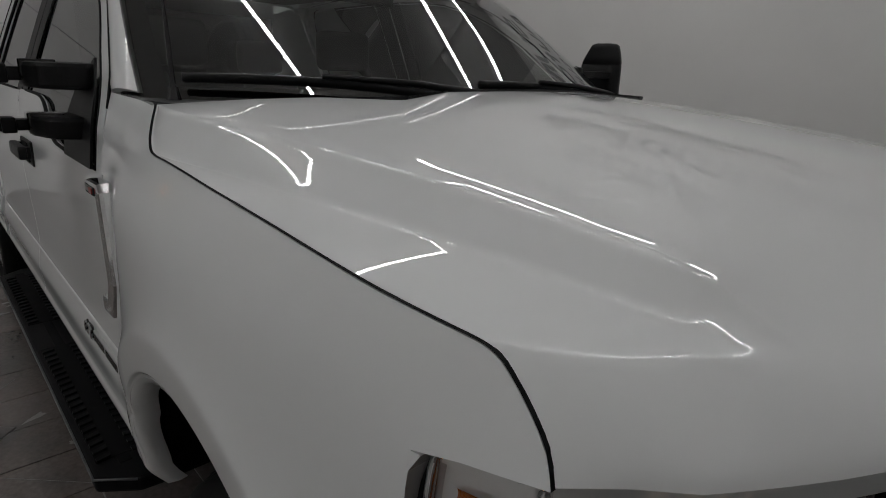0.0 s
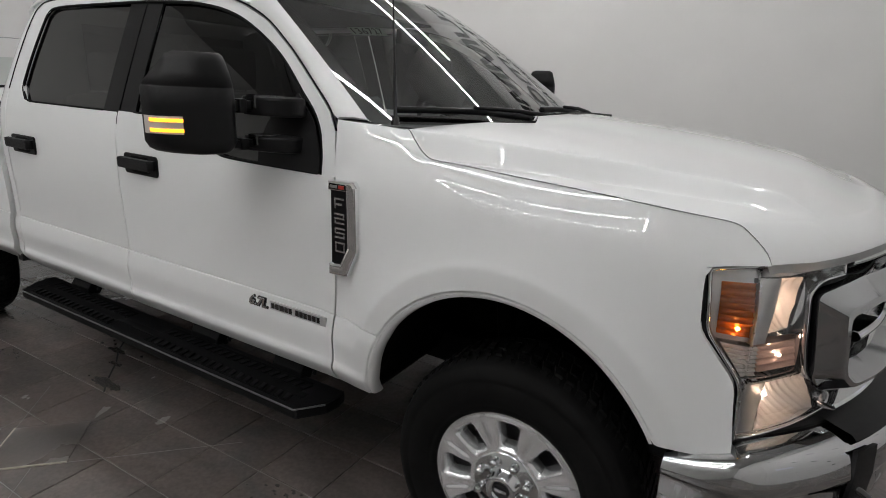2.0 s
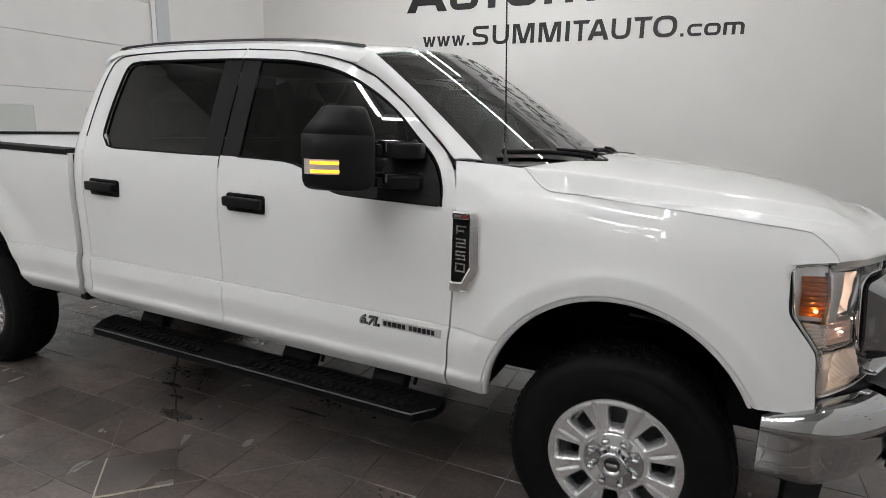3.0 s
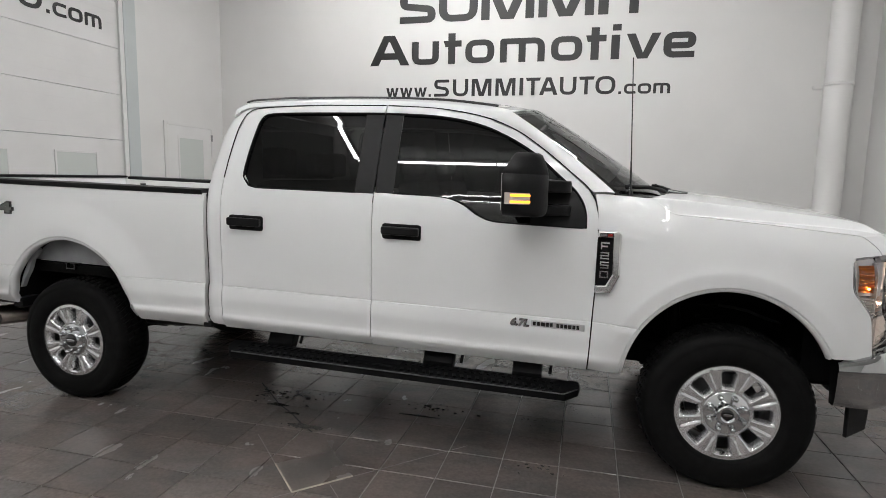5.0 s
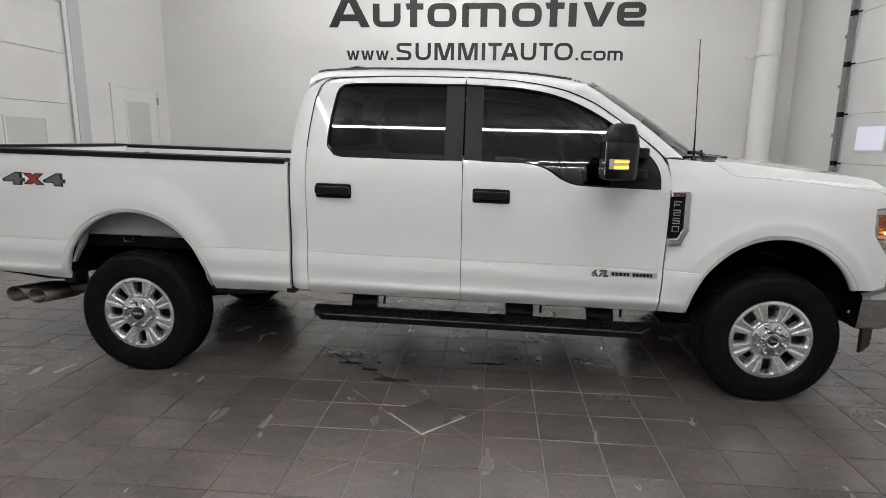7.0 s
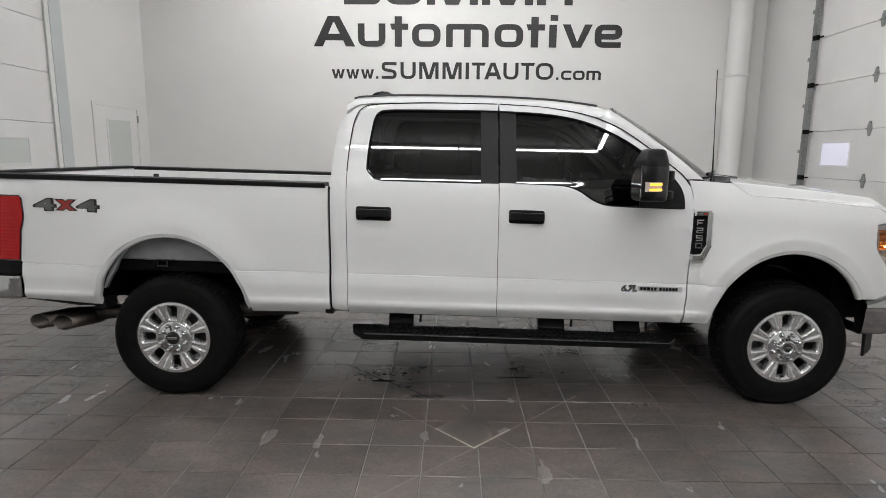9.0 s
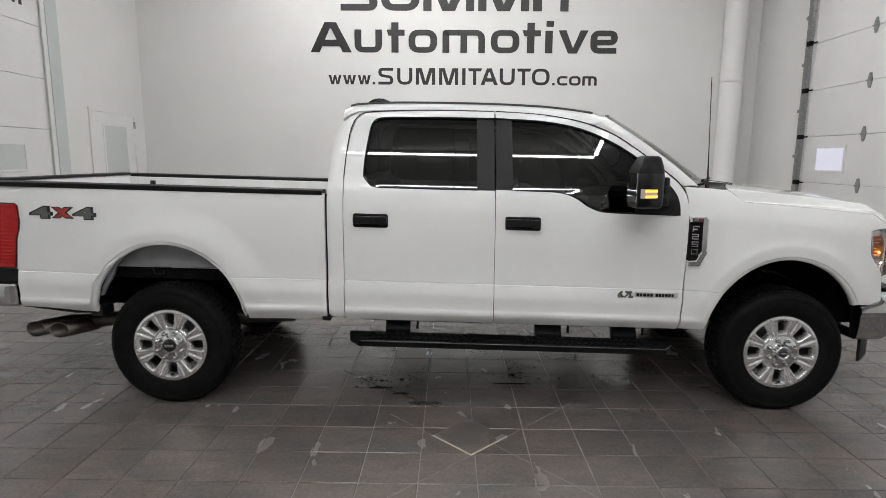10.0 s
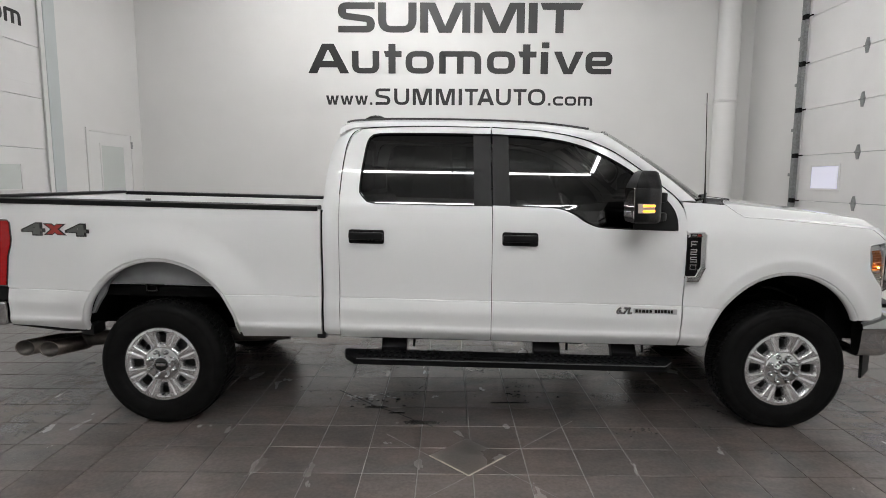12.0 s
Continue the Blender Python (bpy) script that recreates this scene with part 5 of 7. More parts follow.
BPATH = bumper_path()
bprof = [(-0.12, 0.842), (-0.07, 0.839), (-0.026, 0.831), (-0.006, 0.818), (-0.001, 0.80), (0.004, 0.772), (0.007, 0.756), (0.005, 0.746), (-0.002, 0.738), (-0.004, 0.72), (-0.006, 0.68), (-0.012, 0.63), (-0.02, 0.59), (-0.032, 0.572), (-0.05, 0.566), (-0.10, 0.566)]
BP = sweep(BPATH, bprof)
side_drop = np.clip((4.66 - BPATH[:, 0]) / 0.19, 0, 1)[:, None] * np.array([max(0, (q[1] - 0.74) / 0.1) for q in bprof])[None] * 0.055
BP[:, :, 2] -= side_drop
lift = np.clip((BPATH[:, 0] - 4.62) / 0.3, 0, 1)[:, None] * np.array([max(0, (0.66 - q[1]) / 0.1) for q in bprof])[None] * 0.03
BP[:, :, 2] += lift
tp(panel("front_bumper", BP, (1, 0, 0), BUMPER_CHROME, None, 0.0, "polished chrome front bumper"))
inner = sweep(BPATH, [(-0.10, 0.85), (-0.12, 0.70), (-0.10, 0.56)])
tp(panel("bumper_core", inner, (1, 0, 0), UNDER, None, 0.0))
top_cover = sweep(BPATH[BPATH[:, 0] > 4.66], [(-0.095, 0.832), (-0.11, 0.846), (-0.17, 0.85)])
tp(panel("bumper_top_cover", top_cover, (0, 0, 1), TRIM, None, 0.0))
tp(panel("bumper_top_pad", sweep(BPATH[abs(BPATH[:, 1]) < 0.80], [(-0.018, 0.838), (-0.03, 0.848), (-0.20, 0.862)]), (0, 0, 1), TRIM, None, 0.0))
tp(panel("bumper_insert", sweep(BPATH[(abs(BPATH[:, 1]) < 0.5)], [(0.006, 0.80), (0.008, 0.72), (-0.004, 0.63)]), (1, 0, 0), TRIM, None, 0.01))
for s in (-1, 1):
    y0 = s * 0.79
    tp(panel("bumper_slot", sweep(BPATH[(abs(BPATH[:, 1] - y0) < 0.045)], [(0.004, 0.83), (0.010, 0.75), (0.0, 0.60)]), (1, 0, 0), TRIM, None, 0.01))
    hook = [(4.86 + 0.085 * math.cos(q), y0, 0.67 + 0.05 * math.sin(q)) for q in np.linspace(-math.pi / 2, math.pi / 2, 14)]
    tp(link("tow_hook", *tube(hook, 0.011, 10), GLOSS_BLACK, rake=True))
for s in (-1, 1):
    # slanting flap under each end of the bumper
    bm = bmesh.new()
    top = [(4.590, s * 0.915, 0.56), (4.735, s * 0.785, 0.56), (4.720, s * 0.770, 0.56), (4.575, s * 0.900, 0.56)]
    low = [(4.585, s * 0.925, 0.335), (4.712, s * 0.810, 0.345), (4.700, s * 0.797, 0.345), (4.573, s * 0.912, 0.335)]
    va, vb = [bm.verts.new(p) for p in top], [bm.verts.new(p) for p in low]
    bm.faces.new(va), bm.faces.new(vb[::-1])
    for i in range(4):
        bm.faces.new((va[i], vb[i], vb[(i + 1) % 4], va[(i + 1) % 4]))
    bmesh.ops.recalc_face_normals(bm, faces=bm.faces[:])
    bmesh.ops.bevel(bm, geom=bm.edges[:], offset=0.004, segments=2, affect="EDGES", profile=0.6)
    tp(part("air_dam", bm, TRIM))
tp(part("dam_bar", box((4.62, -0.80, 0.50), (4.71, 0.80, 0.54), 0.01), TRIM, rake=True))
tp(part("nose_core", box((4.40, -0.80, 0.62), (4.62, 0.80, 1.26)), BLACK_IN, rake=True))

STEP_BLACK = material("satin_black_step", (0.0045, 0.0045, 0.005), 0.5, spec=0.12, var=0.15, scale=25, bump=0.0003, bump_scale=500)


# paler colour draws the glint along the step's outer edge
STEP_EDGE = material("step_edge_glint", (0.09, 0.09, 0.092), 0.38, var=0.25, scale=30)


# ---- door mirrors ----
def mirror_shell():
    """Housing as a grid wrapped round: rows by height, columns round the section."""
    rows = []
    zs = [0.0, 0.004, 0.014, 0.035, 0.08, 0.14, 0.196, 0.198, 0.202, 0.204, 0.24, 0.275, 0.292, 0.299, 0.301]
    for z in zs:
        t = z / 0.301
        y_in, y_out = 0.010, 0.217
        x_f, x_b = 0.208, 0.0
        if t > 0.66:
            k = (t - 0.66) / 0.34
            y_out -= 0.066 * k ** 0.95
            y_in += 0.012 * k
            x_f -= 0.036 * k ** 1.4
            x_b += 0.052 * k ** 1.15
        if t < 0.12:
            k = 1 - t / 0.12
            y_out -= 0.032 * k ** 1.8
            x_f -= 0.016 * k ** 1.8
            y_in += 0.02 * k ** 1.6
        end = 0.0
        if t > 0.97:
            end = (t - 0.97) / 0.03 * 0.012
        if t < 0.02:
            end = 0.012 * (1 - t / 0.02)
        if 0.197 < z < 0.203:
            end = 0.003
        out = fillet([(x_b + end, y_in + end), (x_f * 0.86, y_in + end), (x_f - end, y_in + 0.040), (x_f * 0.87 - end, y_in + 0.105), (x_f * 0.34, y_out - end), (x_b + end, y_out - end)], [0.012, 0.026, 0.03, 0.05, 0.035, 0.010], True, 6)
        rows.append([(p[0], p[1], z) for p in out])
    R = np.array(rows)
    R = np.concatenate([R, R[:, :1]], 1)
    return R


for sgn in (-1, 1):
    base = np.array((2.925, sgn * 1.115, 1.392)) + (np.array((0.09, 0.24, 0.055)) if sgn > 0 else 0)
    R = mirror_shell() * np.array((1, sgn, 1)) + base
    n_r, n_c = R.shape[:2]
    idx = np.arange(n_r * n_c).reshape(n_r, n_c)
    F = [(idx[i, j], idx[i, j + 1], idx[i + 1, j + 1], idx[i + 1, j]) for i in range(n_r - 1) for j in range(n_c - 1)]
    F += [tuple(idx[0, :-1])[::-1], tuple(idx[-1, :-1])]
    if sgn > 0:
        F = [f[::-1] for f in F]
    mir = tp(link("door_mirror", R.reshape(-1, 3), F, TRIM, None, "large black towing mirror with amber repeater", rake=True))
    reach = base[1] * sgn - 1.115
    ys = sorted((sgn * (1.140 + reach), sgn * (1.315 + reach)))
    tp(part("mirror_glass", box((base[0] - 0.004, ys[0], base[2] + 0.088), (base[0] + 0.0035, ys[1], base[2] + 0.200), 0.002), material("mirror_silver", (0.9, 0.9, 0.9), 0.01, metal=1.0) if sgn < 0 else bpy.data.materials["mirror_silver"], rake=True), mir)
    tp(part("wide_angle_glass", box((base[0] - 0.004, ys[0], base[2] + 0.028), (base[0] + 0.0035, ys[1], base[2] + 0.073), 0.002), bpy.data.materials["mirror_silver"], rake=True), mir)
    for zc, h in ((1.538, 0.026), (1.418, 0.022)):
        dz = base[2] - 1.392
        dx = base[0] - 2.925
        # telescoping rod, its collar, and the tapered socket on the door
        arm = tp(part("mirror_arm", box((3.066 + dx, min(sgn * 0.99, sgn * (1.14 + reach)), zc + dz - h * 0.62), (3.104 + dx, max(sgn * 0.99, sgn * (1.14 + reach)), zc + dz + h * 0.62), 0.006), TRIM, rake=True), mir)
        tp(part("arm_collar", box((3.058 + dx, min(sgn * 1.088, sgn * 1.118), zc + dz - h * 0.85), (3.112 + dx, max(sgn * 1.088, sgn * 1.118), zc + dz + h * 0.85), 0.005), TRIM, rake=True), arm)
        xe = 3.232
        bm = prism(fillet([(3.045 + dx, sgn * 1.062), (3.122 + dx, sgn * 1.062), (3.20 + dx * 0.5, sgn * 1.040), (xe + dx * 0.5, sgn * 1.005), (xe + dx * 0.5, sgn * 0.945), (3.17, sgn * 0.915), (3.07, sgn * 0.92)], 0.022), "z", zc + dz - h * 1.2, zc + dz + h * 1.15, 0.010)
        tp(part("arm_socket", bm, TRIM, rake=True), mir)
        tp(part("socket_rib", prism(fillet([(3.075 + dx, sgn * 1.066), (3.118 + dx, sgn * 1.066), (3.15, sgn * 0.995), (3.09, sgn * 0.985)], 0.008), "z", zc + dz - h * 0.35, zc + dz + h * 1.35, 0.004), GLOSS_BLACK, rake=True), mir)
    # repeater lamp wrapped round the outer front edge
    def lamp_strip(z0, z1, mat, name, push, a=0.0, b=1.0):
        outer = mirror_shell()[5]
        sect = [tuple(p[:2] * (1 - t) + q[:2] * t) for p, q in zip(outer[:-1], outer[1:]) for t in (0, 0.25, 0.5, 0.75)]
        # the run of the section from the front face round to the outer side
        run = [p for p in sect if p[1] > 0.148 and 0.010 < p[0] < 0.19]
        run = np.array(run)
        c = np.array((0.0, 0.10))
        P = []
        m = len(run)
        for q in run[int(a * (m - 1)): int(b * (m - 1)) + 1]:
            d = q - c
            d /= np.linalg.norm(d)
            P.append([(base[0] + q[0] + d[0] * push, base[1] + sgn * (q[1] + d[1] * push), z) for z in np.linspace(z0, z1, 4)])
        return tp(panel(name, np.array(P), (1, sgn, 0), mat, None, 0.006), mir)
    lamp_strip(base[2] + 0.060, base[2] + 0.113, material("smoked_clear_lens", (0.55, 0.52, 0.48), 0.10, coat=0.6) if sgn < 0 else bpy.data.materials["smoked_clear_lens"], "repeater_lens", 0.002, 0.04, 1.0)
    lamp_strip(base[2] + 0.066, base[2] + 0.076, AMBER_LED, "repeater_light", 0.004, 0.06, 0.84)
    lamp_strip(base[2] + 0.096, base[2] + 0.106, AMBER_LED, "repeater_light", 0.004, 0.06, 0.84)
    # ---- door handles ----
    for x0, x1, z0, z1 in ((1.246, 1.470, 1.200, 1.288), (2.214, 2.440, 1.208, 1.294)):
        yy = float(side_y((x0 + x1) / 2, (z0 + z1) / 2))
        lo, hi = sorted((sgn * (yy - 0.012), sgn * (yy + 0.006)))
        h = tp(part("door_handle", prism(fillet([(x0, z0), (x1, z0), (x1, z1), (x0, z1)], 0.018), "y", lo, hi, 0.004), TRIM, rake=True, label="black pull door handle"))
        lo, hi = sorted((sgn * (yy + 0.004), sgn * (yy + 0.009)))
        tp(part("handle_cup", prism(fillet([(x0 + 0.05, z0 + 0.008), (x1 - 0.05, z0 + 0.008), (x1 - 0.05, z1 - 0.008), (x0 + 0.05, z1 - 0.008)], 0.02), "y", lo, hi, 0.002), BLACK_IN, rake=True), h)
        lo, hi = sorted((sgn * (yy + 0.016), sgn * (yy + 0.042)))
        bm = prism(fillet([(x0 + 0.004, z0 + 0.026), (x1 - 0.004, z0 + 0.026), (x1 - 0.004, z1 - 0.014), (x0 + 0.004, z1 - 0.014)], 0.014), "y", lo, hi, 0.008)
        for xe in (x0 + 0.012, x1 - 0.045):
            lo2, hi2 = sorted((sgn * yy, sgn * (yy + 0.03)))
            add_box(bm, (xe, lo2, z0 + 0.03), (xe + 0.033, hi2, z1 - 0.018))
        tp(part("grip", bm, TRIM, rake=True, smooth=False), h)

    # ---- running board ----
    zt, zb = 0.486, 0.442
    plan_o = [(1.20, sgn * 0.92), (1.212, sgn * 0.975), (1.285, sgn * 1.078), (3.250, sgn * 1.078), (3.318, sgn * 0.985), (3.325, sgn * 0.92), (3.315, sgn * 0.875), (1.20, sgn * 0.875)]
    board = tp(part("running_board", prism(fillet(plan_o, 0.012), "z", zb, zt, 0.009), STEP_BLACK, rake=True, label="black running board with cleated tread"))
    tp(part("step_channel", box((1.30, min(sgn * 0.975, sgn * 1.008), zt - 0.002), (3.22, max(sgn * 0.975, sgn * 1.008), zt + 0.002)), BLACK_IN, rake=True), board)
    for xa, xb in ((1.36, 2.02), (2.34, 3.16)):
        tp(part("tread_pad", box((xa - 0.02, min(sgn * 0.905, sgn * 1.058), zt - 0.004), (xb + 0.02, max(sgn * 0.905, sgn * 1.058), zt + 0.003), 0.002), BLACK_IN, rake=True), board)
        k = 0
        x = xa
        while x < xb:
            bm = bmesh.new()
            ya, yb = sgn * 1.018, sgn * 1.056
            add_prism(bm, [(x, ya), (x + 0.02, ya), (x + 0.030, yb), (x + 0.012, yb)], "z", zt + 0.002, zt + 0.010)
            tp(part("cleat", bm, STEP_BLACK, rake=True), board)
            bm = bmesh.new()
            ya, yb = sgn * 0.925, sgn * 0.965
            add_prism(bm, [(x + 0.018, ya), (x + 0.038, ya), (x + 0.028, yb), (x + 0.010, yb)], "z", zt + 0.002, zt + 0.009)
            tp(part("cleat", bm, STEP_BLACK, rake=True), board)
            x += 0.043
    # thin bar along the lip, coloured pale as its highlight
    lip = [(1.30, sgn * 1.0795, zt - 0.004), (3.245, sgn * 1.0795, zt - 0.004), (3.314, sgn * 0.987, zt - 0.004)]
    tp(link("edge_lip", *tube([tuple(np.array(lip[0]) * (1 - t) + np.array(lip[1]) * t) for t in np.linspace(0, 1, 12)] + [lip[2]], 0.0035, 6), STEP_EDGE, rake=True), board)
    for xa, xb in ((1.44, 1.605), (2.44, 2.615), (2.955, 3.115)):
        bm = prism([(sgn * 0.80, 0.60), (sgn * 0.845, 0.60), (sgn * 0.905, 0.51), (sgn * 0.905, 0.47), (sgn * 0.85, 0.47), (sgn * 0.80, 0.55)], "x", xa, xb, 0.006)
        tp(part("step_bracket", bm, STEP_BLACK, rake=True), board)
        bm = bmesh.new()
        pts = [(xb + 0.045, sgn * 0.82, 0.60), (xb + 0.05, sgn * 0.86, 0.56), (xb + 0.045, sgn * 0.88, 0.51)]
        for a, b in zip(pts, pts[1:]):
            add_rod(bm, a, b, 0.009, 8)
        tp(part("step_brace", bm, STEP_BLACK, rake=True), board)
    tp(part("rocker_trim", box((1.36, min(sgn * 0.80, sgn * 0.925), 0.572), (3.40, max(sgn * 0.80, sgn * 0.925), 0.604), 0.012), STEP_BLACK, rake=True))
    tp(part("underbody_hook", box((2.70, min(sgn * 0.72, sgn * 0.76), 0.52), (2.80, max(sgn * 0.72, sgn * 0.76), 0.575), 0.012), UNDER, rake=True))

    # ---- fender badge ----
    yy = float(side_y(3.426, 1.17)) + 0.006
    lo, hi = sorted((sgn * (yy - 0.02), sgn * (yy + 0.020)))
    o = [(3.374, 1.325), (3.472, 1.329), (3.488, 1.312), (3.490, 1.105), (3.448, 1.014), (3.371, 1.010), (3.372, 1.05), (3.420, 1.054), (3.450, 1.112), (3.448, 1.295), (3.374, 1.293)]
    badge = tp(part("fender_badge", prism(o, "y", lo, hi, 0.009), BADGE_CHROME, rake=True, label="chrome framed black fender badge"))
    lo, hi = sorted((sgn * (yy - 0.02), sgn * (yy + 0.004)))
    tp(part("badge_inset", prism([(3.372, 1.03), (3.426, 1.035), (3.456, 1.10), (3.454, 1.31), (3.374, 1.308)], "y", lo, hi, 0.002), BLACK_IN, rake=True), badge)
    lo, hi = sorted((sgn * (yy + 0.003), sgn * (yy + 0.007)))
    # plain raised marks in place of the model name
    for zc, shape in ((1.252, 0), (1.202, 1), (1.154, 2), (1.106, 3)):
        bm = bmesh.new()
        x0, x1, h = 3.390, 3.432, 0.018
        if shape == 0:
            add_box(bm, (x0, lo, zc - h), (x0 + 0.0065, hi, zc + h))
            add_box(bm, (x0 + 0.0065, lo, zc + h - 0.0065), (x1, hi, zc + h))
            add_box(bm, (x0 + 0.0065, lo, zc - 0.007), (x1 - 0.008, hi, zc + 0.001))
        elif shape == 3:
            add_box(bm, (x0, lo, zc - h), (x0 + 0.0065, hi, zc + h))
            add_box(bm, (x1 - 0.0065, lo, zc - h), (x1, hi, zc + h))
            add_box(bm, (x0 + 0.0065, lo, zc + h - 0.0065), (x1 - 0.0065, hi, zc + h))
            add_box(bm, (x0 + 0.0065, lo, zc - h), (x1 - 0.0065, hi, zc - h + 0.0065))
        else:
            for k in range(3):
                zz = zc + h - 0.0065 - k * (2 * h - 0.0065) / 2
                add_box(bm, (x0, lo, zz), (x1, hi, zz + 0.0065))
            right_up = shape == 1
            xa = x1 - 0.0065 if right_up else x0
            add_box(bm, (xa, lo, zc + 0.0045), (xa + 0.0065, hi, zc + h - 0.0065))
            xa = x0 if right_up else x1 - 0.0065
            add_box(bm, (xa, lo, zc - h + 0.0065), (xa + 0.0065, hi, zc - 0.0045))
        tp(part("badge_mark", bm, CHROME, rake=True), badge)
    lo, hi = sorted((sgn * (yy + 0.018), sgn * (yy + 0.022)))
    tp(part("badge_plate", box((3.382, lo, 1.299), (3.450, hi, 1.318), 0.001), GLOSS_BLACK, rake=True), badge)
    RED_MARK = bpy.data.materials.get("red_mark") or material("red_mark", (0.35, 0.02, 0.015), 0.3)
    tp(part("badge_stripe", box((3.422, lo, 1.303), (3.444, hi + sgn * 0.002 if sgn > 0 else hi, 1.314)) if sgn > 0 else box((3.422, lo - 0.002, 1.303), (3.444, hi, 1.314)), RED_MARK, rake=True), badge)
    tp(part("badge_stripe", box((3.388, lo - 0.001, 1.304), (3.416, hi + 0.001, 1.313)), GALV, rake=True), badge)

    # ---- tail lamp ----
    def tail_patch(z0, z1, push, inset=0.0, nu=10, nv=24, wave=0.0, waves=0):
        P = np.zeros((nu, nv, 3))
        for j in range(nv):
            t = j / (nv - 1)
            z = z0 + (z1 - z0) * t
            xr = float(np.interp(z, [0.86, 0.92, 1.06, 1.13, 1.17, 1.27, 1.285, 1.293], [-0.952, -0.945, -0.925, -0.900, -0.893, -0.898, -0.905, -0.918])) - inset
            for i in range(nu):
                x = xr + (-1.225 + inset - xr) * i / (nu - 1)
                yv = float(side_y(max(x, -1.19), z)) + push - 0.03 * max(0, (-1.10 - x) / 0.12) ** 2
                if waves:
                    yv += wave * abs(math.sin(math.pi * waves * t))
                P[i, j] = (x, sgn * yv, z)
        return P
    tail = tp(panel("tail_lamp", tail_patch(0.862, 1.293, 0.006), (0, sgn, 0), GLOSS_BLACK, None, 0.04, "lit red tail lamp"))
    tp(panel("lens", tail_patch(0.872, 1.285, 0.012, 0.008, 10, 90, 0.0015, 18), (0, sgn, 0), RED_LENS, None, 0.02), tail)
    bm = bmesh.new()
    bmesh.ops.create_uvsphere(bm, u_segments=12, v_segments=8, radius=0.007, matrix=Matrix.Translation((-0.985, sgn * 0.972, 1.222)))
    tp(part("tail_bulb", bm, bpy.data.materials.get("red_bulb") or glow("red_bulb", (1.0, 0.12, 0.08), 12.0), rake=True, smooth=True), tail)

# rear bumper
rb = [(-0.968, -0.965), (-1.02, -0.985), (-1.20, -0.97), (-1.31, -0.90), (-1.34, -0.60), (-1.345, 0.60), (-1.31, 0.90), (-1.20, 0.97), (-1.02, 0.985), (-0.968, 0.965), (-1.05, 0.80), (-1.05, -0.80)]
tp(part("rear_bumper", prism(fillet(rb, 0.03), "z", 0.605, 0.765, 0.02), CHROME, rake=True, label="chrome rear step bumper"))
tp(part("bumper_step_pad", prism(fillet([(-0.958, -0.95), (-1.02, -0.965), (-1.2, -0.95), (-1.3, -0.85), (-1.3, 0.85), (-1.2, 0.95), (-1.02, 0.965), (-0.958, 0.95)], 0.02), "z", 0.767, 0.862, 0.01), TRIM, rake=True))
for s in (-1, 1):
    tp(part("spat", box((-0.52, min(s * 0.80, s * 0.935), 0.545), (-0.44, max(s * 0.80, s * 0.935), 0.61), 0.01), TRIM, rake=True))
    tp(part("bed_lower_trim", prism([(-0.97, 0.618), (-0.50, 0.594), (-0.50, 0.57), (-0.62, 0.565), (-0.72, 0.575), (-0.97, 0.60)], "y", *sorted((s * 0.84, s * 0.93))), TRIM, rake=True))
    # black block stands in for the shade between cab and bed
    tp(part("gap_seal", box((1.044, min(s * 0.86, s * 0.945), 0.585), (1.079, max(s * 0.86, s * 0.945), 1.40)), BLACK_IN, rake=True))
    tp(part("bed_mount", box((1.030, min(s * 0.85, s * 0.965), 0.572), (1.085, max(s * 0.85, s * 0.965), 0.612), 0.006), TRIM, rake=True))
    # bed tie-down loops and stake pocket marks
    for x in (-0.95,):
        tp(part("tie_down", box((x, min(s * 0.745, s * 0.785), 1.27), (x + 0.04, max(s * 0.745, s * 0.785), 1.37), 0.008), GLOSS_BLACK, rake=True))
    bm = bmesh.new()
    add_rod(bm, (-0.72, s * 0.781, 1.31), (-0.72, s * 0.775, 1.31), 0.02, 16)
    tp(part("wall_plug", bm, GLOSS_BLACK, rake=True))

# roof: black ditch strips, high brake lamp
for s in (-1, 1):
    P = []
    for x in np.linspace(1.20, 2.80, 40):
        half = roof_section(x)
        p, q = half[9], half[11]
        P.append([(x, s * p[0], p[1] + 0.004), (x, s * (p[0] + q[0]) / 2, (p[1] + q[1]) / 2 + 0.016), (x, s * q[0], q[1] + 0.004)])
    tp(panel("roof_strip", np.array(P), (0, 0, 1), TRIM, None, 0.0))
P = np.zeros((12, 9, 3))
for i, x in enumerate(np.linspace(1.20, 1.46, 12)):
    for j, t in enumerate(np.linspace(-1, 1, 9)):
        h = 0.085 * math.sin(math.pi * min(1, (x - 1.185) / 0.09) / 2) * (1 - ((x - 1.20) / 0.26) ** 3) * (1 - 0.25 * t * t)
        P[i, j] = (x, 0.17 * t, float(np.interp(x, [1.165, 1.22, 1.32, 1.6], [1.955, 1.995, 2.025, 2.045])) - 0.004 + h)
tp(panel("high_brake_lamp", P, (0, 0, 1), GLOSS_BLACK, None, 0.02))

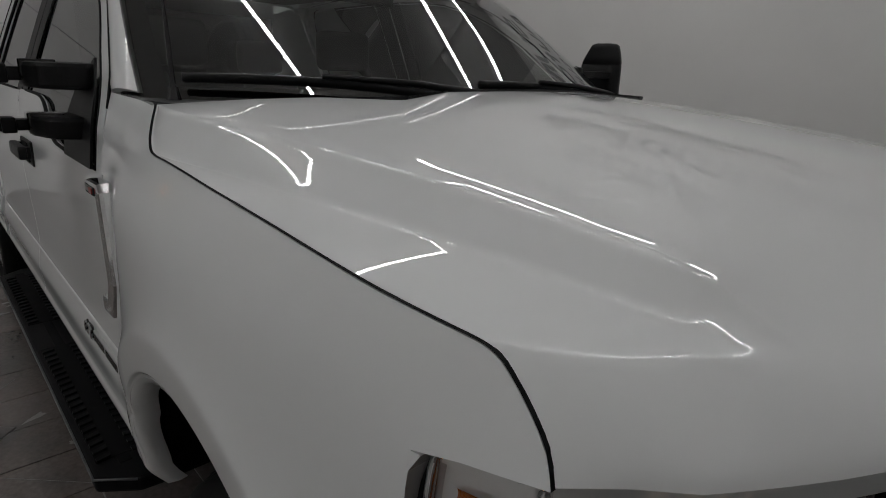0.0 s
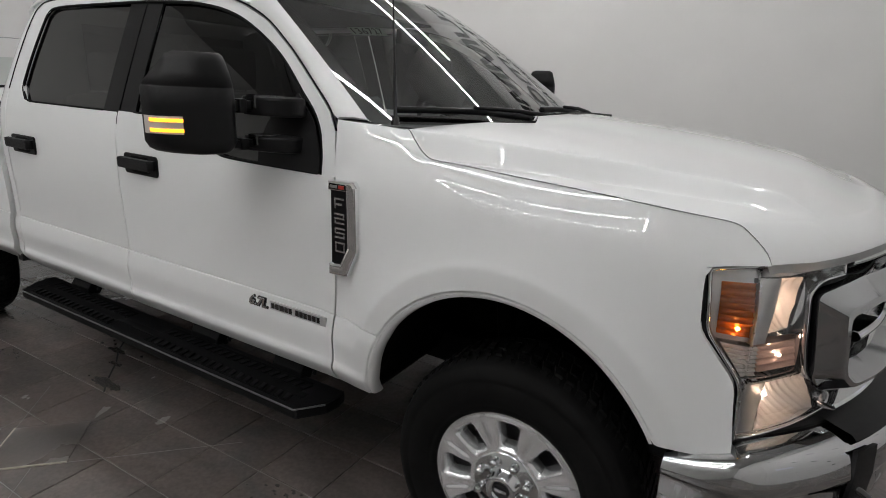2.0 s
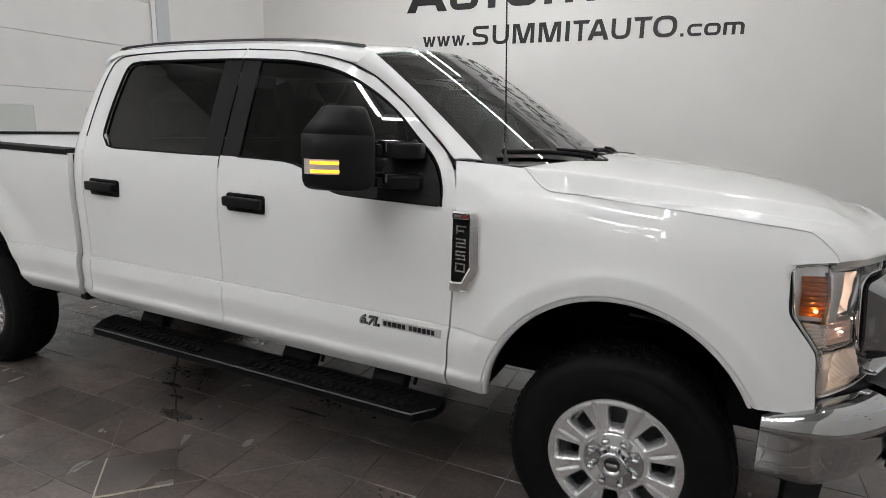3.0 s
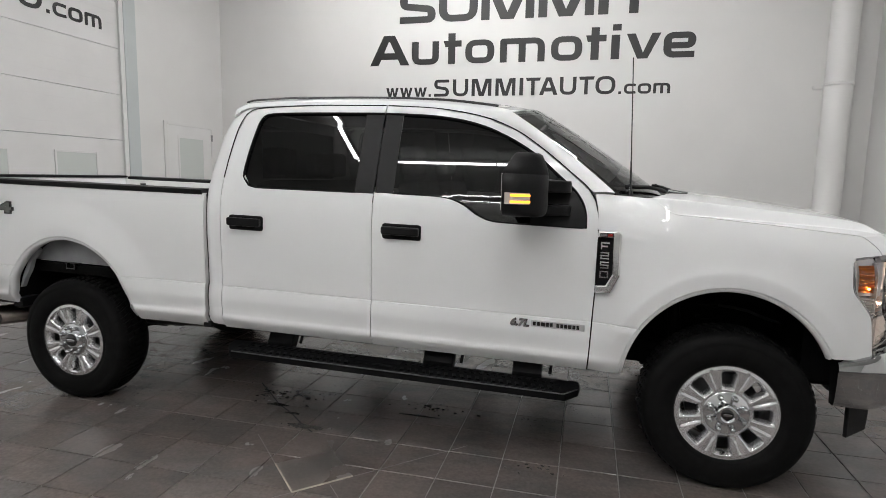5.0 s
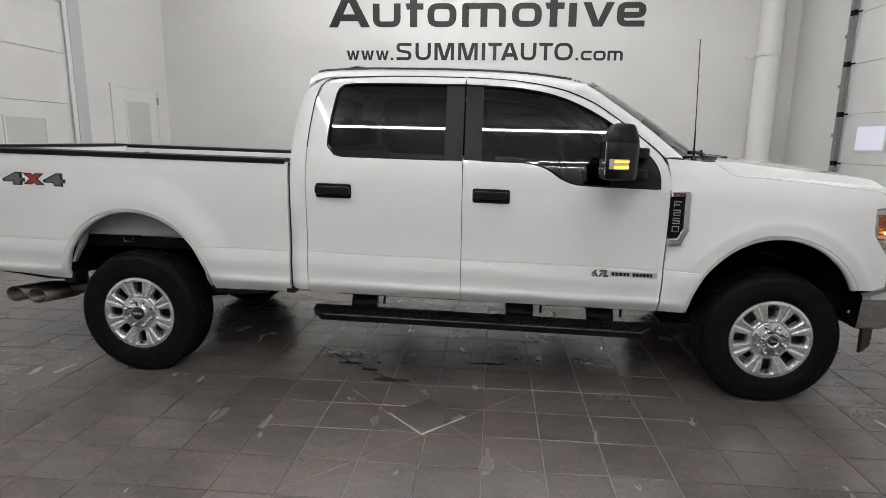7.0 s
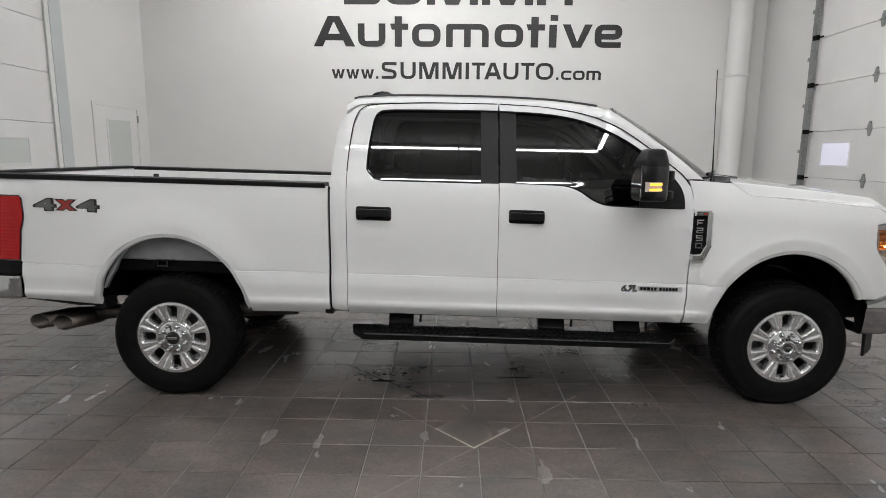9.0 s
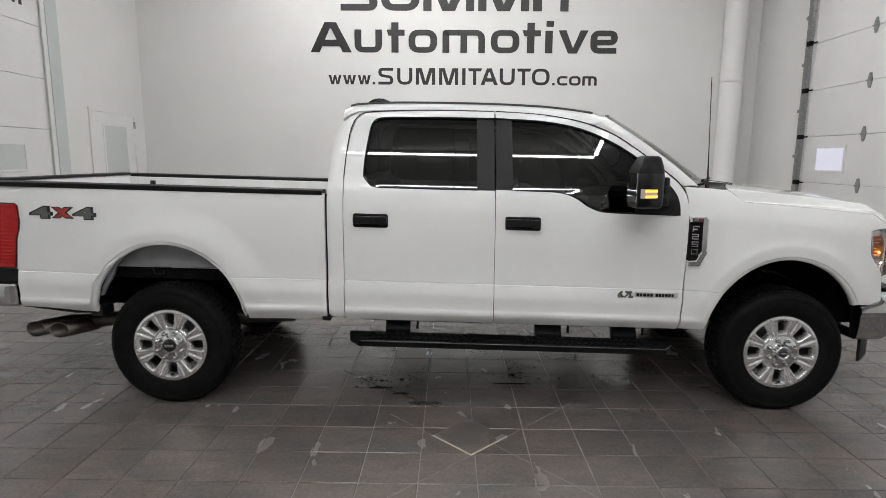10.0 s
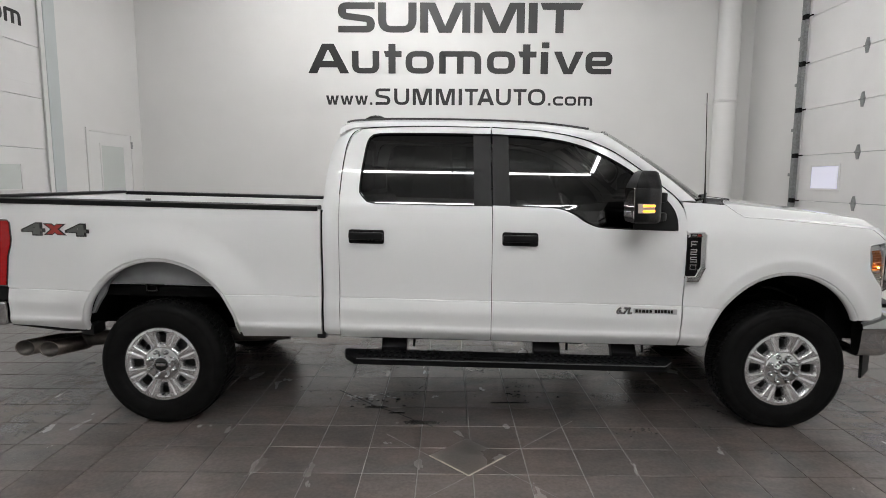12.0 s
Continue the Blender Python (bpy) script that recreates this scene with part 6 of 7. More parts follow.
# cowl slots, wipers, antenna
for k in range(26):
    y = -0.62 + k * 0.048
    s = y / 0.885
    xb = 3.712 - 0.175 * s * s
    tp(part("cowl_slat", prism([(xb, y), (xb + 0.075, y - 0.02), (xb + 0.075, y - 0.010), (xb, y + 0.012)], "z", 1.482, 1.492), GLOSS_BLACK, rake=True))
for pivot, tipv in ((-0.30, (-0.92, 0.035)), (0.36, (-0.16, 0.04))):
    pts = []
    for t in np.linspace(0, 1, 24):
        sx = pivot / 0.90 + (tipv[0] - pivot / 0.90) * t
        v = -0.015 + (tipv[1] + 0.015) * t + 0.02 * math.sin(math.pi * t)
        pts.append(Vector(screen_point(sx, v)) + Vector((0.014, 0, 0.020)))
    wiper = tp(link("wiper_blade", *tube(pts, 0.0085, 8, 1.3), TRIM, None, "black wiper blade parked on the cowl", rake=True))
    mid = pts[12] + Vector((0.006, 0, 0.014))
    foot = Vector(screen_point(pivot / 0.90 * (0.2 if pivot < 0 else 1.6), -0.03)) + Vector((0.06, 0, 0.012))
    arm = [foot + Vector((0, 0, -0.03)), foot, foot.lerp(mid, 0.25) + Vector((0.008, 0, 0.010)), foot.lerp(mid, 0.6) + Vector((0.008, 0, 0.012)), mid]
    tp(link("wiper_arm", *tube(arm, [0.012, 0.013, 0.011, 0.008, 0.006], 8), TRIM, rake=True), wiper)
bm = bmesh.new()
add_rod(bm, (3.525, -0.855, 1.50), (3.525, -0.855, 1.53), 0.016, 14, 0.010)
add_rod(bm, (3.525, -0.855, 1.53), (3.52, -0.855, 1.68), 0.0065, 10, 0.004)
add_rod(bm, (3.52, -0.855, 1.68), (3.50, -0.855, 2.195), 0.0032, 8, 0.0026)
tp(part("antenna", bm, GLOSS_BLACK, rake=True, label="thin black whip antenna"))
# cowl corner pieces beside the screen
for s in (-1, 1):
    tp(part("cowl_corner", prism(fillet([(3.43, s * 0.84), (3.60, s * 0.66), (3.70, s * 0.70), (3.645, s * 0.885), (3.50, s * 0.925), (3.44, s * 0.915)], 0.012), "z", 1.478, 1.503, 0.004), TRIM, rake=True))

# stock sticker high on the screen
def on_screen(s, v, lift):
    p = np.array(screen_point(s, v))
    q = np.array(screen_point(s + 0.01, v)) - p
    r = np.array(screen_point(s, v + 0.01)) - p
    n = np.cross(q, r)
    n /= np.linalg.norm(n)
    if n[2] < 0:
        n = -n
    return p + n * lift


STICKER = material("pale_green_sticker", (0.62, 0.72, 0.62), 0.5, var=0.05, scale=30)
P = np.array([[on_screen(s, v, -0.004) for v in np.linspace(0.600, 0.665, 4)] for s in np.linspace(-0.80, -0.63, 8)])
stick = tp(panel("stock_sticker", P, (1, 0, 1), STICKER, None, 0.0, "pale green sticker with handwritten stock number"))

# ---- cab inside ----
def seat(x, y, w, back_top, depth=0.50):
    bm = box((x, y - w / 2, 0.92), (x + depth, y + w / 2, 1.08), 0.05, 3)
    thing = tp(part("seat", bm, FABRIC, rake=True, smooth=True, label="grey cloth seat"))
    bm = box((-0.06, -w / 2, 0), (0.08, w / 2, back_top - 1.02), 0.05, 3)
    bmesh.ops.transform(bm, matrix=Matrix.Translation((x + 0.02, y, 1.02)) @ Matrix.Rotation(math.radians(-14), 4, "Y"), verts=bm.verts)
    tp(part("backrest", bm, FABRIC, rake=True, smooth=True), thing)
    for k in ((0,) if w < 0.8 else (-0.42, 0.42)):
        bm = box((-0.05, -0.14, 0), (0.06, 0.14, 0.19), 0.045, 3)
        bmesh.ops.transform(bm, matrix=Matrix.Translation((x - 0.135, y + k, back_top + 0.02)), verts=bm.verts)
        tp(part("headrest", bm, FABRIC, rake=True, smooth=True), thing)


seat(2.35, -0.42, 0.54, 1.54)
seat(2.35, 0.42, 0.54, 1.54)
seat(1.40, 0.0, 1.45, 1.50)
dash = [(3.02, 1.10), (3.05, 1.32), (3.16, 1.42), (3.52, 1.455), (3.56, 1.38), (3.45, 1.0)]
tp(part("dashboard", prism(fillet(dash, 0.03), "y", -0.84, 0.84), BLACK_IN, rake=True))
V, F = lathe([(0.175, 0.0), (0.183, 0.012), (0.195, 0.014), (0.203, 0.0), (0.195, -0.014), (0.183, -0.012), (0.175, 0.0)], 40)
m = Matrix.Translation((2.93, 0.42, 1.36)) @ Matrix.Rotation(math.radians(65), 4, "Y") @ Matrix.Rotation(math.radians(90), 4, "X")
V = np.array([tuple(m @ Vector(p)) for p in V])
wheel_s = tp(link("steering_wheel", V, F, BLACK_IN, rake=True))
bm = bmesh.new()
add_rod(bm, (2.93, 0.42, 1.36), (3.10, 0.42, 1.28), 0.05, 14)
add_rod(bm, (2.93, 0.24, 1.36), (2.93, 0.60, 1.36), 0.014, 8)
tp(part("steering_column", bm, BLACK_IN, rake=True), wheel_s)
tp(part("interior_mirror", box((3.0, -0.12, 1.80), (3.03, 0.12, 1.87), 0.012, 3), BLACK_IN, rake=True))
tp(part("headliner", box((1.20, -0.66, 1.945), (2.70, 0.66, 1.957)), FABRIC, rake=True))
for s in (-1, 1):
    tp(part("door_card", box((1.2, s * 0.86 - 0.012, 0.64), (3.3, s * 0.86 + 0.012, 1.36), 0.006), BLACK_IN, rake=True))


# ---- lettering ----
def text_mesh(body, width=None, height=1.0, bold=0.0, depth=0.002):
    """Flat letters in the xy plane, one mesh, laid out from the origin."""
    cu = bpy.data.curves.new("lettering", "FONT")
    cu.body, cu.size, cu.offset, cu.extrude = body, 1.0, bold, depth
    cu.resolution_u = 6
    ob = bpy.data.objects.new("lettering", cu)
    scene.collection.objects.link(ob)
    dg = bpy.context.evaluated_depsgraph_get()
    me = bpy.data.meshes.new_from_object(ob.evaluated_get(dg))
    bpy.data.objects.remove(ob)
    V = np.array([v.co[:] for v in me.vertices])
    F = [tuple(p.vertices) for p in me.polygons]
    V[:, 0] -= V[:, 0].min()
    return V, F


def side_text(name, body, x0, x1, z0, z1, y_off, mat, parent, bold=0.0, shear=0.0, lift=0.004):
    """Lettering on the flank that faces -y."""
    V, F = text_mesh(body, bold=bold)
    V[:, 1] -= V[:, 1].min()
    V[:, 0] *= (x1 - x0) / V[:, 0].max()
    V[:, 1] *= (z1 - z0) / V[:, 1].max()
    W = np.stack([x0 + V[:, 0] + shear * V[:, 1], -(y_off + lift + V[:, 2]), z0 + V[:, 1]], -1)
    return tp(link(name, W, F, mat, rake=True, smooth=False), parent)


yd = float(side_y(3.15, 0.81))
engine = side_text("engine_badge", "6.7L", 2.945, 3.04, 0.793, 0.834, yd, CHROME, None, 0.03, 0.25, 0.006)
tagged(engine, "chrome and black engine size badge")
side_text("badge_backing", "6.7L", 2.942, 3.045, 0.790, 0.837, yd, GLOSS_BLACK, engine, 0.07, 0.25, 0.001)
plate = tp(part("name_plate", box((3.056, -(yd + 0.005), 0.797), (3.332, -(yd - 0.004), 0.832), 0.002), SATIN, rake=True, label="chrome name plate with black marks"))
x = 3.066
for k, w in enumerate((0.020, 0.022, 0.026, 0.020, 0.020, 0, 0.020, 0.020, 0.020, 0.022, 0.020, 0.018)):
    if w:
        tp(part("plate_mark", box((x, -(yd + 0.0065), 0.804), (x + w - 0.004, -(yd + 0.0045), 0.825)), GLOSS_BLACK, rake=True), plate)
    x += w if w else 0.014
DECAL_GREY = material("grey_decal", (0.10, 0.105, 0.10), 0.35)
DECAL_RED = material("red_decal", (0.30, 0.03, 0.025), 0.35)
yb = float(side_y(-0.6, 1.25))
four = side_text("drive_decal", "4", -0.826, -0.672, 1.196, 1.281, yb, GLOSS_BLACK, None, 0.085, 0.0, 0.0005)
tagged(four, "grey and red four wheel drive decal")
side_text("decal_digit", "4", -0.808, -0.690, 1.204, 1.273, yb, DECAL_GREY, four, 0.05, 0.0, 0.0035)
side_text("decal_digit", "4", -0.548, -0.394, 1.196, 1.281, yb, GLOSS_BLACK, four, 0.085, 0.0, 0.0005)
side_text("decal_digit", "4", -0.530, -0.412, 1.204, 1.273, yb, DECAL_GREY, four, 0.05, 0.0, 0.0035)
side_text("decal_cross", "x", -0.684, -0.536, 1.202, 1.276, yb, GLOSS_BLACK, four, 0.085, 0.0, 0.0015)
side_text("decal_cross", "x", -0.664, -0.556, 1.208, 1.270, yb, DECAL_RED, four, 0.05, 0.0, 0.0045)
V, F = text_mesh("136727", bold=0.004)
V[:, :2] /= V[:, :2].max(0)
W = np.array([on_screen(-0.79 + 0.15 * p[0], 0.608 + 0.048 * p[1], -0.0025) for p in V])
tp(link("sticker_number", W, F, BLACK_IN, rake=True, smooth=False), stick)

# ---- wall lettering ----
def ribbon(path, width, closed=False):
    """Outline pieces of a stroke along a 2D path, mitred: left and right edges."""
    p = np.array(path, float)
    n = len(p)
    L, R = [], []
    for i in range(n):
        if closed:
            a, b = p[i] - p[i - 1], p[(i + 1) % n] - p[i]
        else:
            a = p[i] - p[i - 1] if i > 0 else p[1] - p[0]
            b = p[i + 1] - p[i] if i < n - 1 else p[-1] - p[-2]
        a, b = a / np.linalg.norm(a), b / np.linalg.norm(b)
        na, nb = np.array((-a[1], a[0])), np.array((-b[1], b[0]))
        m = na + nb
        m /= max(np.dot(m, na), 0.35)
        wx, wy = width
        off = m * np.array((wx, wy)) / 2
        L.append(p[i] + off), R.append(p[i] - off)
    return np.array(L), np.array(R)


def glyph(ch, w, h, wv, wh):
    """Strokes of a wide square letter: ('stroke', path, closed) or ('poly', outline)."""
    a, b = wv / 2, wh / 2
    if ch == "S":
        return [("stroke", fillet([(w, h - b), (a, h - b), (a, h * 0.56), (w - a, h * 0.44), (w - a, b), (0, b)], h * 0.26, False), False)]
    if ch == "U":
        return [("stroke", fillet([(a, h), (a, b), (w - a, b), (w - a, h)], h * 0.32, False), False)]
    if ch == "M":
        return [("poly", [(0, 0), (wv, 0), (wv, h * 0.80), (w * 0.375, 0), (w * 0.625, 0), (w - wv, h * 0.80), (w - wv, 0), (w, 0), (w, h), (w * 0.70, h), (w * 0.50, h * 0.22), (w * 0.30, h), (0, h)])]
    if ch == "O":
        return [("stroke", fillet([(a, b), (w - a, b), (w - a, h - b), (a, h - b)], min(w, h) * 0.42, True, 10), True)]
    if ch == "c":
        return [("stroke", fillet([(w * 0.98, b * 1.3), (w * 0.8, b), (a, b), (a, h - b), (w * 0.8, h - b), (w * 0.98, h - b * 1.3)], min(w, h) * 0.40, False, 8), False)]
    if ch == "w":
        return [("poly", [(0, h), (w * 0.20, h), (w * 0.31, h * 0.32), (w * 0.42, h), (w * 0.58, h), (w * 0.69, h * 0.32), (w * 0.80, h), (w, h), (w * 0.80, 0), (w * 0.60, 0), (w * 0.50, h * 0.62), (w * 0.40, 0), (w * 0.20, 0)])]
    if ch == ".":
        return [("poly", [(0, 0), (w, 0), (w, w), (0, w)])]
    if ch == "I":
        return [("poly", [(0, 0), (w, 0), (w, h), (0, h)])]
    if ch == "T":
        return [("poly", [(w * 0.36, 0), (w * 0.36 + wv, 0), (w * 0.36 + wv, h - wh * 1.05), (w * 0.92, h - wh * 1.05), (w, h), (0, h), (w * 0.06, h - wh * 1.05), (w * 0.36, h - wh * 1.05)])]
    if ch == "A":
        return [("poly", [(0, 0), (w, 0), (w / 2, h)])]
    if ch == "u":
        return [("stroke", fillet([(a, h), (a, b), (w - a, b), (w - a, h)], h * 0.25, False), False)]
    if ch == "o":
        return [("stroke", fillet([(a, b), (w - a, b), (w - a, h - b), (a, h - b)], h * 0.32, True), True)]
    if ch == "m":
        return [("stroke", fillet([(a, 0), (a, h - b), (w - a, h - b), (w - a, 0)], [0, 0.004, h * 0.3, 0], False), False), ("poly", [(w / 2 - a, 0), (w / 2 + a, 0), (w / 2 + a, h - wh), (w / 2 - a, h - wh)])]
    if ch == "t":
        return [("poly", [(w * 0.26, 0), (w * 0.66, 0), (w * 0.66, h * 0.56), (w, h * 0.56), (w, h * 0.76), (w * 0.66, h * 0.76), (w * 0.66, h), (w * 0.26, h), (w * 0.26, h * 0.76), (0, h * 0.76), (w * 0.10, h * 0.56), (w * 0.26, h * 0.56)])]
    if ch == "i":
        return [("poly", [(0, 0), (w * 0.9, 0), (w * 0.9, h * 0.70), (0, h * 0.70)]), ("poly", [(w * 0.1, h * 0.82), (w, h * 0.82), (w, h), (w * 0.1, h)])]
    if ch == "v":
        return [("poly", [(0, h), (w * 0.26, h), (w * 0.50, h * 0.24), (w * 0.74, h), (w, h), (w * 0.64, 0), (w * 0.34, 0)])]
    if ch == "e":
        return [("stroke", fillet([(w * 0.97, b), (a, b), (a, h - b), (w - a, h - b), (w - a, h * 0.48), (wv, h * 0.48)], h * 0.25, False), False)]
    return []


def glyph_mesh(ch, w, h, wv, wh, depth=0.005):
    """Raised letter in the xy plane."""
    bm = bmesh.new()
    for kind, path, *more in glyph(ch, w, h, wv, wh):
        if kind == "poly":
            rings = [path]
            if ch == "A":
                # crossbar, legs and cap as separate convex pieces
                rings = [[(0, 0), (w * 0.22, 0), (w * 0.475, h * 0.79), (w * 0.35, h)], [(w * 0.78, 0), (w, 0), (w * 0.63, h), (w * 0.505, h * 0.79)], [(w * 0.35, h), (w * 0.475, h * 0.79), (w * 0.505, h * 0.79), (w * 0.63, h)], [(w * 0.285, h * 0.20), (w * 0.715, h * 0.20), (w * 0.645, h * 0.42), (w * 0.355, h * 0.42)]]
            for r in rings:
                f = bm.faces.new([bm.verts.new((q[0], q[1], 0)) for q in r])
        else:
            closed = more[0]
            L, R = ribbon(path, (wv, wh), closed)
            lv = [bm.verts.new((*q, 0)) for q in L]
            rv = [bm.verts.new((*q, 0)) for q in R]
            n = len(lv)
            for i in range(n if closed else n - 1):
                j = (i + 1) % n
                bm.faces.new((rv[i], rv[j], lv[j], lv[i]))
    bmesh.ops.recalc_face_normals(bm, faces=bm.faces[:])
    for f in bm.faces:
        if f.normal.z < 0:
            f.normal_flip()
    out = bmesh.ops.extrude_face_region(bm, geom=bm.faces[:])
    for v in out["geom"]:
        if isinstance(v, bmesh.types.BMVert):
            v.co.z += depth
    bmesh.ops.triangulate(bm, faces=bm.faces[:])
    return bm


def wall_letter(bm, m, parent, name="letter"):
    bmesh.ops.transform(bm, matrix=m, verts=bm.verts)
    return part(name, bm, LETTER, parent)


NORTH = Matrix(((1, 0, 0, 0), (0, 0, -1, YB), (0, 1, 0, 0), (0, 0, 0, 1)))
WEST = Matrix(((0, 0, 1, XL), (1, 0, 0, 0), (0, 1, 0, 0), (0, 0, 0, 1)))
unit = lambda zx: zx * 0.0039755 - 0.7628
sign = tagged(empty("wall_sign"), "black raised lettering on the white back wall", "sign")
for word, base_z, spans in (("SUMMIT", 4.272, ((157, 325), (340, 516), (532, 762), (780, 1010), (1027, 1068), (1080, 1275))),
                            ("Automotive", 3.548, ((15, 205), (218, 344), (365, 447), (465, 595), (620, 814), (840, 970), (983, 1067), (1087, 1125), (1147, 1282), (1293, 1416)))):
    for ch, (a, b) in zip(word, spans):
        h = 0.525 if ch in "SUMITA" else {"t": 0.525, "i": 0.56}.get(ch, 0.40)
        wv, wh = (0.148, 0.115) if word[0] == "S" else (0.122, 0.098)
        bm = glyph_mesh(ch, unit(b) - unit(a), h, wv, wh)
        wall_letter(bm, NORTH @ Matrix.Translation((unit(a), base_z, 0.001)), sign)


URL_SPANS = (("w", 95, 155), ("w", 162, 222), ("w", 230, 290), (".", 299, 310), ("S", 325, 394), ("U", 412, 482), ("M", 498, 587), ("M", 605, 693), ("I", 711, 727), ("T", 738, 803), ("A", 797, 876), ("U", 884, 953), ("T", 963, 1028), ("O", 1032, 1113), (".", 1126, 1137), ("c", 1148, 1196), ("o", 1203, 1256), ("m", 1264, 1330))


def url_line(x0, x1, base, cap, m, parent):
    """The web address: small ends, large capitals."""
    k = (x1 - x0) / (1330 - 95)
    for ch, a, b in URL_SPANS:
        big = ch in "SUMITAO"
        h = cap if big else cap * 0.56
        st = cap * (0.20 if big else 0.155)
        bm = glyph_mesh(ch, (b - a) * k, h, st, st * 0.86)
        wall_letter(bm, m @ Matrix.Translation((x0 + (a - 95) * k, base, 0.001)), parent)


url_line(unit(95), unit(1330), 2.985, 0.295, NORTH, sign)
sign2 = tagged(empty("wall_sign"), "black web address lettering on the overhead door", "sign")
url_line(-2.10, 3.35, 3.635, 0.325, WEST @ Matrix.Translation((0, 0, -0.0195)), sign2)

# ---- overhead doors, jambs, entry door ----
GREY_LITE = material("frosted_lite", (0.55, 0.58, 0.56), 0.35, coat=0.3)


def overhead_door(x, face, y0, y1, label):
    """Sectional door in the plane x; face: direction of the room, 1 or -1."""
    d = tagged(empty("overhead_door", (x, (y0 + y1) / 2, 0)), label, "garage door")
    inv = Matrix.Translation((-x, -(y0 + y1) / 2, 0))

    def put(ob, parent=None):
        ob.parent = parent or d
        ob.matrix_parent_inverse = inv if parent is None else Matrix.Identity(4)
        return ob
    zs = [0.0, 0.62, 1.32, 2.02, 2.72, 3.42, 4.12, 5.0]
    secs = []
    for a, b in zip(zs, zs[1:]):
        lo, hi = sorted((x, x - face * 0.05))
        bm = box((lo, y0, a + 0.003), (hi, y1, b - 0.003), 0.004, 1)
        lo2, hi2 = sorted((x, x + face * 0.004))
        secs.append(put(part("section", bm, DOOR_PANEL)))
        for k in range(3):
            zz = a + (b - a) * (k + 1) / 4
            put(part("groove", box((min(x, x + face * 0.002), y0 + 0.02, zz), (max(x, x + face * 0.002), y1 - 0.02, zz + 0.004)), DOOR_PANEL), secs[-1])
    return d, put, secs


west_door, put_w, w_secs = overhead_door(XL - 0.02, 1, L_OPEN[0], L_OPEN[1], "closed white sectional overhead door")
for y0 in (2.46, 1.10, -0.30, -1.65):
    y1 = y0 + 0.66
    for a, b, c, dd in ((y0 - 0.03, y0, 1.44, 1.82), (y1, y1 + 0.03, 1.44, 1.82), (y0, y1, 1.79, 1.82), (y0, y1, 1.44, 1.465)):
        put_w(part("lite_frame", box((XL - 0.022, a, c), (XL - 0.004, b, dd), 0.003), DOOR_PANEL))
    put_w(part("lite", box((XL - 0.021, y0, 1.465), (XL - 0.012, y1, 1.79)), GREY_LITE))
east_door, put_e, e_secs = overhead_door(XR + 0.02, -1, R_OPEN[0], R_OPEN[1], "closed white sectional overhead door with hinges")
bright = glow("daylit_lite", (0.66, 0.66, 0.78), 0.42)
for y0 in (3.655, 1.9, 0.1, -1.6):
    y1 = y0 + 0.60
    for a, b, c, dd in ((y0 - 0.035, y0, 1.485, 1.875), (y1, y1 + 0.035, 1.485, 1.875), (y0, y1, 1.84, 1.875), (y0, y1, 1.485, 1.52)):
        put_e(part("lite_frame", box((XR + 0.004, a, c), (XR + 0.022, b, dd), 0.003), DOOR_PANEL))
    put_e(part("lite", box((XR + 0.012, y0, 1.52), (XR + 0.021, y1, 1.84)), bright, label="daylit window pane"))
for y in (3.31, 1.55, -0.4):
    for z in (0.62, 1.32, 2.02, 2.72, 3.42, 4.12):
        bm = prism([(y - 0.018, z - 0.10), (y + 0.018, z - 0.10), (y + 0.045, z - 0.012), (y + 0.045, z + 0.012), (y + 0.018, z + 0.10), (y - 0.018, z + 0.10), (y - 0.045, z + 0.012), (y - 0.045, z - 0.012)], "x", XR + 0.008, XR + 0.02)
        add_rod(bm, (XR + 0.004, y - 0.05, z), (XR + 0.004, y + 0.05, z), 0.012, 8)
        put_e(part("hinge", bm, GALV))
# vertical track with its rollers
bm = box((XR - 0.075, 4.570, 0.0), (XR - 0.065, 4.660, OPEN_H + 0.3))
add_box(bm, (XR - 0.075, 4.565, 0.0), (XR - 0.02, 4.573, OPEN_H + 0.3))
add_box(bm, (XR - 0.075, 4.655, 0.0), (XR - 0.02, 4.665, OPEN_H + 0.3))
track = tagged(part("door_track", bm, GALV), "galvanised vertical overhead door track on the wall", "door track")
part("track_angle", box((XR - 0.012, 4.690, 0), (XR - 0.002, 4.760, OPEN_H + 0.3)), GALV, track)
part("track_gap", box((XR - 0.064, 4.605, 0), (XR - 0.055, 4.625, OPEN_H + 0.3)), BLACK_IN, track)
z = 0.3
while z < OPEN_H:
    part("track_bracket", box((XR - 0.07, 4.660, z), (XR - 0.004, 4.730, z + 0.05), 0.004), GALV, track)
    z += 0.70
for z in (0.62, 1.32, 2.02, 2.72, 3.42, 4.12):
    bm = box((XR - 0.10, 4.510, z - 0.035), (XR - 0.05, 4.610, z + 0.035), 0.006)
    add_rod(bm, (XR - 0.05, 4.430, z), (XR - 0.05, 4.670, z), 0.012, 8)
    part("roller", bm, UNDER, track)
slab("jamb_west", (XL, L_OPEN[1] - 0.02, 0), (XL + 0.03, 3.97, HT), WALL_GREY, "grey-green painted steel jamb beside the overhead door", "door jamb")
slab("jamb_trim", (XL, L_OPEN[1] - 0.10, 0), (XL + 0.018, L_OPEN[1] - 0.02, HT), WALL_PAINT, "white trim beside the overhead door", "trim")
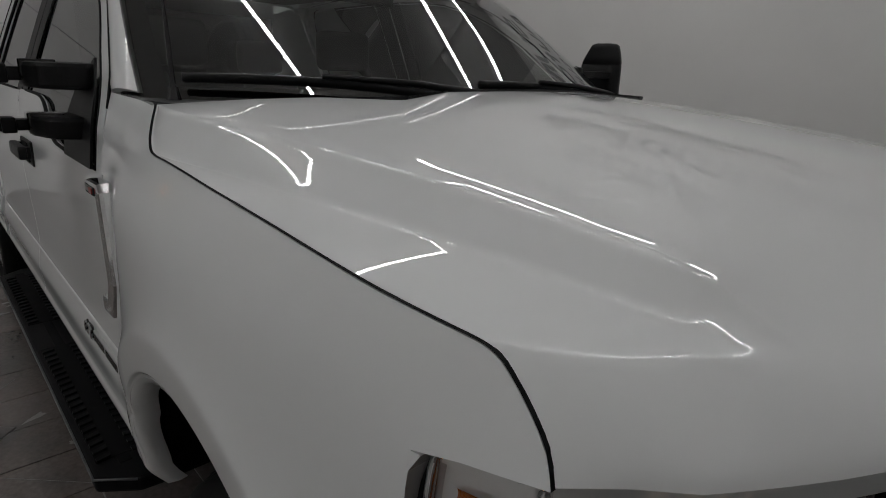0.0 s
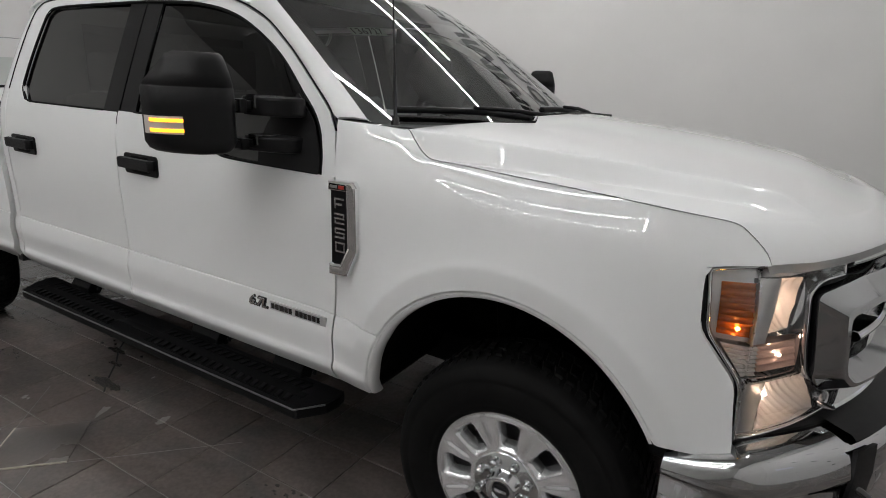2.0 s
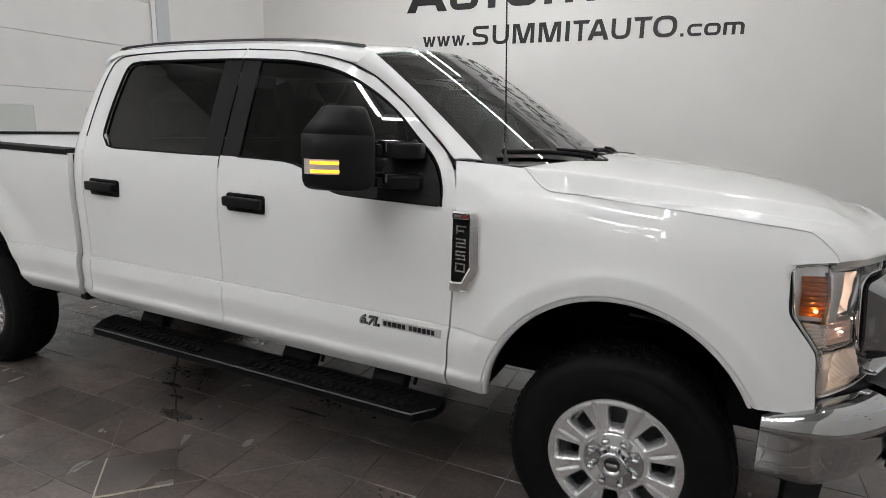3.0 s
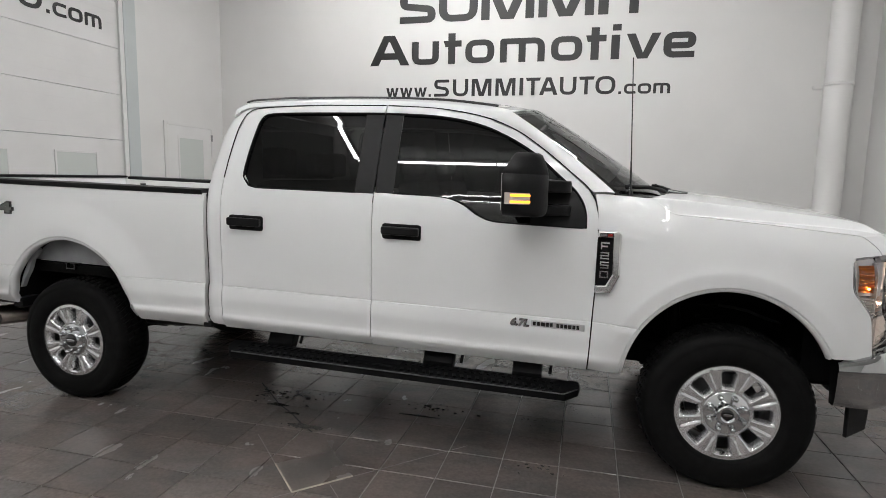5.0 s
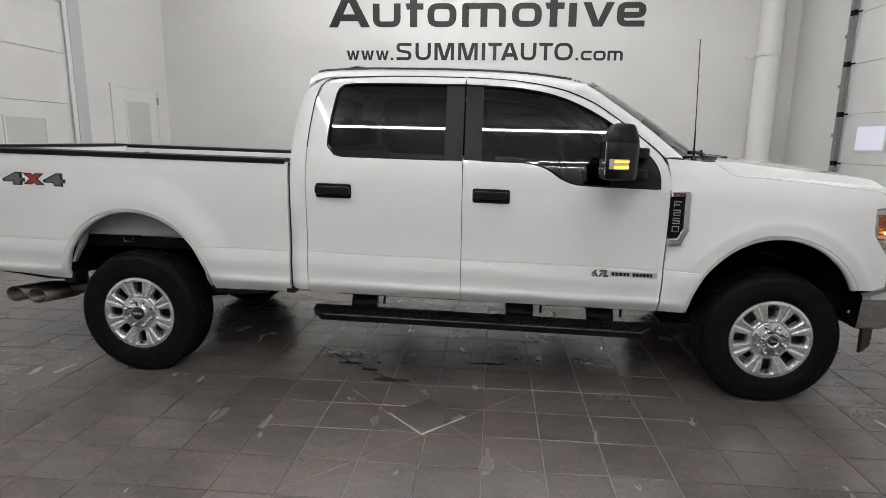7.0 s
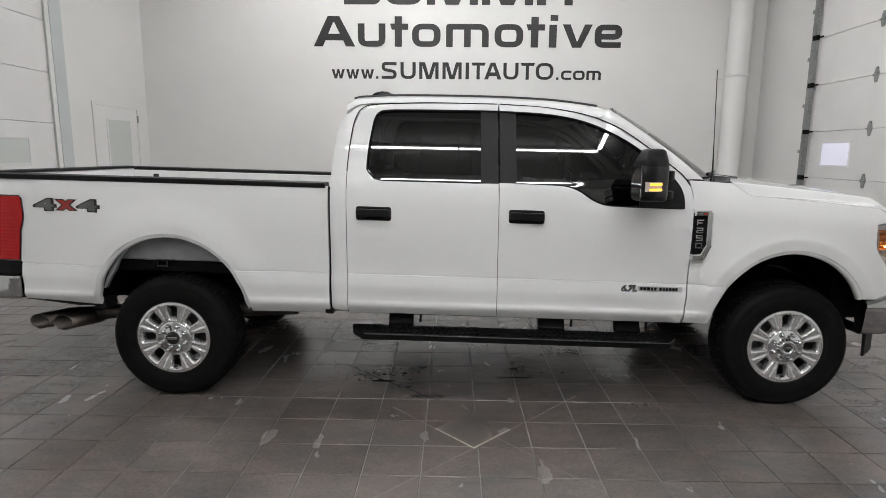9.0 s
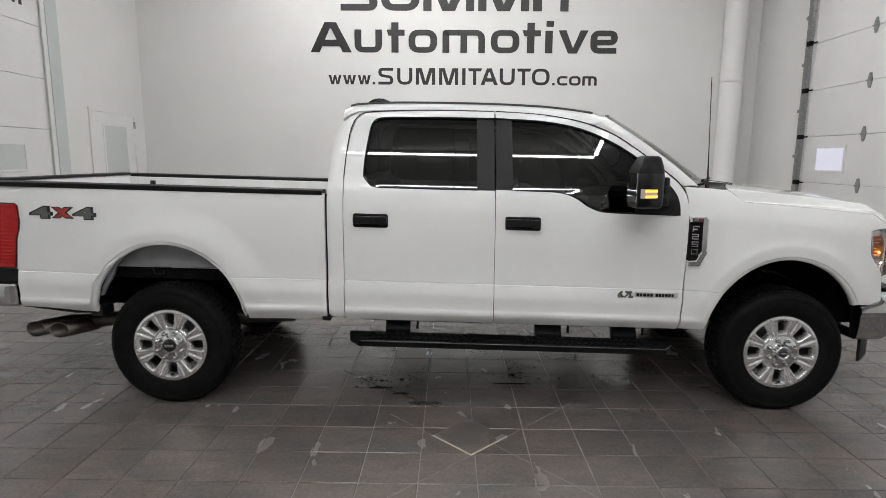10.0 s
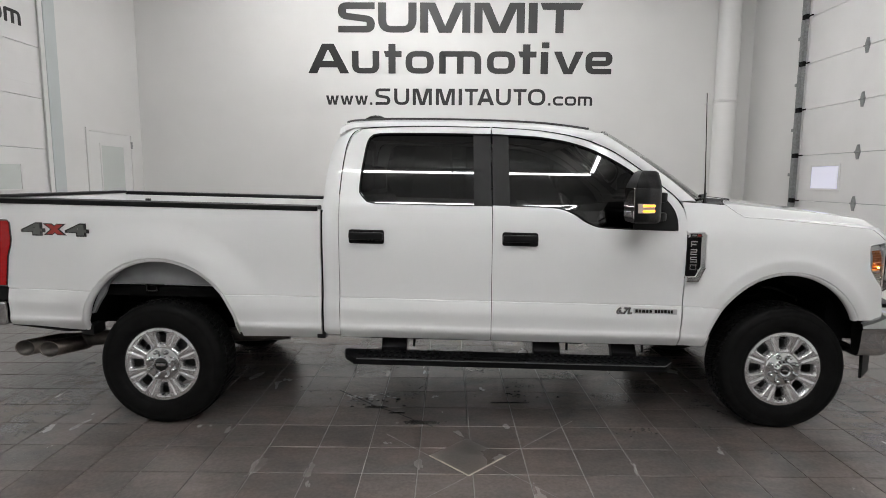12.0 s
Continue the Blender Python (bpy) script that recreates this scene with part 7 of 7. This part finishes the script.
# entry door
door = tagged(part("door_1", box((XL, 4.62, 0.0), (XL + 0.012, 5.80, 2.36), 0.003), DOOR_PANEL), "closed white entry door with a frosted lite", "door", kind="structure")
for a, b, c, dd in ((4.53, 4.615, 0, 2.42), (5.805, 5.89, 0, 2.42), (4.615, 5.805, 2.365, 2.42)):
    part("door_frame", box((XL, a, c), (XL + 0.022, b, dd), 0.004), WALL_PAINT, door)
part("lite", box((XL + 0.010, 4.91, 0.75), (XL + 0.016, 5.55, 2.15), 0.002), GREY_LITE, door)
for a, b, c, dd in ((4.87, 4.91, 0.71, 2.19), (5.55, 5.59, 0.71, 2.19), (4.91, 5.55, 2.15, 2.19), (4.91, 5.55, 0.71, 0.75)):
    part("lite_bead", box((XL + 0.010, a, c), (XL + 0.02, b, dd), 0.003), DOOR_PANEL, door)
for z in (2.14, 1.2, 0.3):
    part("hinge", box((XL + 0.020, 5.78, z), (XL + 0.034, 5.83, z + 0.12), 0.004), GALV, door)
part("lever", box((XL + 0.012, 4.68, 1.02), (XL + 0.07, 4.80, 1.05), 0.008), GALV, door)
for tag, lo, hi in (("north", (XL, YB - 0.015, 0), (XR, YB, 0.10)), ("south", (XL, YF, 0), (XR, YF + 0.015, 0.10))):
    slab("baseboard", lo, hi, material("baseboard_grey_" + tag, (0.30, 0.30, 0.30), 0.5, var=0.05), "grey painted baseboard along the wall", "baseboard")
# round duct in the corner with its strap
V, F = lathe([(0.187, 0.0), (0.187, 1.1), (0.190, 1.105), (0.190, 1.13), (0.187, 1.135), (0.187, HT)], 40)
V = np.stack([V[:, 0] + 6.87, V[:, 2] + YB - 0.205, V[:, 1]], -1)
duct = tagged(link("duct_pipe", V, F, WALL_PAINT), "white painted round duct standing in the corner", "pipe")
v, f = lathe([(0.188, 3.02), (0.193, 3.02), (0.193, 3.065), (0.188, 3.065)], 40)
v = np.stack([v[:, 0] + 6.87, v[:, 2] + YB - 0.205, v[:, 1]], -1)
link("strap", v, f, WALL_PAINT, duct)
part("strap_tab", box((6.59, YB - 0.03, 3.01), (6.72, YB, 3.06), 0.004), WALL_PAINT, duct)

# ---- ceiling lights ----
def led_strip(a, b, w=0.030):
    """A straight linear fixture between two ceiling places, in lengths with small joints."""
    a, b = Vector(a), Vector(b)
    thing = tagged(empty("ceiling_light", (a + b) / 2), "long white linear LED ceiling fixture, lit", "ceiling light", "linear ceiling lights")
    n = max(1, round((b - a).length / 2.4))
    for k in range(n):
        p, q = a.lerp(b, k / n), a.lerp(b, (k + 1) / n)
        d = (q - p).normalized()
        p, q = p + d * 0.012, q - d * 0.012
        s = Vector((-d.y, d.x, 0))
        for name, w0, z0, z1, mat in (("housing", w * 1.15, -0.03, 0.06, DOOR_PANEL), ("diffuser", w, -0.045, -0.031, LED)):
            bm = bmesh.new()
            pts = [p + s * w0, q + s * w0, q - s * w0, p - s * w0]
            add_prism(bm, [(v.x, v.y) for v in pts], "z", p.z + z0, p.z + z1, 0.004)
            ob = part(name, bm, mat, thing)
            ob.matrix_parent_inverse = Matrix.Translation(-(a + b) / 2)
    return thing


LZ = HT - 0.06
LX0, LX1 = -0.22, 4.26
for ya, yb, x_end in ((-7.9, -6.3, LX1), (-4.85, -3.15, LX1), (0.1, 3.7, 5.5)):
    for y in (ya, yb):
        led_strip((LX0, y, LZ), (x_end, y, LZ))
    for x in (LX0, x_end):
        led_strip((x, ya + 0.06, LZ), (x, yb - 0.06, LZ))
led_strip((-2.2, 4.65, LZ), (2.6, 4.65, LZ))

# ---- floor tiles ----
TP, JOINT, TX, TY = 0.305, 0.006, 1.71, -1.595


def tile_mesh(name):
    h = TP / 2 - JOINT / 2
    c = 0.0015
    V = [(-h, -h, -0.012), (h, -h, -0.012), (h, h, -0.012), (-h, h, -0.012), (-h, -h, -c), (h, -h, -c), (h, h, -c), (-h, h, -c), (-h + c, -h + c, 0), (h - c, -h + c, 0), (h - c, h - c, 0), (-h + c, h - c, 0)]
    F = [(0, 1, 5, 4), (1, 2, 6, 5), (2, 3, 7, 6), (3, 0, 4, 7), (4, 5, 9, 8), (5, 6, 10, 9), (6, 7, 11, 10), (7, 4, 8, 11), (8, 9, 10, 11)]
    return V, F


TV, TF = tile_mesh("tile")
tile_me = bpy.data.meshes.new("tile")
tile_me.from_pydata(TV, [], TF)
tile_me.materials.append(TILE)
floor_ob = bpy.data.objects["floor"]
rng = np.random.default_rng(4)
rest_v, rest_f = [], []
i0, i1 = int((XL - TX) / TP) - 1, int((XR - TX) / TP) + 1
j0, j1 = int((YF - TY) / TP) - 1, int((YB - TY) / TP) + 1

for i in range(i0, i1 + 1):
    for j in range(j0, j1 + 1):
        cx, cy = TX + (i + 0.5) * TP, TY + (j + 0.5) * TP
        if not (XL - 0.1 < cx < XR + 0.1 and YF - 0.1 < cy < YB + 0.1):
            continue
        dz = float(rng.uniform(-0.0007, 0.0003))
        if -0.75 < cx < 5.35 and -3.25 < cy < 1.30:
            ob = bpy.data.objects.new("tile", tile_me)
            scene.collection.objects.link(ob)
            ob.location = (cx, cy, FLOOR + dz)
            ob.parent = floor_ob
        else:
            b = len(rest_v)
            rest_v += [(p[0] + cx, p[1] + cy, p[2] + FLOOR + dz) for p in TV]
            rest_f += [tuple(q + b for q in f) for f in TF]
far = link("tiles", rest_v, rest_f, TILE, floor_ob, smooth=False)
tagged(far, kind="stuff")

# ---- marks on the floor ----
DIAMOND = tile_material("paler_inset_tile", (0.088, 0.080, 0.076), (0.125, 0.102, 0.090), 0.24, 0.40)
PALE_JOINT = material("pale_joint_filler", (0.42, 0.38, 0.32), 0.7, var=0.15, scale=40)
SCRATCH = material("worn_tile_scratch", (0.138, 0.126, 0.118), 0.5, var=0.3, scale=20)
WET = material("water_film", (0.060, 0.056, 0.053), 0.04, coat=1.0)
cx, cy, r = 1.993, -1.390, 0.222
inset = tagged(part("inset_tile", prism([(cx - r, cy), (cx, cy - r), (cx + r, cy), (cx, cy + r)], "z", FLOOR, FLOOR + 0.004, 0.0008), DIAMOND), "square floor tile set on the diagonal, pale joints", "floor tile")


def bar_on_floor(a, b, w, z0, z1):
    a, b = Vector((*a, 0)), Vector((*b, 0))
    d = (b - a).normalized()
    s = Vector((-d.y, d.x, 0)) * w / 2
    pts = [a + s, b + s, b - s, a - s]
    return prism([(p.x, p.y) for p in pts], "z", FLOOR + z0, FLOOR + z1)


for a, b in (((cx - r, cy), (cx, cy - r)), ((cx, cy - r), (cx + r, cy))):
    part("joint", bar_on_floor(a, b, 0.007, 0.0, 0.0055), PALE_JOINT, inset)
for a, b, w in (((cx, cy - r), (cx - 0.62, cy - r - 0.60), 0.003), ((cx + r, cy), (cx + 0.72, cy + 0.50), 0.003), ((cx - r, cy), (cx - 0.50, cy + 0.28), 0.003), ((cx + 0.14, cy - 0.1), (cx + 0.62, cy - 0.62), 0.0025)):
    tagged(part("floor_scratch", bar_on_floor(a, b, w * 0.8, 0.0, 0.0008), SCRATCH), "thin pale scratch line across the floor tiles", "scratch")


def blob(cx, cy, rx, ry, seed, n=28, z=0.0022, rough=0.35):
    """Flat uneven patch outline."""
    g = np.random.default_rng(seed)
    ph, am = g.uniform(0, 6.28, 6), g.uniform(0.3, 1, 6)
    pts = []
    for i in range(n):
        a = 2 * math.pi * i / n
        k = 1 + rough * sum(am[m] * math.sin((m + 2) * a + ph[m]) for m in range(6)) / 3
        pts.append((cx + rx * k * math.cos(a), cy + ry * k * math.sin(a)))
    return prism(pts, "z", FLOOR, FLOOR + z, 0.0006)


def puddle(name, label, x, y, spread, count, seed, size):
    g = np.random.default_rng(seed)
    bm = bmesh.new()
    for k in range(count):
        px, py = x + g.normal() * spread[0], y + g.normal() * spread[1]
        r = size * g.uniform(0.3, 1.0)
        m = 10
        ring = [(px + r * (1 + 0.3 * g.normal()) * math.cos(2 * math.pi * q / m) * 1.5, py + r * (1 + 0.3 * g.normal()) * math.sin(2 * math.pi * q / m)) for q in range(m)]
        add_prism(bm, ring, "z", FLOOR, FLOOR + 0.0012 + 0.0016 * g.random())
    return tagged(part(name, bm, WET), label, "water drops", kind="stuff")


puddle("water_drops", "small clear water drops on the floor tiles", 1.30, -0.52, (0.13, 0.05), 60, 3, 0.010)
puddle("water_drops", "small clear water drops on the floor tiles", 2.40, -0.42, (0.16, 0.04), 26, 5, 0.009)
puddle("water_drops", "small clear water drops on the floor tiles", 0.95, -0.35, (0.20, 0.12), 14, 7, 0.006)
puddle("water_drops", "small clear water drops on the floor tiles", 1.72, -0.94, (0.07, 0.015), 40, 9, 0.008)
puddle("water_drops", "small clear water drops on the floor tiles", 3.15, -1.05, (0.10, 0.03), 16, 11, 0.008)
for k, (x, y, rx, ry) in enumerate(((1.37, -0.68, 0.075, 0.022), (1.53, -0.78, 0.06, 0.014), (1.70, -0.93, 0.11, 0.030), (2.33, -0.58, 0.14, 0.010))):
    tagged(part("water_puddle", blob(x, y, rx, ry, 20 + k), WET), "thin dark puddle of water on the tiles", "puddle")
pts = [(1.05, -0.36), (1.22, -0.52), (1.37, -0.67), (1.52, -0.775), (1.66, -0.90), (1.78, -0.99)]
for a, b in zip(pts, pts[1:]):
    tagged(part("floor_crack", bar_on_floor(a, b, 0.009, 0.0, 0.0012), BLACK_IN), "dark hairline crack across the floor tiles", "crack")
